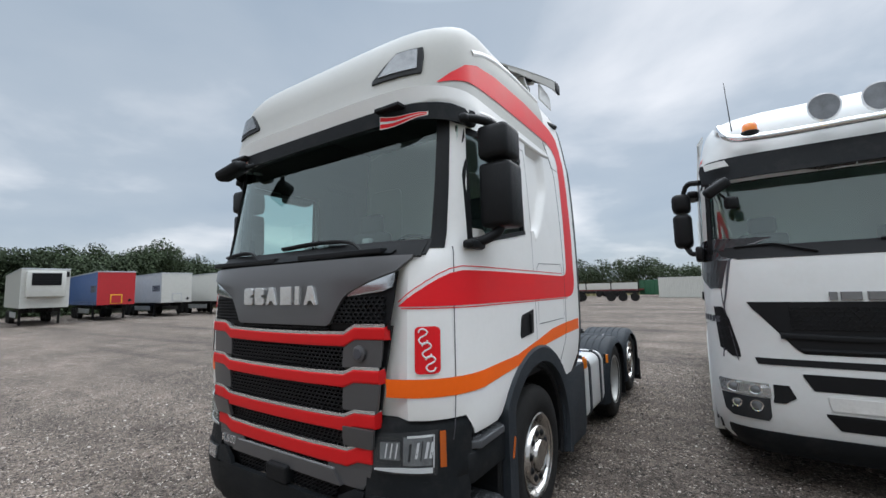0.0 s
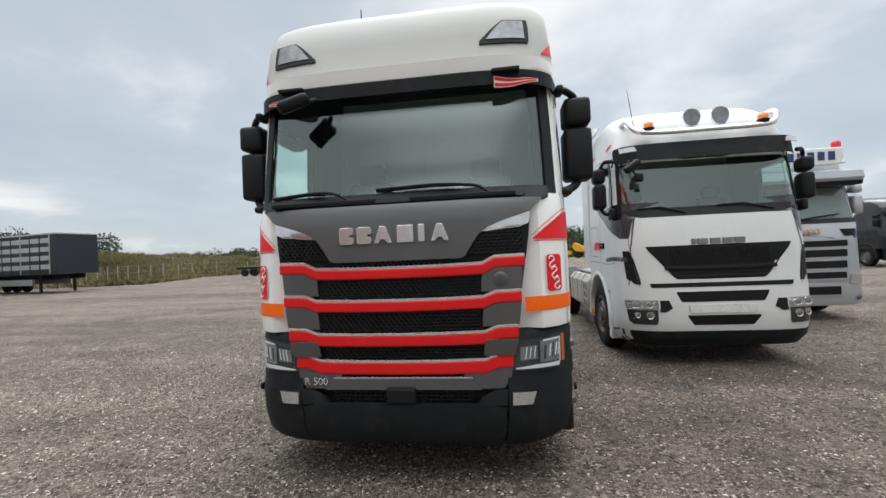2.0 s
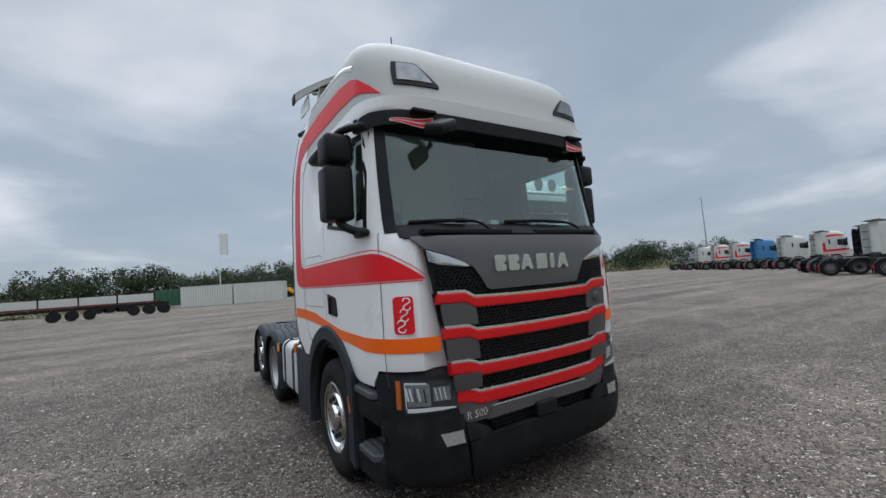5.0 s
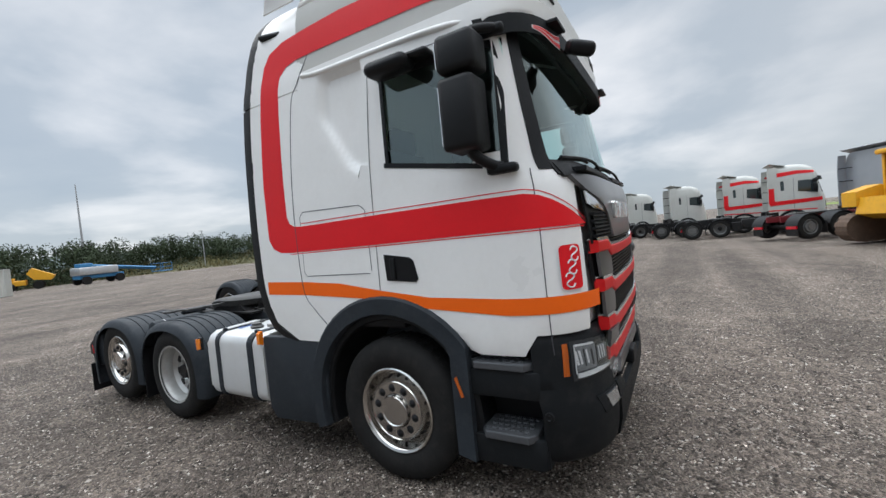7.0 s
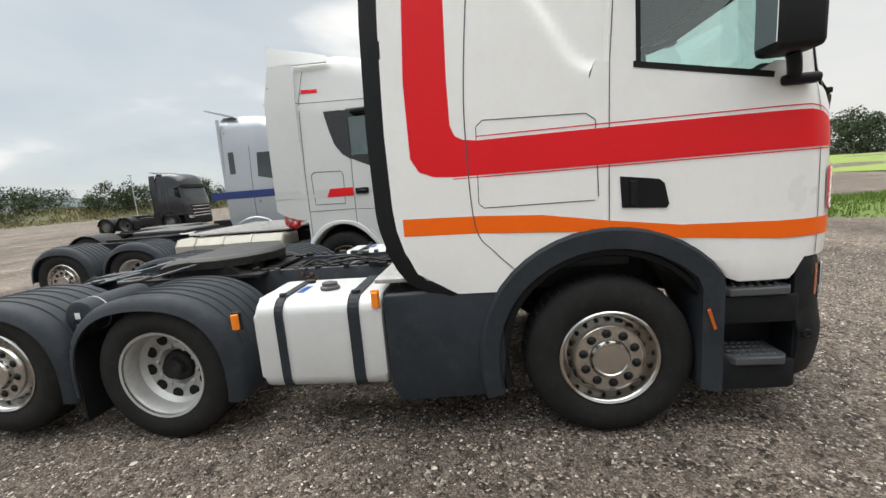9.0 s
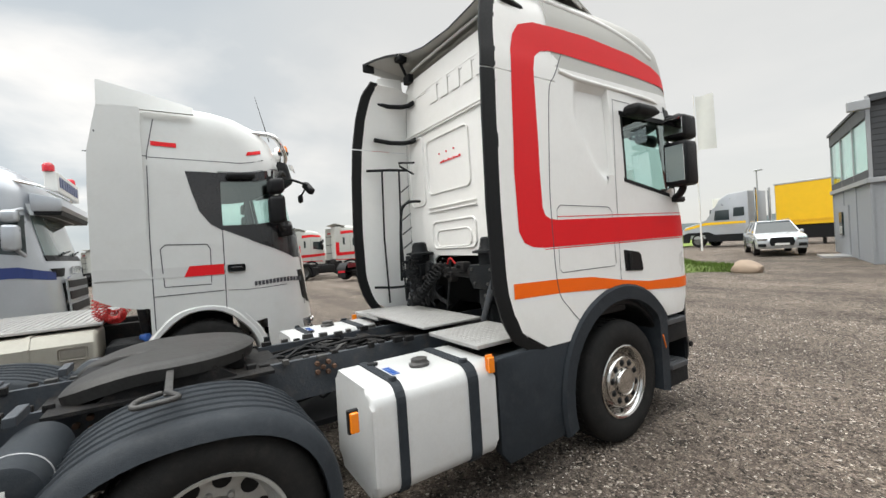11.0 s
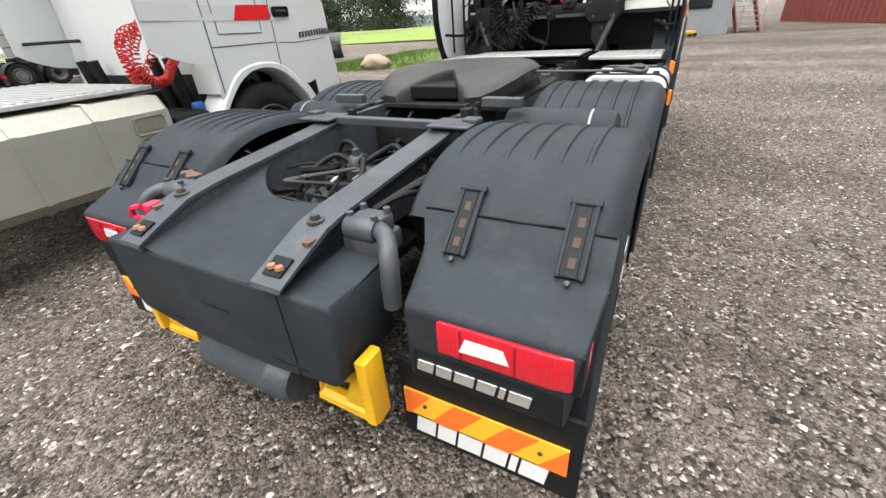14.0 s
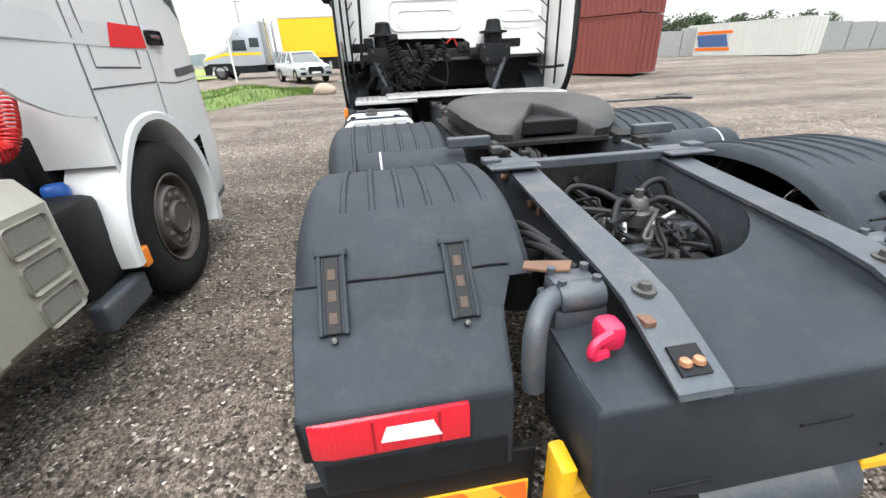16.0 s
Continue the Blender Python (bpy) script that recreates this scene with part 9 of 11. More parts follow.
            lathe(bm, [(0.0, -0.02), (0.10, -0.02), (0.11, 0.04)], (x * 0.8, 0.16, 3.25), "y", 16)
            part("spot_lamp", bm, CHROME, lb)
    return T


parked_truck("silver tractor unit with dark blue stripe and roof sign", pose(6.70, 6.10, 0), SILVERPAINT, DARKBLUE, True, True)
parked_truck("black tractor unit with chrome bars", pose(21.64, 20.56, 0), BLACKPAINT, None, False, False)
_row = [((22.62, -9.53, 30.2), SILVERPAINT, None, "pale silver tractor unit with maroon chassis", MAROON), ((25.21, -6.92, -1.8), OFFWHITE, RED, "white tractor unit with red stripes", FRAMEDARK), ((29.2, -5.1, 4.2), OFFWHITE, RED, "white tractor unit with red stripes", FRAMEDARK),
        ((33.19, -1.89, 14.2), OFFWHITE, None, "plain white tractor unit", FRAMEDARK), ((36.58, 1.53, 20.2), OFFWHITE, None, "plain white tractor unit", FRAMEDARK), ((21.94, -14.53, 56.2), OFFWHITE, None, "plain white tractor unit", FRAMEDARK), ((41.97, 4.15, 34.2), OFFWHITE, None, "plain white tractor unit", FRAMEDARK),
        ((50.76, 6.58, 38.2), BLACKPAINT, None, "black tractor unit", FRAMEDARK), ((54.44, 10.7, 38.2), OFFWHITE, RED, "white tractor unit with red stripes", FRAMEDARK), ((57.92, 14.71, 38.2), OFFWHITE, None, "plain white tractor unit", FRAMEDARK),
        ((61.41, 18.72, 38.2), BLUEPAINT, None, "blue tractor unit", FRAMEDARK), ((64.89, 22.74, 38.2), OFFWHITE, RED, "white tractor unit with red stripes", FRAMEDARK), ((68.38, 26.75, 38.2), OFFWHITE, RED, "white tractor unit with red stripes", FRAMEDARK), ((71.86, 30.76, 38.2), OFFWHITE, None, "plain white tractor unit", FRAMEDARK)]
_proto = {}
for (px, py, turn), pa, st, lb_, ch in _row:
    key = (pa.name, st.name if st else "", ch.name)
    mm = pose(px, py, rise(px, py), 0, 0, turn)
    if key in _proto:
        copy_thing(_proto[key], mm)
    else:
        _proto[key] = parked_truck(lb_ + " in a row", mm, pa, st, chassis=ch)
copy_thing(_proto[(OFFWHITE.name, RED.name, FRAMEDARK.name)], pose(31, -17, rise(0, -17), 0, 0, 30))

# ---- trailers, containers ----
REDBOX = mat("red_trailer_paint", (0.45, 0.02, 0.025), 0.4, vary=0.08, dirt=(0.2, 0.03, 0.03), dirt_amount=0.4)
BLUETARP = mat("blue_tarpaulin", (0.05, 0.10, 0.24), 0.5, vary=0.1)
GREYTARP = mat("grey_tarpaulin", (0.50, 0.50, 0.49), 0.5, vary=0.15, dirt=(0.25, 0.24, 0.22), dirt_amount=0.4)
DARKBOX = mat("dark_trailer_paint", (0.012, 0.015, 0.024), 0.35, vary=0.15)
ALUBAR = mat("trailer_aluminium", (0.5, 0.51, 0.52), 0.4, metal=0.6, vary=0.15)
GREENBOX = mat("green_skip_paint", (0.025, 0.11, 0.055), 0.5, vary=0.15, dirt=(0.1, 0.08, 0.05), dirt_amount=0.4)
REDCONT = mat("oxide_red_container", (0.19, 0.042, 0.032), 0.55, vary=0.12, dirt=(0.24, 0.13, 0.10), dirt_amount=0.3, bump=0.1)
YELLOWTARP = mat("yellow_tarpaulin", (0.85, 0.50, 0.01), 0.5, vary=0.06)


def trailer(label, m, front, side, kind, length=12.5):
    """A semi-trailer whose front wall is at the origin facing +x and whose body runs to -x."""
    T = thing("semi_trailer", label, "trailer", m, "parked trailers")
    bm = B()
    box(bm, -length, 0, -1.25, 1.25, 1.25, 3.95, 0.03)
    part("box_body", bm, side, T)
    bm = B()
    box(bm, 0.0, 0.03, -1.24, 1.24, 1.26, 3.94, 0.01)
    part("front_wall", bm, front, T)
    bm = B()
    box(bm, -length - 0.02, 0.05, -1.27, 1.27, 3.9, 4.0, 0.01)
    part("top_rail", bm, ALUBAR, T)
    bm = B()
    for s in (-1, 1):
        box(bm, -length, -0.2, s * 0.45, s * 0.55, 0.95, 1.25)
    box(bm, -2.3, -2.1, -1.1, 1.1, 0.9, 1.2)
    part("trailer_frame", bm, FRAMEDARK, T)
    for s in (-1, 1):
        bm = B()
        box(bm, -2.4, -2.25, s * 0.95, s * 1.1, 0.02, 1.2, 0.02)
        part("landing_leg", bm, FRAMEDARK, T)
        for k in range(3):
            bm = B()
            lathe(bm, [(0.0, 0.02), (0.28, 0.05), (0.30, 0.0), (0.48, 0.0), (0.5, 0.05), (0.5, 0.3), (0.0, 0.3)], (0, 0, 0), "y", 20)
            bmesh.ops.transform(bm, matrix=Matrix.Translation((-length + 2.2 + 1.31 * k, s * 1.2, 0.5)) @ (Matrix.Identity(4) if s < 0 else Matrix.Rotation(math.pi, 4, "Z")), verts=bm.verts)
            part("wheel", bm, TYRE, T, smooth=40)
        bm = B()
        box(bm, -7.5, -3.0, s * 1.15, s * 1.2, 0.55, 0.95, 0.01)
        part("side_guard", bm, ALUBAR, T)
    if kind == "reefer":
        bm = B()
        box(bm, 0.03, 0.45, -1.0, 1.0, 2.0, 3.8, 0.08)
        part("cooling_unit", bm, OFFWHITE, T, "white cooling unit with black grille", smooth=40)
        bm = B()
        box(bm, 0.45, 0.47, -0.75, 0.75, 2.8, 3.65, 0.03)
        part("cooling_grille", bm, MESHBLACK, T)
        for k in range(8):
            bm = B()
            box(bm, 0.465, 0.485, -0.70, 0.70, 2.85 + 0.095 * k, 2.88 + 0.095 * k)
            part("grille_slat", bm, BLACK, T)
        bm = B()
        box(bm, 0.03, 0.05, 1.0, 1.2, 3.4, 3.8, 0.01)
        part("control_box", bm, BLACK, T)
    elif kind == "curtain":
        bm = B()
        box(bm, 0.03, 0.06, -0.4, 0.4, 1.35, 2.1, 0.02)
        part("document_frame", bm, ALUBAR if front is not REDBOX else YELLOW, T)
        bm = B()
        box(bm, 0.05, 0.07, -0.32, 0.32, 1.4, 2.02)
        part("frame_panel", bm, front, T)
        bm = B()
        prism(bm, [(0.75, 1.6), (0.9, 1.75), (1.05, 1.6), (0.9, 1.45)], "x", 0.03, 0.045)
        part("warning_diamond", bm, BLACK, T)
        for k in range(14):
            bm = B()
            box(bm, -0.6 - 0.86 * k, -0.55 - 0.86 * k, -1.262, -1.25, 1.3, 1.6)
            part("curtain_strap", bm, GREYPRINT, T)
        for k in range(6):
            bm = B()
            box(bm, -0.4 - 0.33 * k, -0.65 - 0.33 * k + 0.02, -1.262, -1.252, 2.3, 2.85)
            part("sign_print", bm, DARKPRINT, T)
    elif kind == "livestock":
        for r in range(4):
            for k in range(10):
                bm = B()
                box(bm, -1.85 - 1.1 * k, -0.9 - 1.1 * k, -1.265, -1.25, 1.62 + 0.58 * r, 1.93 + 0.58 * r, 0.004)
                part("vent_slat", bm, ALUBAR, T)
        for k in range(11):
            bm = B()
            box(bm, -0.75 - 1.1 * k, -0.85 - 1.1 * k, -1.275, -1.25, 1.3, 3.9)
            part("vent_post", bm, ALUBAR if k % 3 == 0 else DARKBOX, T)
    return T


trailer("white refrigerated trailer with cooling unit", pose(-36.48, 6.93, 0, 0, 0, -6.6), OFFWHITE, OFFWHITE, "reefer")
trailer("blue curtain trailer with red front wall", pose(-38.43, 11.65, 0, 0, 0, -6.6), REDBOX, BLUETARP, "curtain")
trailer("grey curtain trailer with white front wall", pose(-38.97, 16.43, 0, 0, 0, -4.7), OFFWHITE, GREYTARP, "curtain")
trailer("white refrigerated trailer with cooling unit", pose(-36.52, 20.4, 0, 0, 0, -4.7), OFFWHITE, OFFWHITE, "reefer")
trailer("dark livestock trailer with slatted sides", pose(-30.25, 23.6, 0, 0, 0, -10.0) @ Matrix.Diagonal((1.0, 1.05, 1.1, 1.0)), DARKBOX, DARKBOX, "livestock", 13)


def side_logo(T):
    bm = B()
    prism(bm, [(0.6, 0.75), (3.6, 0.75), (4.0, 1.7), (1.0, 1.7)], "y", 1.222, 1.24)
    part("logo_field", bm, BLUETARP, T, "blue logo field")
    for z in (0.45, 1.78):
        bm = B()
        prism(bm, [(0.4, z), (3.9, z), (4.0, z + 0.22), (0.5, z + 0.22)], "y", 1.222, 1.24)
        part("logo_bar", bm, ORANGE, T, "orange logo bar")


def flatbed():
    T = thing("flatbed_trailer", "low dark flatbed trailer", "trailer", pose(-23.65, 43.69, 0, 0, 0, 8.2), "parked trailers")
    bm = B()
    box(bm, -6.5, -1.0, -1.2, 1.2, 0.85, 1.1, 0.03)
    part("bed", bm, FRAMEDARK, T)
    for k in range(4):
        for s in (-1, 1):
            bm = B()
            lathe(bm, [(0, 0), (0.4, 0), (0.42, 0.05), (0.42, 0.25), (0, 0.25)], (-5.6 + 1.2 * k, s * 1.1 - 0.12, 0.43), "y", 16)
            part("wheel", bm, TYRE, T)
    C = thing("site_cabin", "red and blue cabin standing beyond a flatbed trailer", "cabin", pose(-21.65, 44, 0, 0, 0, 8.2))
    bm = B()
    box(bm, -2.95, 2.0, -1.15, 1.15, 0.0, 0.5, 0.03)
    part("underframe", bm, FRAMEDARK, C, "dark steel underframe")
    bm = B()
    box(bm, -3.0, 2.1, -1.2, 1.2, 0.45, 1.75, 0.03)
    part("cabin_body", bm, BLUETARP, C)
    bm = B()
    box(bm, -3.02, 1.3, -1.23, 1.23, 1.68, 2.5, 0.03)
    part("cabin_top", bm, REDBOX, C)
    for k in range(3):
        bm = B()
        box(bm, -2.6 + 1.2 * k, -1.8 + 1.2 * k, -1.25, -1.22, 1.85, 2.25)
        part("cabin_window", bm, GREYPRINT, C)
    bm = B()
    box(bm, 1.3, 2.15, -1.2, 1.2, 0.4, 2.6, 0.03)
    part("cabin_end", bm, BLUETARP, C)
    for k, (x, y) in enumerate(((-12.5, 46.0), (-7.0, 46.8))):
        T2 = thing("chassis_trailer", "empty skeletal container trailer", "trailer", pose(x, y, 0, 0, 0, 8), "parked trailers")
        bm = B()
        for s in (-1, 1):
            box(bm, -3, 3, s * 0.4, s * 0.55, 0.9, 1.15)
        for j in range(5):
            box(bm, -2.9 + 1.4 * j, -2.7 + 1.4 * j, -1.2, 1.2, 1.0, 1.15)
        part("trailer_frame", bm, FRAMEDARK, T2)
        for j in range(3):
            bm = B()
            lathe(bm, [(0, -1.15), (0.45, -1.15), (0.45, -0.9), (0.1, -0.9), (0.1, 0.9), (0.45, 0.9), (0.45, 1.15), (0, 1.15)], (0.2 + 1.2 * j, 0, 0.46), "y", 16)
            part("axle_with_wheels", bm, TYRE, T2)


def container(label, m, material, length=6.06, doors=True, group="containers"):
    """A shipping container: long side along x, door end at +x."""
    T = thing("container", label, "container", m, group)
    h, w = 2.59, 1.22
    bm = B()
    n = int(length / 0.28)
    for s in (-1, 1):
        pts = []
        for k in range(n + 1):
            x = -length / 2 + 0.08 + (length - 0.16) * k / n
            pts += [(x, s * (w - 0.035)), (x + 0.05, s * w), (x + 0.12, s * w), (x + 0.17, s * (w - 0.035))]
        pts = [p for p in pts if p[0] < length / 2 - 0.05]
        grid(bm, lambda i, z: (pts[int(i)][0], pts[int(i)][1], z), range(len(pts)), [0.12, h - 0.08])
    part("corrugated_sides", bm, material, T)
    bm = B()
    box(bm, -length / 2, length / 2, -w, w, h - 0.1, h, 0.01)
    box(bm, -length / 2, length / 2, -w, w, 0.02, 0.15, 0.01)
    for sx in (-1, 1):
        for s in (-1, 1):
            box(bm, sx * (length / 2 - 0.12), sx * length / 2, s * (w - 0.12), s * w, 0.02, h, 0.01)
    part("container_frame", bm, material, T)
    for sx in (-1, 1):
        bm = B()
        box(bm, sx * (length / 2 - 0.06), sx * (length / 2 - 0.02), -w + 0.05, w - 0.05, 0.12, h - 0.08)
        part("end_wall", bm, material, T)
        for y in (-0.8, -0.3, 0.3, 0.8):
            bm = B()
            rod(bm, (sx * (length / 2 + 0.005), y, 0.1), (sx * (length / 2 + 0.005), y, h - 0.05), 0.02, 6)
            part("locking_bar", bm, material, T)
    return T


def build_boxes():
    c = pose(1.05, 58.18, 0, 0, 0, -22.9)
    container("white site container with small locks", c @ pose(-1.0, 0, 0), OFFWHITE)
    container("white site container with small locks", c @ pose(5.2, 0.1, 0), OFFWHITE)
    a = container("rust-red stacked shipping container", pose(-9.54, -18.01, rise(0, -18), 0, 0, 120.4), REDCONT, 12.19)
    copy_thing(a, pose(-9.49, -17.95, rise(0, -18) + 2.6, 0, 0, 120.8))
    side_logo(container("long white storage box with colourful side logo", pose(-31.6, -27.0, rise(0, -27), 0, 0, -82.0), OFFWHITE, 10.4))
    # green roll-off skip
    T = thing("skip_container", "dark green open roll-off skip", "skip", pose(-3.07, 64.47, 0, 0, 0, -27.9))
    bm = B()
    prism(bm, [(-3, 0.3), (2.6, 0.3), (3, 1.0), (3, 2.4), (-3, 2.4)], "y", -1.2, 1.2, 0.03)
    part("skip_body", bm, GREENBOX, T)
    for k in range(8):
        for s in (-1, 1):
            bm = B()
            box(bm, -2.9 + 0.75 * k, -2.8 + 0.75 * k, s * 1.2, s * 1.28, 0.3, 2.4)
            part("skip_rib", bm, GREENBOX, T)
    # long drop-side trailer
    T = thing("dropside_trailer", "long low trailer with white side boards", "trailer", pose(-13.5, 65.5, 0, 0, 0, -14), "parked trailers")
    bm = B()
    box(bm, -8, 8, -1.25, 1.25, 0.95, 1.15, 0.02)
    part("bed", bm, MAROON, T)
    for k in range(4):
        bm = B()
        box(bm, -7.9 + 4 * k, -4.1 + 4 * k, -1.28, -1.22, 1.15, 2.1, 0.01)
        part("side_board", bm, OFFWHITE, T)
    for k in range(5):
        bm = B()
        box(bm, -8.0 + 4 * k - 0.05, -8.0 + 4 * k + 0.05, -1.3, -1.2, 1.0, 2.35)
        part("stake", bm, FRAMEDARK, T)
    for k in range(3):
        bm = B()
        lathe(bm, [(0, -1.2), (0.45, -1.2), (0.45, -0.9), (0.1, -0.9), (0.1, 0.9), (0.45, 0.9), (0.45, 1.2), (0, 1.2)], (2 + 1.3 * k, 0, 0.46), "y", 16)
        part("axle_with_wheels", bm, TYRE, T)


flatbed()
build_boxes()


# ---- plant and machinery ----
PLANTYELLOW = mat("plant_yellow", (0.72, 0.36, 0.01), 0.45, vary=0.1, dirt=(0.25, 0.15, 0.05), dirt_amount=0.35)
TRACKBROWN = mat("track_steel", (0.13, 0.085, 0.06), 0.7, metal=0.3, vary=0.3, dirt=(0.22, 0.14, 0.09), dirt_amount=0.6)
LIFTBLUE = mat("lift_blue", (0.03, 0.17, 0.35), 0.45, vary=0.1)


def bulldozer():
    T = thing("bulldozer", "yellow crawler bulldozer with brown steel tracks", "bulldozer", pose(15.51, -7.98, rise(0, -8.1), 0, 0, 17.4))
    for s in (-1, 1):
        bm = B()
        pts = []
        for k in range(12):
            a = radians(-90 + 180 * k / 11)
            pts.append((2.0 + 0.5 * math.cos(a), 0.52 + 0.48 * math.sin(a)))
        for k in range(12):
            a = radians(90 + 180 * k / 11)
            pts.append((-1.6 + 0.5 * math.cos(a), 0.52 + 0.48 * math.sin(a)))
        prism(bm, [(y, z) for y, z in pts], "x", s * 0.95, s * 1.5)
        part("track", bm, TRACKBROWN, T)
        per = [Vector((0, p[0], p[1])) for p in pts]
        n = 34
        tot = sum((per[(i + 1) % len(per)] - per[i]).length for i in range(len(per)))
        for k in range(n):
            d = tot * k / n
            for i in range(len(per)):
                a, b = per[i], per[(i + 1) % len(per)]
                L = (b - a).length
                if d <= L and L > 0:
                    p = a + (b - a) * (d / L)
                    ang = math.atan2((b - a).z, (b - a).y)
                    bm = B()
                    box(bm, s * 0.92, s * 1.53, -0.08, 0.08, -0.02, 0.035, m=Matrix.Translation(p) @ Matrix.Rotation(ang, 4, "X"))
                    part("track_plate", bm, TRACKBROWN, T)
                    break
                d -= L
        bm = B()
        lathe(bm, [(0, 0), (0.3, 0), (0.33, -0.05), (0.33, -0.2)], (s * 1.55, 2.0, 0.55), "x", 18)
        part("sprocket", bm, FRAMEDARK, T)
        bm = B()
        box(bm, s * 1.5, s * 1.62, -2.6, 0.9, 0.45, 0.7, 0.02)
        part("push_arm", bm, FRAMEGREY, T)
    bm = B()
    prism(bm, [(-1.9, 0.9), (-1.9, 1.75), (-0.1, 1.9), (0.0, 1.55), (2.2, 1.55), (2.3, 1.0), (1.8, 0.8)], "x", -0.85, 0.85, 0.04)
    part("body", bm, PLANTYELLOW, T, smooth=40)
    for s in (-1, 1):
        bm = B()
        prism(bm, [(0.0, 1.25), (2.3, 1.25), (2.3, 1.75), (1.6, 1.95), (0.0, 1.6)], "x", s * 0.75, s * 1.45, 0.03)
        part("mudguard", bm, PLANTYELLOW, T, smooth=40)
    bm = B()
    for s in (-1, 1):
        for y in (0.05, 1.45):
            box(bm, s * 0.62, s * 0.72, y, y + 0.10, 1.55, 2.95, 0.01)
    box(bm, -0.8, 0.8, -0.1, 1.7, 2.92, 3.08, 0.05)
    part("cab_frame", bm, PLANTYELLOW, T, smooth=40)
    bm = B()
    box(bm, -0.66, 0.66, 0.1, 1.5, 1.6, 2.9)
    part("cab_glass", bm, DARKGLASS, T)
    bm = B()
    rod(bm, (0.35, -0.9, 1.8), (0.35, -0.9, 2.55), 0.07, 10)
    rod(bm, (0.35, -0.9, 2.5), (0.35, -0.75, 2.68), 0.07, 10)
    part("exhaust", bm, TRACKBROWN, T)
    bm = B()
    grid(bm, lambda x, v: (x, -2.95 + 0.22 * (1 - (2 * v - 1) ** 2), 0.05 + 1.15 * v), lin(-1.75, 1.75, 8), lin(0, 1, 8))
    thicken(bm, 0.06)
    part("blade", bm, FRAMEGREY, T, "worn grey steel blade")
    for s in (-1, 1):
        bm = B()
        rod(bm, (s * 0.55, -1.9, 2.0), (s * 0.55, -2.65, 0.95), 0.06, 8)
        part("lift_ram", bm, PLANTYELLOW, T)


def dumper():
    T = thing("site_dumper", "small yellow site dumper with raised skip", "dumper", pose(14.02, 71.51, 0, 0, 0, 70.1))
    bm = B()
    prism(bm, [(-2.2, 1.0), (-0.6, 1.2), (0.0, 2.0), (-0.5, 2.7), (-1.4, 2.2), (-2.6, 1.6)], "x", -0.9, 0.9, 0.04)
    part("skip", bm, PLANTYELLOW, T)
    bm = B()
    box(bm, -0.75, 0.75, 0.1, 2.4, 0.6, 1.25, 0.08)
    box(bm, -0.7, 0.7, 1.2, 2.3, 1.2, 1.6, 0.08)
    part("body", bm, PLANTYELLOW, T)
    for y in (-1.0, 1.6):
        for s in (-1, 1):
            bm = B()
            lathe(bm, [(0, 0), (0.22, 0.02), (0.5, 0), (0.52, 0.05), (0.52, 0.35), (0, 0.35)], (s * 0.95 - 0.17, y, 0.52), "x", 18)
            part("wheel", bm, TYRE, T, smooth=40)


def boom_lift():
    T = thing("boom_lift", "grey and blue articulated boom lift", "boom lift", pose(18.24, 63.06, 0, 0, 0, 8.2))
    bm = B()
    box(bm, -2.3, 1.9, -1.1, 1.1, 1.15, 2.1, 0.15)
    part("turntable", bm, ALUBAR, T, smooth=40)
    bm = B()
    box(bm, -2.2, 2.6, -0.8, 0.8, 0.7, 1.15, 0.05)
    box(bm, -2.0, -0.6, -0.6, 0.6, 2.1, 2.6, 0.1)
    part("base", bm, LIFTBLUE, T)
    for p, q, r in (((-1.5, -0.3, 2.4), (7.0, -0.3, 1.25), 0.16), ((0.5, 0.3, 2.0), (7.2, 0.3, 1.1), 0.12)):
        bm = B()
        rod(bm, p, q, r, 4)
        part("boom", bm, LIFTBLUE, T)
    bm = B()
    for z in (0.7, 1.2, 1.75):
        tube(bm, [(7.2, -1, z), (8.8, -1, z), (8.8, 1, z), (7.2, 1, z), (7.2, -1, z)], 0.035, 5)
    for x, y in ((7.2, -1), (8.8, -1), (8.8, 1), (7.2, 1)):
        rod(bm, (x, y, 0.6), (x, y, 1.75), 0.035, 5)
    box(bm, 7.2, 8.8, -1, 1, 0.58, 0.66)
    part("basket", bm, LIFTBLUE, T)
    for x in (-1.6, 2.0):
        for s in (-1, 1):
            bm = B()
            lathe(bm, [(0, 0), (0.25, 0.02), (0.48, 0), (0.5, 0.05), (0.5, 0.35), (0, 0.35)], (x, s * 1.0 - 0.17, 0.5), "y", 18)
            part("wheel", bm, TYRE, T, smooth=40)


bulldozer()
dumper()
boom_lift()


# ---- office building, car, far truck, flags ----
CLAD = mat("dark_cladding", (0.055, 0.058, 0.063), 0.6, vary=0.1, bump=0.1)
CABIN = mat("grey_cabin_paint", (0.27, 0.285, 0.30), 0.55, vary=0.08, dirt=(0.2, 0.19, 0.17), dirt_amount=0.3)
STEELGREY = mat("galvanised_steel", (0.38, 0.39, 0.40), 0.45, metal=0.5, vary=0.1)
CARPAINT = mat("silver_car_paint", (0.58, 0.60, 0.62), 0.25, metal=0.5, vary=0.04, coat=0.5)


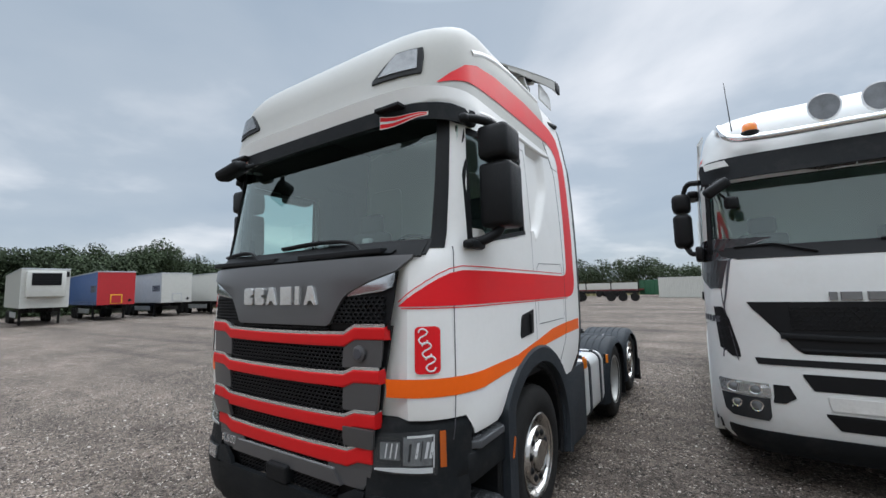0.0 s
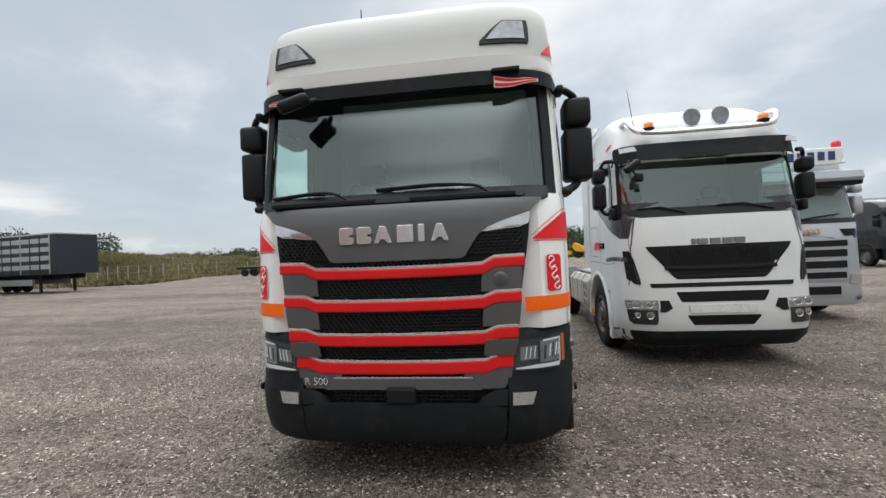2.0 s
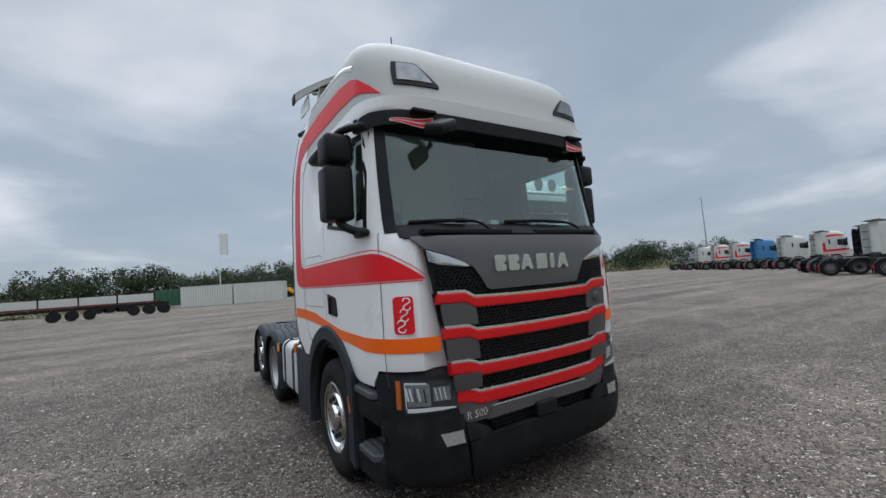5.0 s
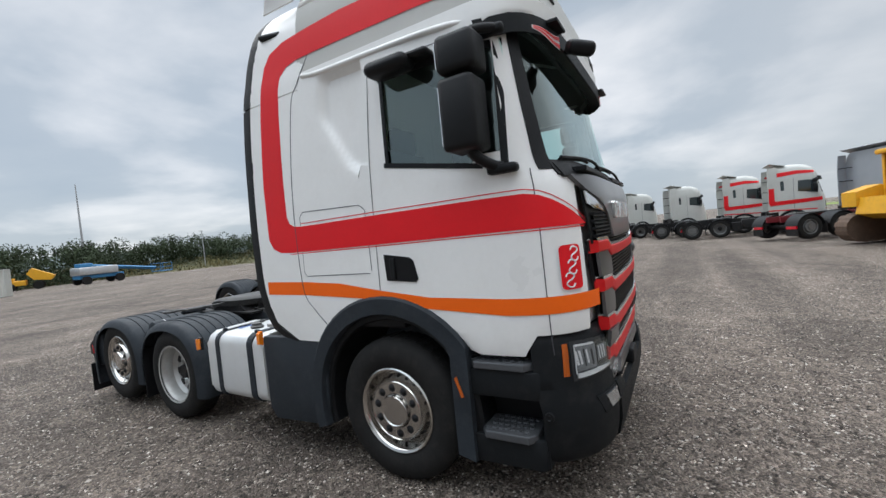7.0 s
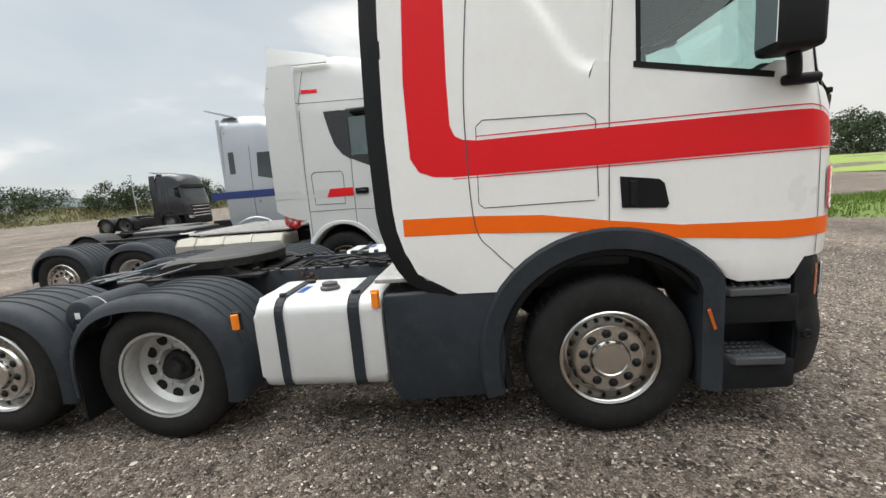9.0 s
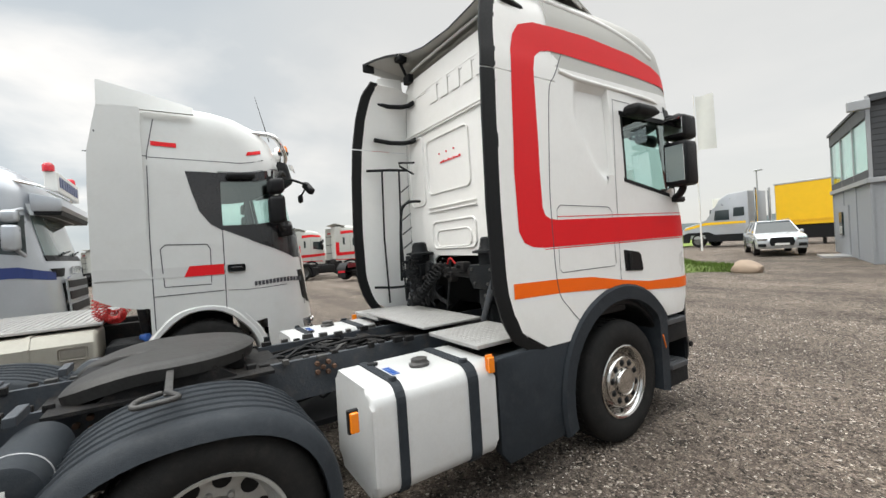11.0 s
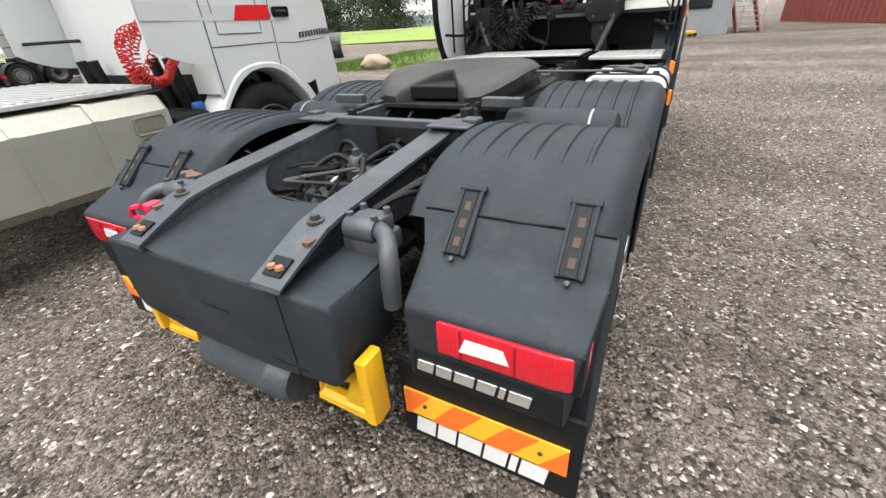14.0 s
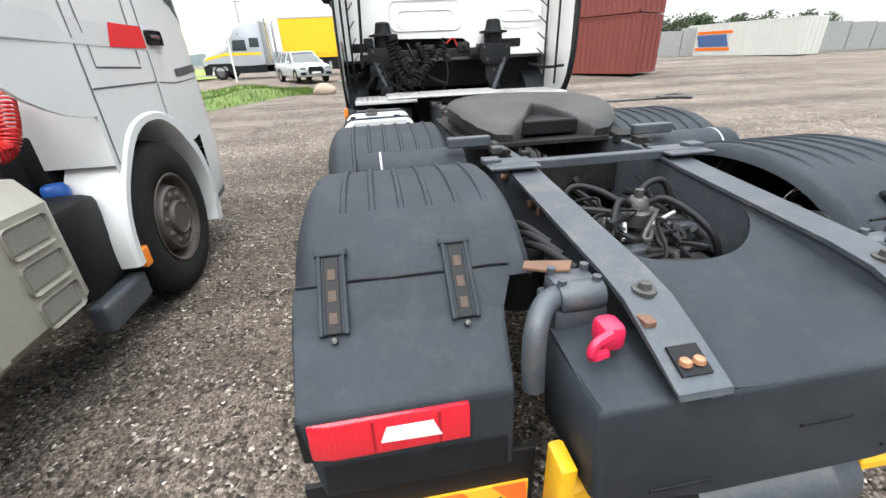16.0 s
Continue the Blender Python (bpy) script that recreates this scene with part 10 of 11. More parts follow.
def office():
    T = thing("office_building", "two-storey grey container office with dark upper cladding", "building", pose(0.2, -15, rise(0, -15.2), 0, 0, 201), kind="structure")
    # local x runs along the front to the right as seen from the yard, local y away from it
    L, D, H = 3.1, 6.5, 2.75
    k = 9
    bm = B()
    box(bm, 0, L, 0, D, 0, H, 0.01)
    part("lower_wall", bm, CABIN, T)
    for i in range(4):
        bm = B()
        box(bm, i * L / 3 - 0.04, i * L / 3 + 0.04, -0.03, 0.01, 0, H)
        part("wall_rib", bm, CABIN, T)
    for i in range(4):
        bm = B()
        box(bm, -0.03, 0.01, i * D / 3 - 0.05, i * D / 3 + 0.05, 0, H)
        part("wall_rib", bm, CABIN, T)
    bm = B()
    box(bm, -0.12, L, -0.10, D, H, H + 0.16, 0.01)
    part("floor_beam", bm, STEELGREY, T)
    bm = B()
    box(bm, 0.04, L, 0.05, 0.20, H + 0.16, H + 2.95)
    box(bm, L - 0.2, L, 0.2, D, H + 0.16, H + 2.95)
    box(bm, 0.04, L - 0.2, D - 0.15, D, H + 0.16, H + 2.6)
    part("upper_wall", bm, CLAD, T)
    for i in range(14):
        bm = B()
        z = H + 0.22 + i * 0.195
        box(bm, 0.06, L, 0.025, 0.055, z, z + 0.175, 0.004)
        part("cladding_board", bm, CLAD, T)
    for x in (0.0, 0.9, 2.65):
        bm = B()
        box(bm, x - 0.05, x + 0.05, -0.01, 0.06, H + 0.16, H + 2.9)
        part("cladding_post", bm, STEELGREY, T)
    # glazed end in three bays; an added pale sheet gives the panes their whitish reflection
    for k in range(4):
        y = k * (D - 0.08) / 3
        bm = B()
        box(bm, -0.05, 0.05, y, y + 0.08, H + 0.16, H + 2.45)
        part("glazing_post", bm, STEELGREY, T)
        if k < 3:
            bm = B()
            box(bm, -0.012, 0.0, y + 0.08, y + (D - 0.08) / 3, H + 0.45, H + 2.2)
            g = part("glazing_pane", bm, GLASS, T)
            g.visible_shadow = False
    bm = B()
    box(bm, 0.10, 0.13, 0.2, D - 0.2, H + 0.2, H + 2.3)
    part("blind", bm, mat("pale_backing_tone", (0.70, 0.72, 0.72), 0.8, vary=0.05), T, "pale sheet added behind the panes")
    bm = B()
    box(bm, -0.05, 0.06, 0, D, H + 0.16, H + 0.45)
    part("glazing_sill", bm, CLAD, T)
    bm = B()
    box(bm, -0.06, 0.06, 0, D, H + 2.2, H + 2.66)
    part("fascia", bm, CLAD, T)
    bm = B()
    prism(bm, [(-0.12, H + 2.66), (L + 0.2, H + 2.97), (L + 0.2, H + 3.07), (-0.12, H + 2.76)], "y", -0.12, D + 0.1, 0.01)
    part("roof", bm, CLAD, T)
    for x0, x1, z0, z1, mtl, fr, n in ((1.1, 2.3, 1.05, 2.1, DARKGLASS, BLACK, 4), (1.05, 2.5, H + 1.15, H + 2.4, DARKGLASS, WHITE, 2)):
        bm = B()
        y = -0.02 if z0 < H else 0.0
        box(bm, x0, x1, y - 0.04, y + 0.1, z0, z1, 0.01)
        w = part("window", bm, fr, T)
        for i in range(n):
            bm = B()
            a = x0 + 0.06 + i * (x1 - x0 - 0.06) / n
            box(bm, a, a + (x1 - x0 - 0.06) / n - 0.06, y - 0.055, y - 0.03, z0 + 0.06, z1 - 0.06)
            part("pane", bm, mtl, w)
    bm = B()
    box(bm, -0.05, 0.02, 3.4, 4.2, 0.1, 2.15)
    part("door", bm, CABIN, T)
    bm = B()
    box(bm, -0.06, 0.02, 4.6, 5.2, 0.9, 1.9)
    part("end_window", bm, DARKGLASS, T)
    bm = B()
    box(bm, -0.9, -0.02, 3.2, 4.8, 0.0, 0.12, 0.01)
    part("door_step", bm, STEELGREY, T)
    bm = B()
    box(bm, -0.55, 0.0, -0.42, -0.22, H + 2.40, H + 2.72, 0.02)
    part("flood_lamp", bm, STEELGREY, T)
    bm = B()
    box(bm, 1.5, 2.0, -0.25, -0.08, H + 2.75, H + 3.05, 0.02)
    part("flood_lamp", bm, STEELGREY, T)
    bm = B()
    box(bm, 2.6, 2.85, -0.2, -0.05, H - 0.45, H - 0.2, 0.02)
    part("wall_lamp", bm, WHITE, T)
    bm = B()
    rod(bm, (2.4, 2, H + 2.7), (2.4, 2, H + 3.5), 0.05)
    box(bm, 2.2, 2.6, 1.9, 2.1, H + 3.2, H + 3.5)
    part("roof_vent", bm, STEELGREY, T)
    # outside stair
    S = thing("steel_stair", "red and grey outside steel stair", "stair", pose(-4.03, -16.5, rise(0, -16.7), 0, 0, -69.3), kind="structure")
    for s in (0, 0.9):
        bm = B()
        prism(bm, [(0, 0), (0.25, 0), (2.6, 2.75), (2.6, 3.0), (2.4, 3.0)], "y", s, s + 0.06)
        part("stringer", bm, REDCONT, S)
        bm = B()
        tube(bm, [(0.1, s, 0.0), (0.1, s, 1.0), (2.5, s, 3.8), (2.5, s, 2.9)], 0.03, 6)
        part("handrail", bm, STEELGREY, S)
    for i in range(14):
        bm = B()
        box(bm, 0.12 + 0.175 * i, 0.36 + 0.175 * i, 0.06, 0.9, 0.18 + 0.195 * i, 0.21 + 0.195 * i)
        part("tread", bm, STEELGREY, S)
    # mower by the wall
    M = thing("lawn_mower", "yellow lawn mower standing by the office wall", "mower", pose(-1.24, -15.17, rise(0, -15.35), 0, 0, 201) @ Matrix.Scale(0.8, 4))
    bm = B()
    box(bm, -0.35, 0.35, -0.25, 0.25, 0.12, 0.30, 0.06)
    part("deck", bm, PLANTYELLOW, M)
    bm = B()
    tube(bm, [(-0.3, -0.2, 0.25), (-1.1, -0.2, 0.95), (-1.1, 0.2, 0.95), (-0.3, 0.2, 0.25)], 0.015, 5)
    part("mower_handle", bm, RUST, M)
    for x in (-0.3, 0.3):
        for y in (-0.28, 0.28):
            bm = B()
            lathe(bm, [(0, -0.02), (0.1, -0.02), (0.1, 0.02), (0, 0.02)], (x, y, 0.10), "y", 12)
            part("wheel", bm, TYRE, M)


def car():
    T = thing("car", "silver estate car parked beside the yellow trailer", "car", pose(4.82, -20.65, rise(0, -20.9), 0, 0, 206.6))
    # local front at -y
    bm = B()
    prism(bm, [(-2.25, 0.32), (-2.32, 0.55), (-2.30, 0.80), (-2.12, 0.93), (-1.15, 1.06), (2.05, 1.10), (2.28, 0.95), (2.32, 0.55), (2.2, 0.32)], "x", -0.93, 0.93, 0.09, 3)
    part("body", bm, CARPAINT, T, smooth=50)
    bm = B()
    lo = [(-0.86, -1.18, 1.04), (0.86, -1.18, 1.04), (0.86, 2.06, 1.07), (-0.86, 2.06, 1.07)]
    hi = [(-0.66, -0.42, 1.58), (0.66, -0.42, 1.58), (0.66, 1.62, 1.58), (-0.66, 1.62, 1.58)]
    va, vb = [bm.verts.new(p) for p in lo], [bm.verts.new(p) for p in hi]
    for k in range(4):
        bm.faces.new((va[k], va[(k + 1) % 4], vb[(k + 1) % 4], vb[k]))
    bm.faces.new(vb)
    bm.faces.new(va[::-1])
    part("windows", bm, DARKGLASS, T, "dark car windows all round")
    bm = B()
    box(bm, -0.68, 0.68, -0.46, 1.68, 1.56, 1.64, 0.035, 3)
    part("roof", bm, CARPAINT, T, smooth=50)
    for s in (-1, 1):
        for p, q in ((lo[1], hi[1]), (lo[2], hi[2]), ((0.86, 0.15, 1.05), (0.665, 0.2, 1.58)), ((0.86, 1.15, 1.06), (0.665, 1.1, 1.58))):
            bm = B()
            rod(bm, (s * (p[0] + 0.006), p[1], p[2]), (s * (q[0] + 0.006), q[1], q[2]), 0.035, 8)
            part("pillar", bm, CARPAINT, T, smooth=50)
        bm = B()
        rod(bm, (s * 0.66, -0.2, 1.68), (s * 0.66, 1.5, 1.68), 0.018, 6)
        part("roof_rail", bm, SILVER, T)
        for y in (-1.42, 1.42):
            bm = B()
            lathe(bm, [(0.0, -0.02), (0.37, -0.02), (0.39, 0.0), (0.39, 0.02), (0.0, 0.02)], (s * 0.925, y, 0.38), "x", 24)
            part("wheel_arch", bm, BLACK, T)
            bm = B()
            lathe(bm, [(0, 0.02), (0.22, 0.02), (0.25, 0.0), (0.34, 0.0), (0.35, 0.04), (0.35, 0.22), (0, 0.22)], (0, 0, 0), "x", 20)
            bmesh.ops.transform(bm, matrix=Matrix.Translation((s * 0.96, y, 0.35)) @ (Matrix.Identity(4) if s < 0 else Matrix.Rotation(math.pi, 4, "Z")), verts=bm.verts)
            w = part("wheel", bm, TYRE, T)
            bm = B()
            lathe(bm, [(0, 0), (0.2, 0.01), (0.24, 0.02)], (0, 0, 0), "x", 10)
            bmesh.ops.transform(bm, matrix=Matrix.Translation((s * 0.97, y, 0.35)) @ (Matrix.Identity(4) if s < 0 else Matrix.Rotation(math.pi, 4, "Z")), verts=bm.verts)
            part("rim", bm, RIM, w)
        bm = B()
        box(bm, s * 0.52, s * 0.90, -2.33, -2.1, 0.70, 0.84, 0.03)
        part("headlight", bm, LAMPGREY, T)
        bm = B()
        box(bm, s * 0.58, s * 0.88, -2.35, -2.2, 0.42, 0.56, 0.02)
        part("air_intake", bm, BLACK, T)
        bm = B()
        box(bm, s * 0.93, s * 1.08, -0.85, -0.7, 1.02, 1.16, 0.04)
        part("door_mirror", bm, CARPAINT, T)
        for y in (-0.75, 0.15, 1.15):
            bm = B()
            box(bm, s * 0.928, s * 0.933, y, y + 0.01, 0.42, 1.0)
            part("door_seam", bm, DARKPRINT, T)
    bm = B()
    prism(bm, [(-0.40, 0.46), (0.40, 0.46), (0.46, 0.62), (0.40, 0.84), (-0.40, 0.84), (-0.46, 0.62)], "y", -2.36, -2.28, 0.01)
    part("grille", bm, BLACK, T)
    bm = B()
    box(bm, -0.26, 0.26, -2.375, -2.35, 0.48, 0.58)
    part("number_plate_bar", bm, WHITEPRINT, T)


def bonnet_truck():
    T = thing("bonnet_truck", "silver and yellow bonneted truck", "truck", pose(10.3, -28.89, rise(0, -29), 0, 0, 84.6))
    # front at -y
    bm = B()
    prism(bm, [(-2.3, 0.6), (-2.35, 1.3), (-2.1, 1.55), (-0.5, 1.9), (-0.1, 2.75), (0.2, 2.85), (0.3, 3.3), (1.0, 3.7), (2.2, 3.75), (2.2, 0.9), (-1.0, 0.6)], "x", -1.2, 1.2, 0.08)
    part("cab_body", bm, SILVERPAINT, T, smooth=40)
    for s in (-1, 1):
        bm = B()
        prism(bm, [(-2.2, 1.3), (-0.6, 1.6), (2.0, 1.6), (2.0, 1.75), (-0.6, 1.8), (-2.0, 1.5)], "x", s * 1.2, s * 1.21)
        part("yellow_stripe", bm, YELLOWTARP, T)
        bm = B()
        prism(bm, [(0.0, 1.9), (0.1, 2.6), (1.0, 2.6), (1.0, 1.9)], "x", s * 1.2, s * 1.215)
        part("side_window", bm, DARKGLASS, T)
        bm = B()
        prism(bm, [(1.25, 2.1), (1.3, 2.7), (1.95, 2.7), (1.95, 2.1)], "x", s * 1.2, s * 1.215)
        part("side_window", bm, DARKGLASS, T)
        for y in (-1.2, 3.2):
            wheel(T, s * 1.2, y, 0.51, 0.513, "front", s, 0.3, False)
        bm = B()
        prism(bm, [(-2.3, 0.35), (-2.3, 0.95), (-1.9, 1.1), (-0.4, 1.1), (0.0, 0.9), (2.2, 0.9), (2.2, 0.4), (-0.5, 0.4), (-0.7, 0.9), (-1.7, 0.9), (-1.85, 0.35)], "x", s * 1.15, s * 1.25)
        part("lower_skirt", bm, BUMPER, T)
        bm = B()
        rod(bm, (s * 0.9, 2.5, 1.0), (s * 0.9, 2.5, 3.9), 0.09, 10)
        part("exhaust_pipe", bm, CHROME, T)
    bm = B()
    prism(bm, [(-1.05, 1.95), (1.05, 1.95), (1.0, 2.7), (-1.0, 2.7)], "y", -0.02, 0.02)
    bmesh.ops.transform(bm, matrix=Matrix.Translation((0, -0.36, 0)) , verts=bm.verts)
    part("windscreen", bm, DARKGLASS, T)
    R = trailer("yellow curtain-sided trailer behind the truck", pose(6.91, -29.63, rise(0, -29), 0, 0, -5.4), GREYTARP, YELLOWTARP, "plain", 9.5)
    for k in range(3):
        bm = B()
        box(bm, -0.4 - 3.1 * k, -3.3 - 3.1 * k, 1.25, 1.27, 1.45, 1.6)
        part("slat", bm, YELLOW, R)
        bm = B()
        box(bm, -0.4 - 3.1 * k, -3.3 - 3.1 * k, 1.25, 1.28, 0.4, 1.2)
        part("side_skirt", bm, BLACK, R)


def flag_pole(x, y, h, label, drop=2.6, turn=0.0):
    T = thing("flag_pole", label, "flag pole", pose(x, y, rise(x, y), 0, 0, turn), "flag poles")
    bm = B()
    rod(bm, (0, 0, 0), (0, 0, h), 0.06, 8, 0.035)
    part("pole", bm, WHITEPRINT, T)
    bm = B()
    grid(bm, lambda u, v: (0.08 + 1.1 * u, 0.08 * math.sin(u * 5 + v * 2), h - 0.15 - drop * v - 0.1 * u), lin(0, 1, 9), lin(0, 1, 9))
    thicken(bm, 0.004)
    fl = part("flag", bm, mat("flag_cloth", (0.62, 0.63, 0.60), 0.8, vary=0.05), T, "pale grey hanging banner flag", smooth=60)
    for k in range(9):
        bm = B()
        z = h - 0.5 - 0.21 * k * drop / 2.6
        box(bm, 0.5, 0.75, 0.07, 0.1, z - 0.13, z)
        part("flag_print", bm, GREYPRINT, fl)


def sundries():
    flag_pole(1.73, 65.98, 10.5, "white flag pole with pale banner", 3.2)
    flag_pole(9.5, -23.69, 10.0, "white flag pole with pale banner", 3.4, 180)
    T = thing("mast", "thin grey lattice mast", "mast", pose(39.97, 133.14, 0))
    bm = B()
    rod(bm, (0, 0, 0), (0, 0, 24), 0.35, 6, 0.12)
    part("mast_pole", bm, STEELGREY, T)
    T = thing("mast", "thin grey crane mast with ladder", "mast", pose(86, 38, 0))
    bm = B()
    rod(bm, (0, 0, 0), (-0.5, 0, 14), 0.16, 6, 0.07)
    part("mast_pole", bm, STEELGREY, T)
    for x, y, h in ((40, 78, 7), (62, 62, 7), (14, -46, 7)):
        T = thing("street_lamp", "grey steel street lamp on a pole", "lamp", pose(x, y, rise(x, y)), "street lamps")
        bm = B()
        rod(bm, (0, 0, 0), (0, 0, h), 0.09, 8, 0.06)
        part("pole", bm, STEELGREY, T)
        bm = B()
        box(bm, -0.5, 0.2, -0.15, 0.15, h, h + 0.12, 0.03)
        part("lamp_head", bm, STEELGREY, T)
    # green and white sign pillar
    T = thing("sign_pillar", "white and green sign pillar on the verge", "sign", pose(17.5, -46, rise(0, -40), 0, 0, 200))
    bm = B()
    box(bm, -0.7, 0.7, -0.15, 0.15, 0, 4.6, 0.03)
    part("pillar", bm, WHITE, T)
    bm = B()
    box(bm, -0.5, 0.5, 0.15, 0.18, 3.6, 4.4)
    part("pillar_panel", bm, mat("sign_green", (0.12, 0.45, 0.06), 0.5), T)
    # stones on the verge
    rnd = random.Random(5)
    STONE = mat("pale_boulder", (0.33, 0.25, 0.185), 0.8, vary=0.2, scale=2, bump=0.8, bump_scale=6, dirt=(0.25, 0.2, 0.15), dirt_amount=0.5)
    for x, y, r in ((2.85, -12.2, 0.40), (9.15, -6.6, 0.48)):
        bm = B()
        bmesh.ops.create_icosphere(bm, subdivisions=3, radius=1.0)
        for v in bm.verts:
            k = 1 + 0.25 * noise.noise(v.co * 1.3 + Vector((x, y, 0))) + 0.08 * noise.noise(v.co * 4)
            v.co = Vector((v.co.x * r * 1.25 * k, v.co.y * r * k, v.co.z * r * 0.7 * k))
        ob = part("boulder", bm, STONE, smooth=40)
        ob.location = (x, y, rise(x, y) + r * 0.35)
        tagged(ob, "pale brown boulder at the grass edge", "rock", "boulders")
    # concrete-block and panel fence beyond the containers
    T = thing("panel_fence", "grey concrete panel wall", "fence", pose(-43.99, -26.68, rise(0, -27), 0, 0, -18.1), kind="structure")
    CONC = mat("concrete_panel", (0.27, 0.28, 0.27), 0.8, vary=0.15, bump=0.3)
    for k in range(14):
        bm = B()
        box(bm, -8 + 2.0 * k, -6.05 + 2.0 * k, -0.3, 0.3, 0, 2.2 + 0.1 * (k % 3), 0.03)
        part("panel", bm, CONC, T)


office()
car()
bonnet_truck()
sundries()


# ---- vegetation and distance ----
def leaf_mat(name, col, vary=0.35):
    m = bpy.data.materials.new(name)
    m.use_nodes = True
    n, l = m.node_tree.nodes, m.node_tree.links
    b = n["Principled BSDF"]
    g = n.new("ShaderNodeNewGeometry")
    r = n.new("ShaderNodeValToRGB")
    c = Vector(col)
    r.color_ramp.elements[0].color = (*(c * (1 - vary)), 1)
    r.color_ramp.elements[1].color = (*(c * (1 + vary)), 1)
    l.new(g.outputs["Random Per Island"], r.inputs[0])
    tc = n.new("ShaderNodeTexCoord")
    no = n.new("ShaderNodeTexNoise")
    no.inputs["Scale"].default_value = 0.15
    l.new(tc.outputs["Object"], no.inputs["Vector"])
    hs = n.new("ShaderNodeHueSaturation")
    mr = n.new("ShaderNodeMapRange")
    mr.inputs["To Min"].default_value, mr.inputs["To Max"].default_value = 0.6, 1.4
    l.new(no.outputs[0], mr.inputs["Value"])
    l.new(mr.outputs[0], hs.inputs["Value"])
    l.new(r.outputs[0], hs.inputs["Color"])
    l.new(hs.outputs[0], b.inputs["Base Color"])
    b.inputs["Roughness"].default_value = 0.75
    b.inputs["Specular IOR Level"].default_value = 0.2
    return m


LEAF = leaf_mat("dark_foliage", (0.045, 0.062, 0.032))
DRYGRASS = leaf_mat("dry_tall_grass", (0.17, 0.15, 0.07))
GREENGRASS = leaf_mat("lawn_grass", (0.095, 0.15, 0.03), 0.4)


def raw_mesh(name, verts, faces, material):
    me = bpy.data.meshes.new(name)
    me.from_pydata(verts.tolist(), [], faces.tolist())
    me.materials.append(material)
    return new(name, me)


def woods(name, trees, label, seed, leaves=2000, size=0.17):
    """Far woodland: each tree a trunk and many small leaf clumps round branching blobs."""
    rng = np.random.default_rng(seed)
    V, F, base = [], [], 0
    for x, y, h, w in trees:
        nb = 10 + int(rng.integers(0, 6))
        cen = np.stack([rng.normal(0, w * 0.32, nb), rng.normal(0, w * 0.32, nb), h * (0.38 + 0.52 * rng.random(nb))], 1)
        rad = w * (0.20 + 0.16 * rng.random(nb)) * (1.15 - 0.5 * cen[:, 2] / h)
        pick = rng.integers(0, nb, leaves)
        d = rng.normal(size=(leaves, 3))
        d /= np.linalg.norm(d, axis=1)[:, None]
        p = cen[pick] + d * (rad[pick] * (0.65 + 0.45 * rng.random(leaves)))[:, None] * np.array([1, 1, 1.1])
        low = rng.integers(0, leaves, leaves // 3)
        p[low] = np.stack([rng.normal(0, w * 0.4, len(low)), rng.normal(0, w * 0.4, len(low)), h * 0.32 * rng.random(len(low))], 1)
        p[:, 2] = np.maximum(p[:, 2], 0.1)
        p += np.array([x, y, rise(x, y)])
        a = rng.normal(size=(leaves, 3))
        a /= np.linalg.norm(a, axis=1)[:, None]
        b = np.cross(a, d)
        b /= np.linalg.norm(b, axis=1)[:, None] + 1e-9
        s = size * (0.6 + 0.8 * rng.random(leaves))[:, None]
        quad = np.stack([p - a * s, p - b * s * 0.6, p + a * s, p + b * s * 0.6], 1).reshape(-1, 3)
        V.append(quad)
        idx = base + np.arange(leaves * 4).reshape(-1, 4)
        F.append(idx)
        base += leaves * 4
    ob = raw_mesh(name, np.concatenate(V), np.concatenate(F), LEAF)
    tagged(ob, label, "woods", kind="stuff")


def tree_line():
    rng = np.random.default_rng(11)
    trees = []
    # belt beyond the yard, from the left of the first view right round to the row of trucks
    for t in np.linspace(0, 1, 62):
        x = -72 + 118 * t
        trees.append((x, 88 - 8 * math.sin(3 * t) + rng.normal(0, 3), (3.0 if x < -22 else 4.6) + 2.2 * rng.random(), 4.6 + 2 * rng.random()))
    for t in np.linspace(0, 1, 30):
        trees.append((45 + 70 * t, 84 - 34 * t + rng.normal(0, 4), 4.2 + 2.6 * rng.random(), 5 + 2 * rng.random()))
    for t in np.linspace(0, 1, 48):
        y = -26 + 72 * t
        trees.append((-66 + rng.normal(0, 3), y, (6.9 if y < 19.5 else 8.1 if y < 28 else 5.8) + 0.9 * rng.random(), 6.5 + 2.0 * rng.random()))
    woods("tree_belt", trees[:92], "dark green hedge trees round the yard", 1)
    woods("tall_hedge", trees[92:], "dense dark green trees behind the trailers", 3, 8000, 0.17)
    trees = []
    for t in np.linspace(0, 1, 26):
        trees.append((77 + 110 * t, -112 - 10 * math.sin(4 * t) + rng.normal(0, 4), 10 + 6 * rng.random(), 9 + 4 * rng.random()))
    for t in np.linspace(0, 1, 10):
        trees.append((-120 + 70 * t, -105 + rng.normal(0, 4), 5 + 3 * rng.random(), 8 + 3 * rng.random()))
    woods("far_woods", trees, "far green woods beyond a lawn", 2, 2600, 0.33)


BANK = [(-95, 26), (-62, 28), (-39, 30), (-32, 31), (-34, 38), (-37, 46), (-33, 54), (-18, 69), (0, 77), (30, 79), (60, 66), (95, 46)]


def foot_distance(x, y):
    best = 99.0
    for (ax, ay), (bx, by) in zip(BANK, BANK[1:]):
        dx, dy = bx - ax, by - ay
        t = max(0.0, min(1.0, ((x - ax) * dx + (y - ay) * dy) / (dx * dx + dy * dy)))
        best = min(best, math.hypot(x - ax - t * dx, y - ay - t * dy))
    return best


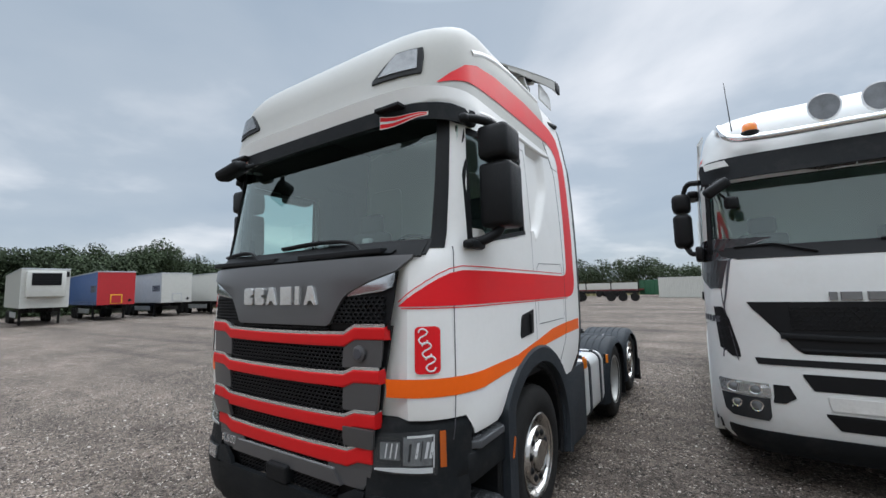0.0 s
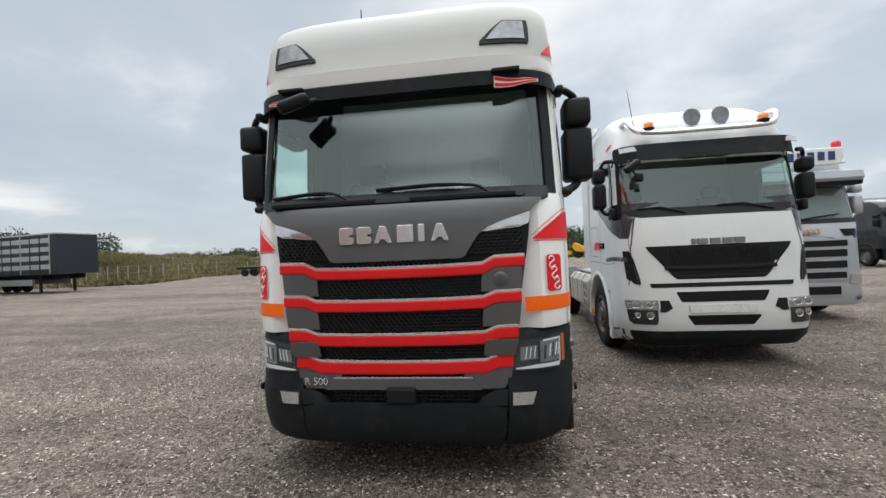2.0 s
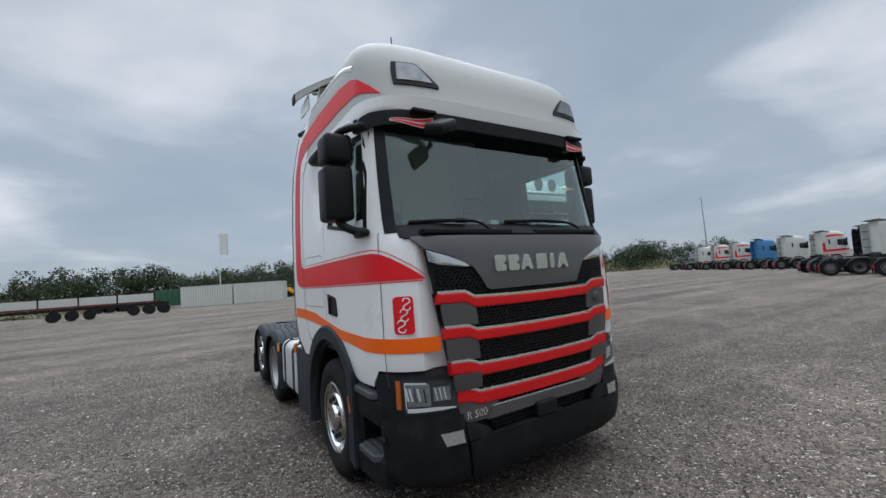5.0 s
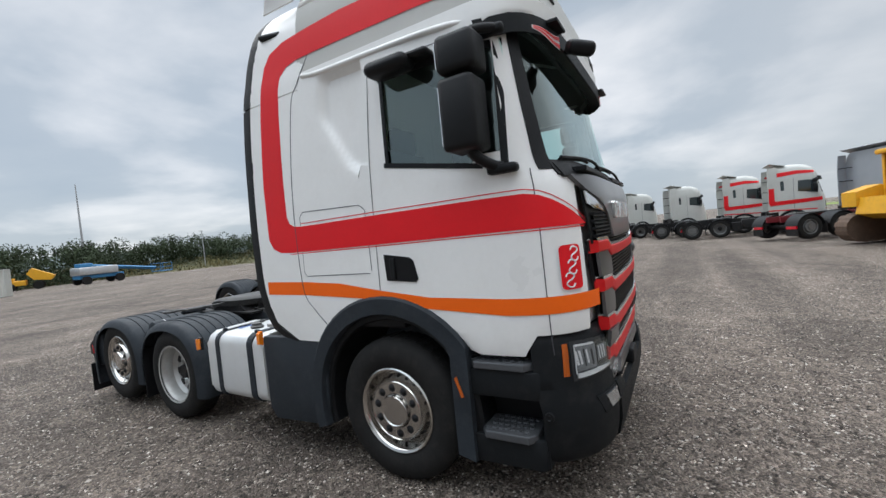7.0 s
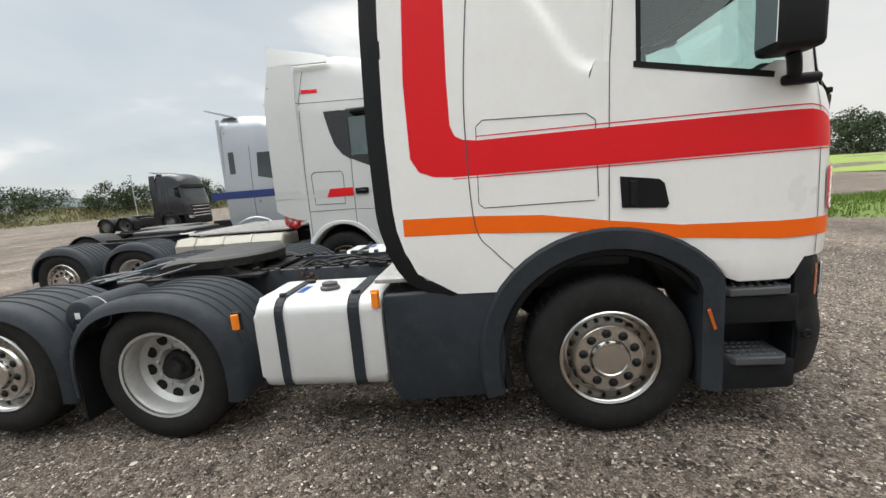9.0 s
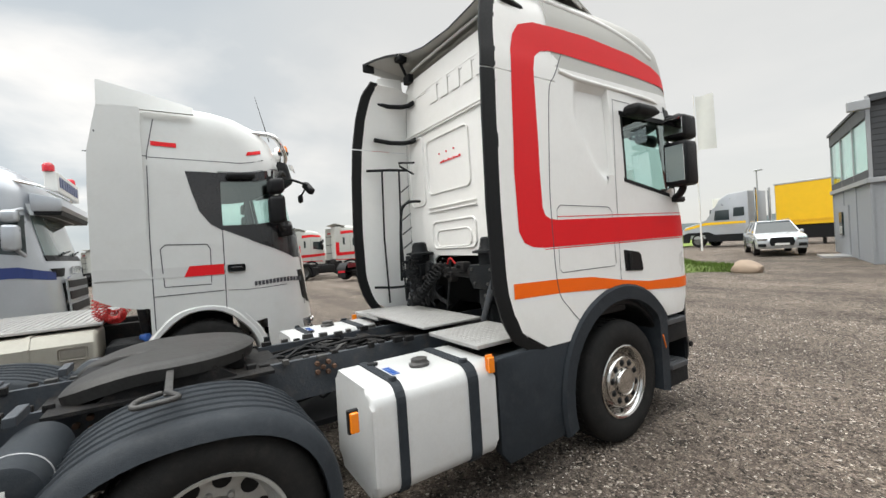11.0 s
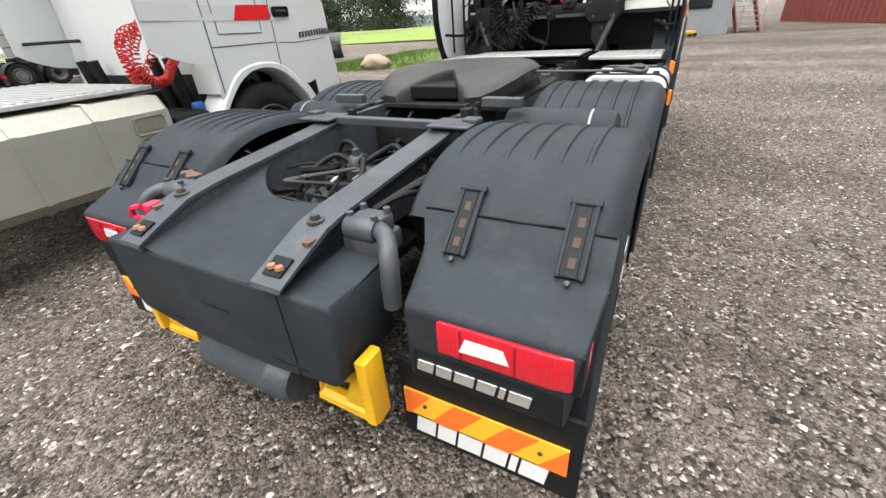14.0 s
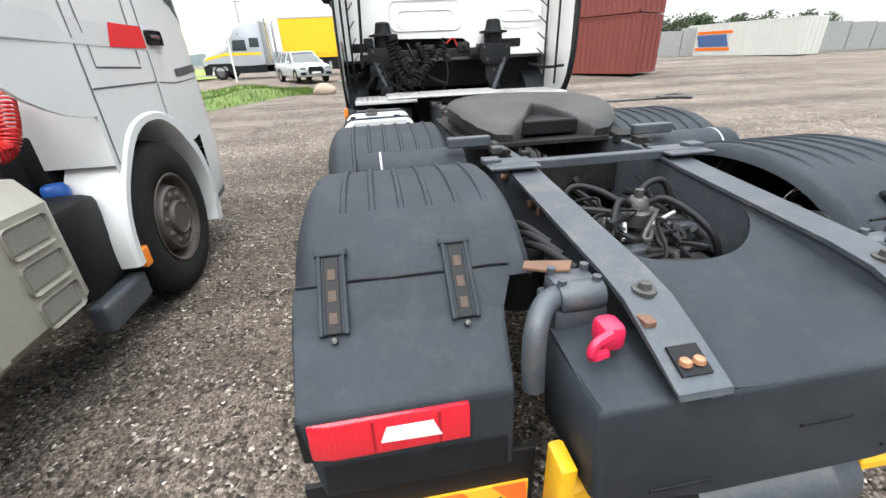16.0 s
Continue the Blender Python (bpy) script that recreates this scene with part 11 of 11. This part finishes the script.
def bank_point(u, v):
    """A place on the grassy bank: u along its foot, v metres up the slope."""
    k = min(int(u), len(BANK) - 2)
    t = u - k

    def left(i):
        q, r = BANK[max(0, i - 1)], BANK[min(len(BANK) - 1, i + 1)]
        return Vector((q[1] - r[1], r[0] - q[0])).normalized()
    p = Vector(BANK[k]).lerp(Vector(BANK[k + 1]), t)
    d = left(k).lerp(left(k + 1), t).normalized()
    x, y = p.x + d.x * v, p.y + d.y * v
    w = min(1, foot_distance(x, y) / 11)
    return (x, y, -0.03 + (2.1 + 0.9 * max(0.0, min(1.0, 6.0 - u))) * w * w * (3 - 2 * w) + 0.25 * w * noise.noise((x * 0.2, y * 0.2, 1.0)))


def tall_grass():
    rng = np.random.default_rng(4)
    bm = B()
    grid(bm, bank_point, lin(0, len(BANK) - 1.001, 90), [0, 1, 2.5, 4, 6, 8, 10, 12, 16, 22])
    ob = part("grass_bank", bm, mat("dry_grass_soil", (0.10, 0.095, 0.045), 0.95, vary=0.4, scale=0.7, bump=0.8, bump_scale=9, dirt=(0.05, 0.07, 0.025), dirt_amount=0.6), smooth=60)
    tagged(ob, "olive overgrown grass bank round the yard", "bank", kind="structure")
    n = 60000
    u = np.where(rng.random(n) < 0.5, rng.uniform(1.6, 6.2, n), rng.uniform(0, len(BANK) - 1.01, n))
    v = 14 * rng.random(n) ** 1.1 + 0.2
    p = np.array([bank_point(a, b) for a, b in zip(u, v)])
    clump = np.array([noise.noise((a * 0.25, b * 0.25, 7.0)) for a, b in p[:, :2]])
    h = (0.35 + 0.75 * rng.random(n)) * (0.8 + 0.9 * clump) * np.minimum(1, 0.4 + v / 4)
    w = 0.06 + 0.09 * rng.random(n)
    a = rng.uniform(0, math.pi, n)
    lean = rng.normal(0, 0.22, (n, 2))
    d = np.stack([np.cos(a) * w, np.sin(a) * w, np.zeros(n)], 1)
    top = p + np.stack([lean[:, 0], lean[:, 1], np.maximum(h, 0.15)], 1)
    V = np.stack([p - d, p + d, top], 1).reshape(-1, 3)
    ob = raw_mesh("tall_grass", V, np.arange(n * 3).reshape(-1, 3), DRYGRASS)
    tagged(ob, "dry tall grass on the bank", "grass", kind="stuff")
    # wire fence along the foot of the bank
    T = thing("wire_fence", "grey wire fence on thin posts", "fence", pose(0, 0, 0), kind="structure")
    last = None
    for u in [1.1 + 0.19 * k for k in range(10)] + [3.0 + 0.45 * k for k in range(9)]:
        bm = B()
        x, y, z = bank_point(u, 1.6)
        rod(bm, (x, y, z), (x, y, z + 1.75), 0.035, 6)
        part("post", bm, STEELGREY, T)
        if last:
            for dz in (0.5, 1.1, 1.7):
                bm = B()
                rod(bm, (last[0], last[1], last[2] + dz), (x, y, z + dz), 0.006, 4)
                part("wire", bm, STEELGREY, T)
        last = (x, y, z)


def lawn():
    # verge between the yard and the parked machines
    near = [(2.7, -12.2), (4.4, -11.9), (7.0, -6.8), (9.0, -6.1), (10.8, -5.7)]
    far = [(3.0, -13.4), (7.0, -15.0), (11.5, -13.0), (12.0, -9.5), (11.8, -6.8)]

    def f(u, v):
        k = min(int(u), len(near) - 2)
        t = u - k
        p, q = Vector(near[k]).lerp(Vector(near[k + 1]), t), Vector(far[k]).lerp(Vector(far[k + 1]), t)
        c = p.lerp(q, v)
        wob = 0.35 * noise.noise((c.x * 0.7, c.y * 0.7, 2.0))
        e = min(1, v * 5, (1 - v) * 5, u * 3 + 0.02, (len(near) - 1 - u) * 3)
        x, y = c.x + wob, c.y + wob * 0.6
        return (x, y, rise(x, y) - 0.03 + (0.17 + 0.3 * max(0, 1 - abs(x - 6) / 4)) * max(0, e) * (0.7 + 0.6 * noise.noise((x * 0.5, y * 0.5, 0))))
    LAWN = mat("lawn_green", (0.10, 0.15, 0.03), 0.9, vary=0.35, scale=0.9, bump=0.6, bump_scale=20, dirt=(0.16, 0.13, 0.06), dirt_amount=0.5)
    bm = B()
    grid(bm, f, lin(0, len(near) - 1.001, 60), lin(0, 1, 16))
    ob = part("verge", bm, LAWN, smooth=60)
    tagged(ob, "green grass verge beside the gravel", "lawn", kind="structure")
    bm = B()
    grid(bm, lambda x, y: (x, y, rise(x, y) + 0.05 + 0.3 * noise.noise((x * 0.05, y * 0.05, 0))), lin(13, 150, 30), lin(-104, -21, 18))
    ob = part("field", bm, mat("field_green", (0.17, 0.24, 0.035), 0.9, vary=0.2, scale=0.05, bump=0.4, bump_scale=6), smooth=60)
    tagged(ob, "bright green field beyond the yard", "field", kind="structure")
    rng = np.random.default_rng(9)
    n = 16000
    u, v = rng.random(n) * (len(near) - 1.01), rng.random(n)
    P = np.array([f(a, b) for a, b in zip(u, v)])
    h = 0.05 + 0.13 * rng.random(n) ** 2
    a = rng.uniform(0, math.pi, n)
    d = np.stack([np.cos(a), np.sin(a), np.zeros(n)], 1) * 0.016
    V = np.stack([P - d, P + d, P + np.stack([rng.normal(0, 0.04, n), rng.normal(0, 0.04, n), h], 1)], 1).reshape(-1, 3)
    ob = raw_mesh("verge_grass", V, np.arange(n * 3).reshape(-1, 3), GREENGRASS)
    tagged(ob, "short green grass blades on the verge", "grass", kind="stuff")


def pebbles():
    """Loose stones strewn over the gravel round the two trucks."""
    rng = np.random.default_rng(21)
    n = 130000
    x = rng.normal(0, 1, n) * 3.2 - 1.6
    y = rng.uniform(-5.5, 11.5, n)
    r = 0.0035 + 0.008 * rng.random(n) ** 2 + 0.013 * (rng.random(n) < 0.05) * rng.random(n)
    base = np.array([[1, 0, 0], [-1, 0, 0], [0, 1, 0], [0, -1, 0], [0, 0, 1], [0, 0, -1], [0.62, 0.62, 0.3], [-0.62, 0.55, 0.35]])
    tri = np.array([[6, 2, 4], [4, 0, 6], [6, 0, 2], [7, 4, 2], [7, 1, 4], [7, 2, 1], [4, 1, 3], [4, 3, 0], [5, 2, 0], [5, 1, 2], [5, 3, 1], [5, 0, 3]])
    a = rng.uniform(0, 2 * math.pi, n)
    ca, sa = np.cos(a), np.sin(a)
    jit = 1 + rng.uniform(-0.3, 0.3, (n, 8, 1))
    V = base[None] * jit * (r[:, None, None] * np.stack([np.ones(n) * 1.15, 0.7 + 0.4 * rng.random(n), 0.5 + 0.3 * rng.random(n)], 1)[:, None, :])
    W = np.stack([V[..., 0] * ca[:, None] - V[..., 1] * sa[:, None], V[..., 0] * sa[:, None] + V[..., 1] * ca[:, None], V[..., 2]], 2)
    z = np.array([0.012 * noise.noise((p * 0.35, q * 0.35, 3.1)) / (1 + ((p * p + q * q) / 900) ** 2) - 0.004 + rise(p, q) for p, q in zip(x, y)])
    W += np.stack([x, y, z + r * 0.25], 1)[:, None, :]
    F = (tri[None] + 8 * np.arange(n)[:, None, None]).reshape(-1, 3)
    m = bpy.data.materials.new("loose_stone")
    m.use_nodes = True
    nd, l = m.node_tree.nodes, m.node_tree.links
    g = nd.new("ShaderNodeNewGeometry")
    rp = nd.new("ShaderNodeValToRGB")
    els = rp.color_ramp.elements
    els[0].color, els[1].color = (0.036, 0.030, 0.025, 1), (0.66, 0.61, 0.55, 1)
    for q, c in ((0.4, (0.105, 0.083, 0.067, 1)), (0.70, (0.19, 0.155, 0.128, 1)), (0.88, (0.34, 0.295, 0.25, 1))):
        els.new(q).color = c
    l.new(g.outputs["Random Per Island"], rp.inputs[0])
    l.new(rp.outputs[0], nd["Principled BSDF"].inputs["Base Color"])
    nd["Principled BSDF"].inputs["Roughness"].default_value = 0.8
    ob = raw_mesh("loose_stones", W.reshape(-1, 3), F, m)
    tagged(ob, "pale and grey loose stones on the gravel", "stones", kind="stuff")


def hills():
    # woodland green shifted to blue: distance haze put into the hill colour
    HILL = mat("hazed_wooded_hill", (0.062, 0.085, 0.085), 0.95, vary=0.3, scale=0.02, bump=0.6, bump_scale=0.2)
    for a0, a1, dist, h in ((-75, 30, 620, 26), (-30, 10, 820, 30), (150, 235, 700, 24), (95, 150, 900, 14), (30, 70, 800, 8)):
        bm = B()

        def f(a, v):
            t = (a - a0) / (a1 - a0)
            ang = radians(a)
            hh = h * math.sin(math.pi * t) ** 0.6 * (0.75 + 0.5 * noise.noise((a * 0.09, dist * 0.01, 0)) + 0.10 * noise.noise((a * 1.3, 4, 0)) + 0.05 * noise.noise((a * 5.0, 2, 0)))
            r = dist + 160 * v
            return (-math.sin(ang) * r, math.cos(ang) * r, -1 + max(0, hh) * math.sin(v * math.pi / 2))
        grid(bm, f, lin(a0, a1, 220), lin(0, 1, 7))
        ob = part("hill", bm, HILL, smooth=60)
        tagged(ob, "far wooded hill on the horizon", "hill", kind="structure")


tree_line()
tall_grass()
lawn()
hills()
pebbles()
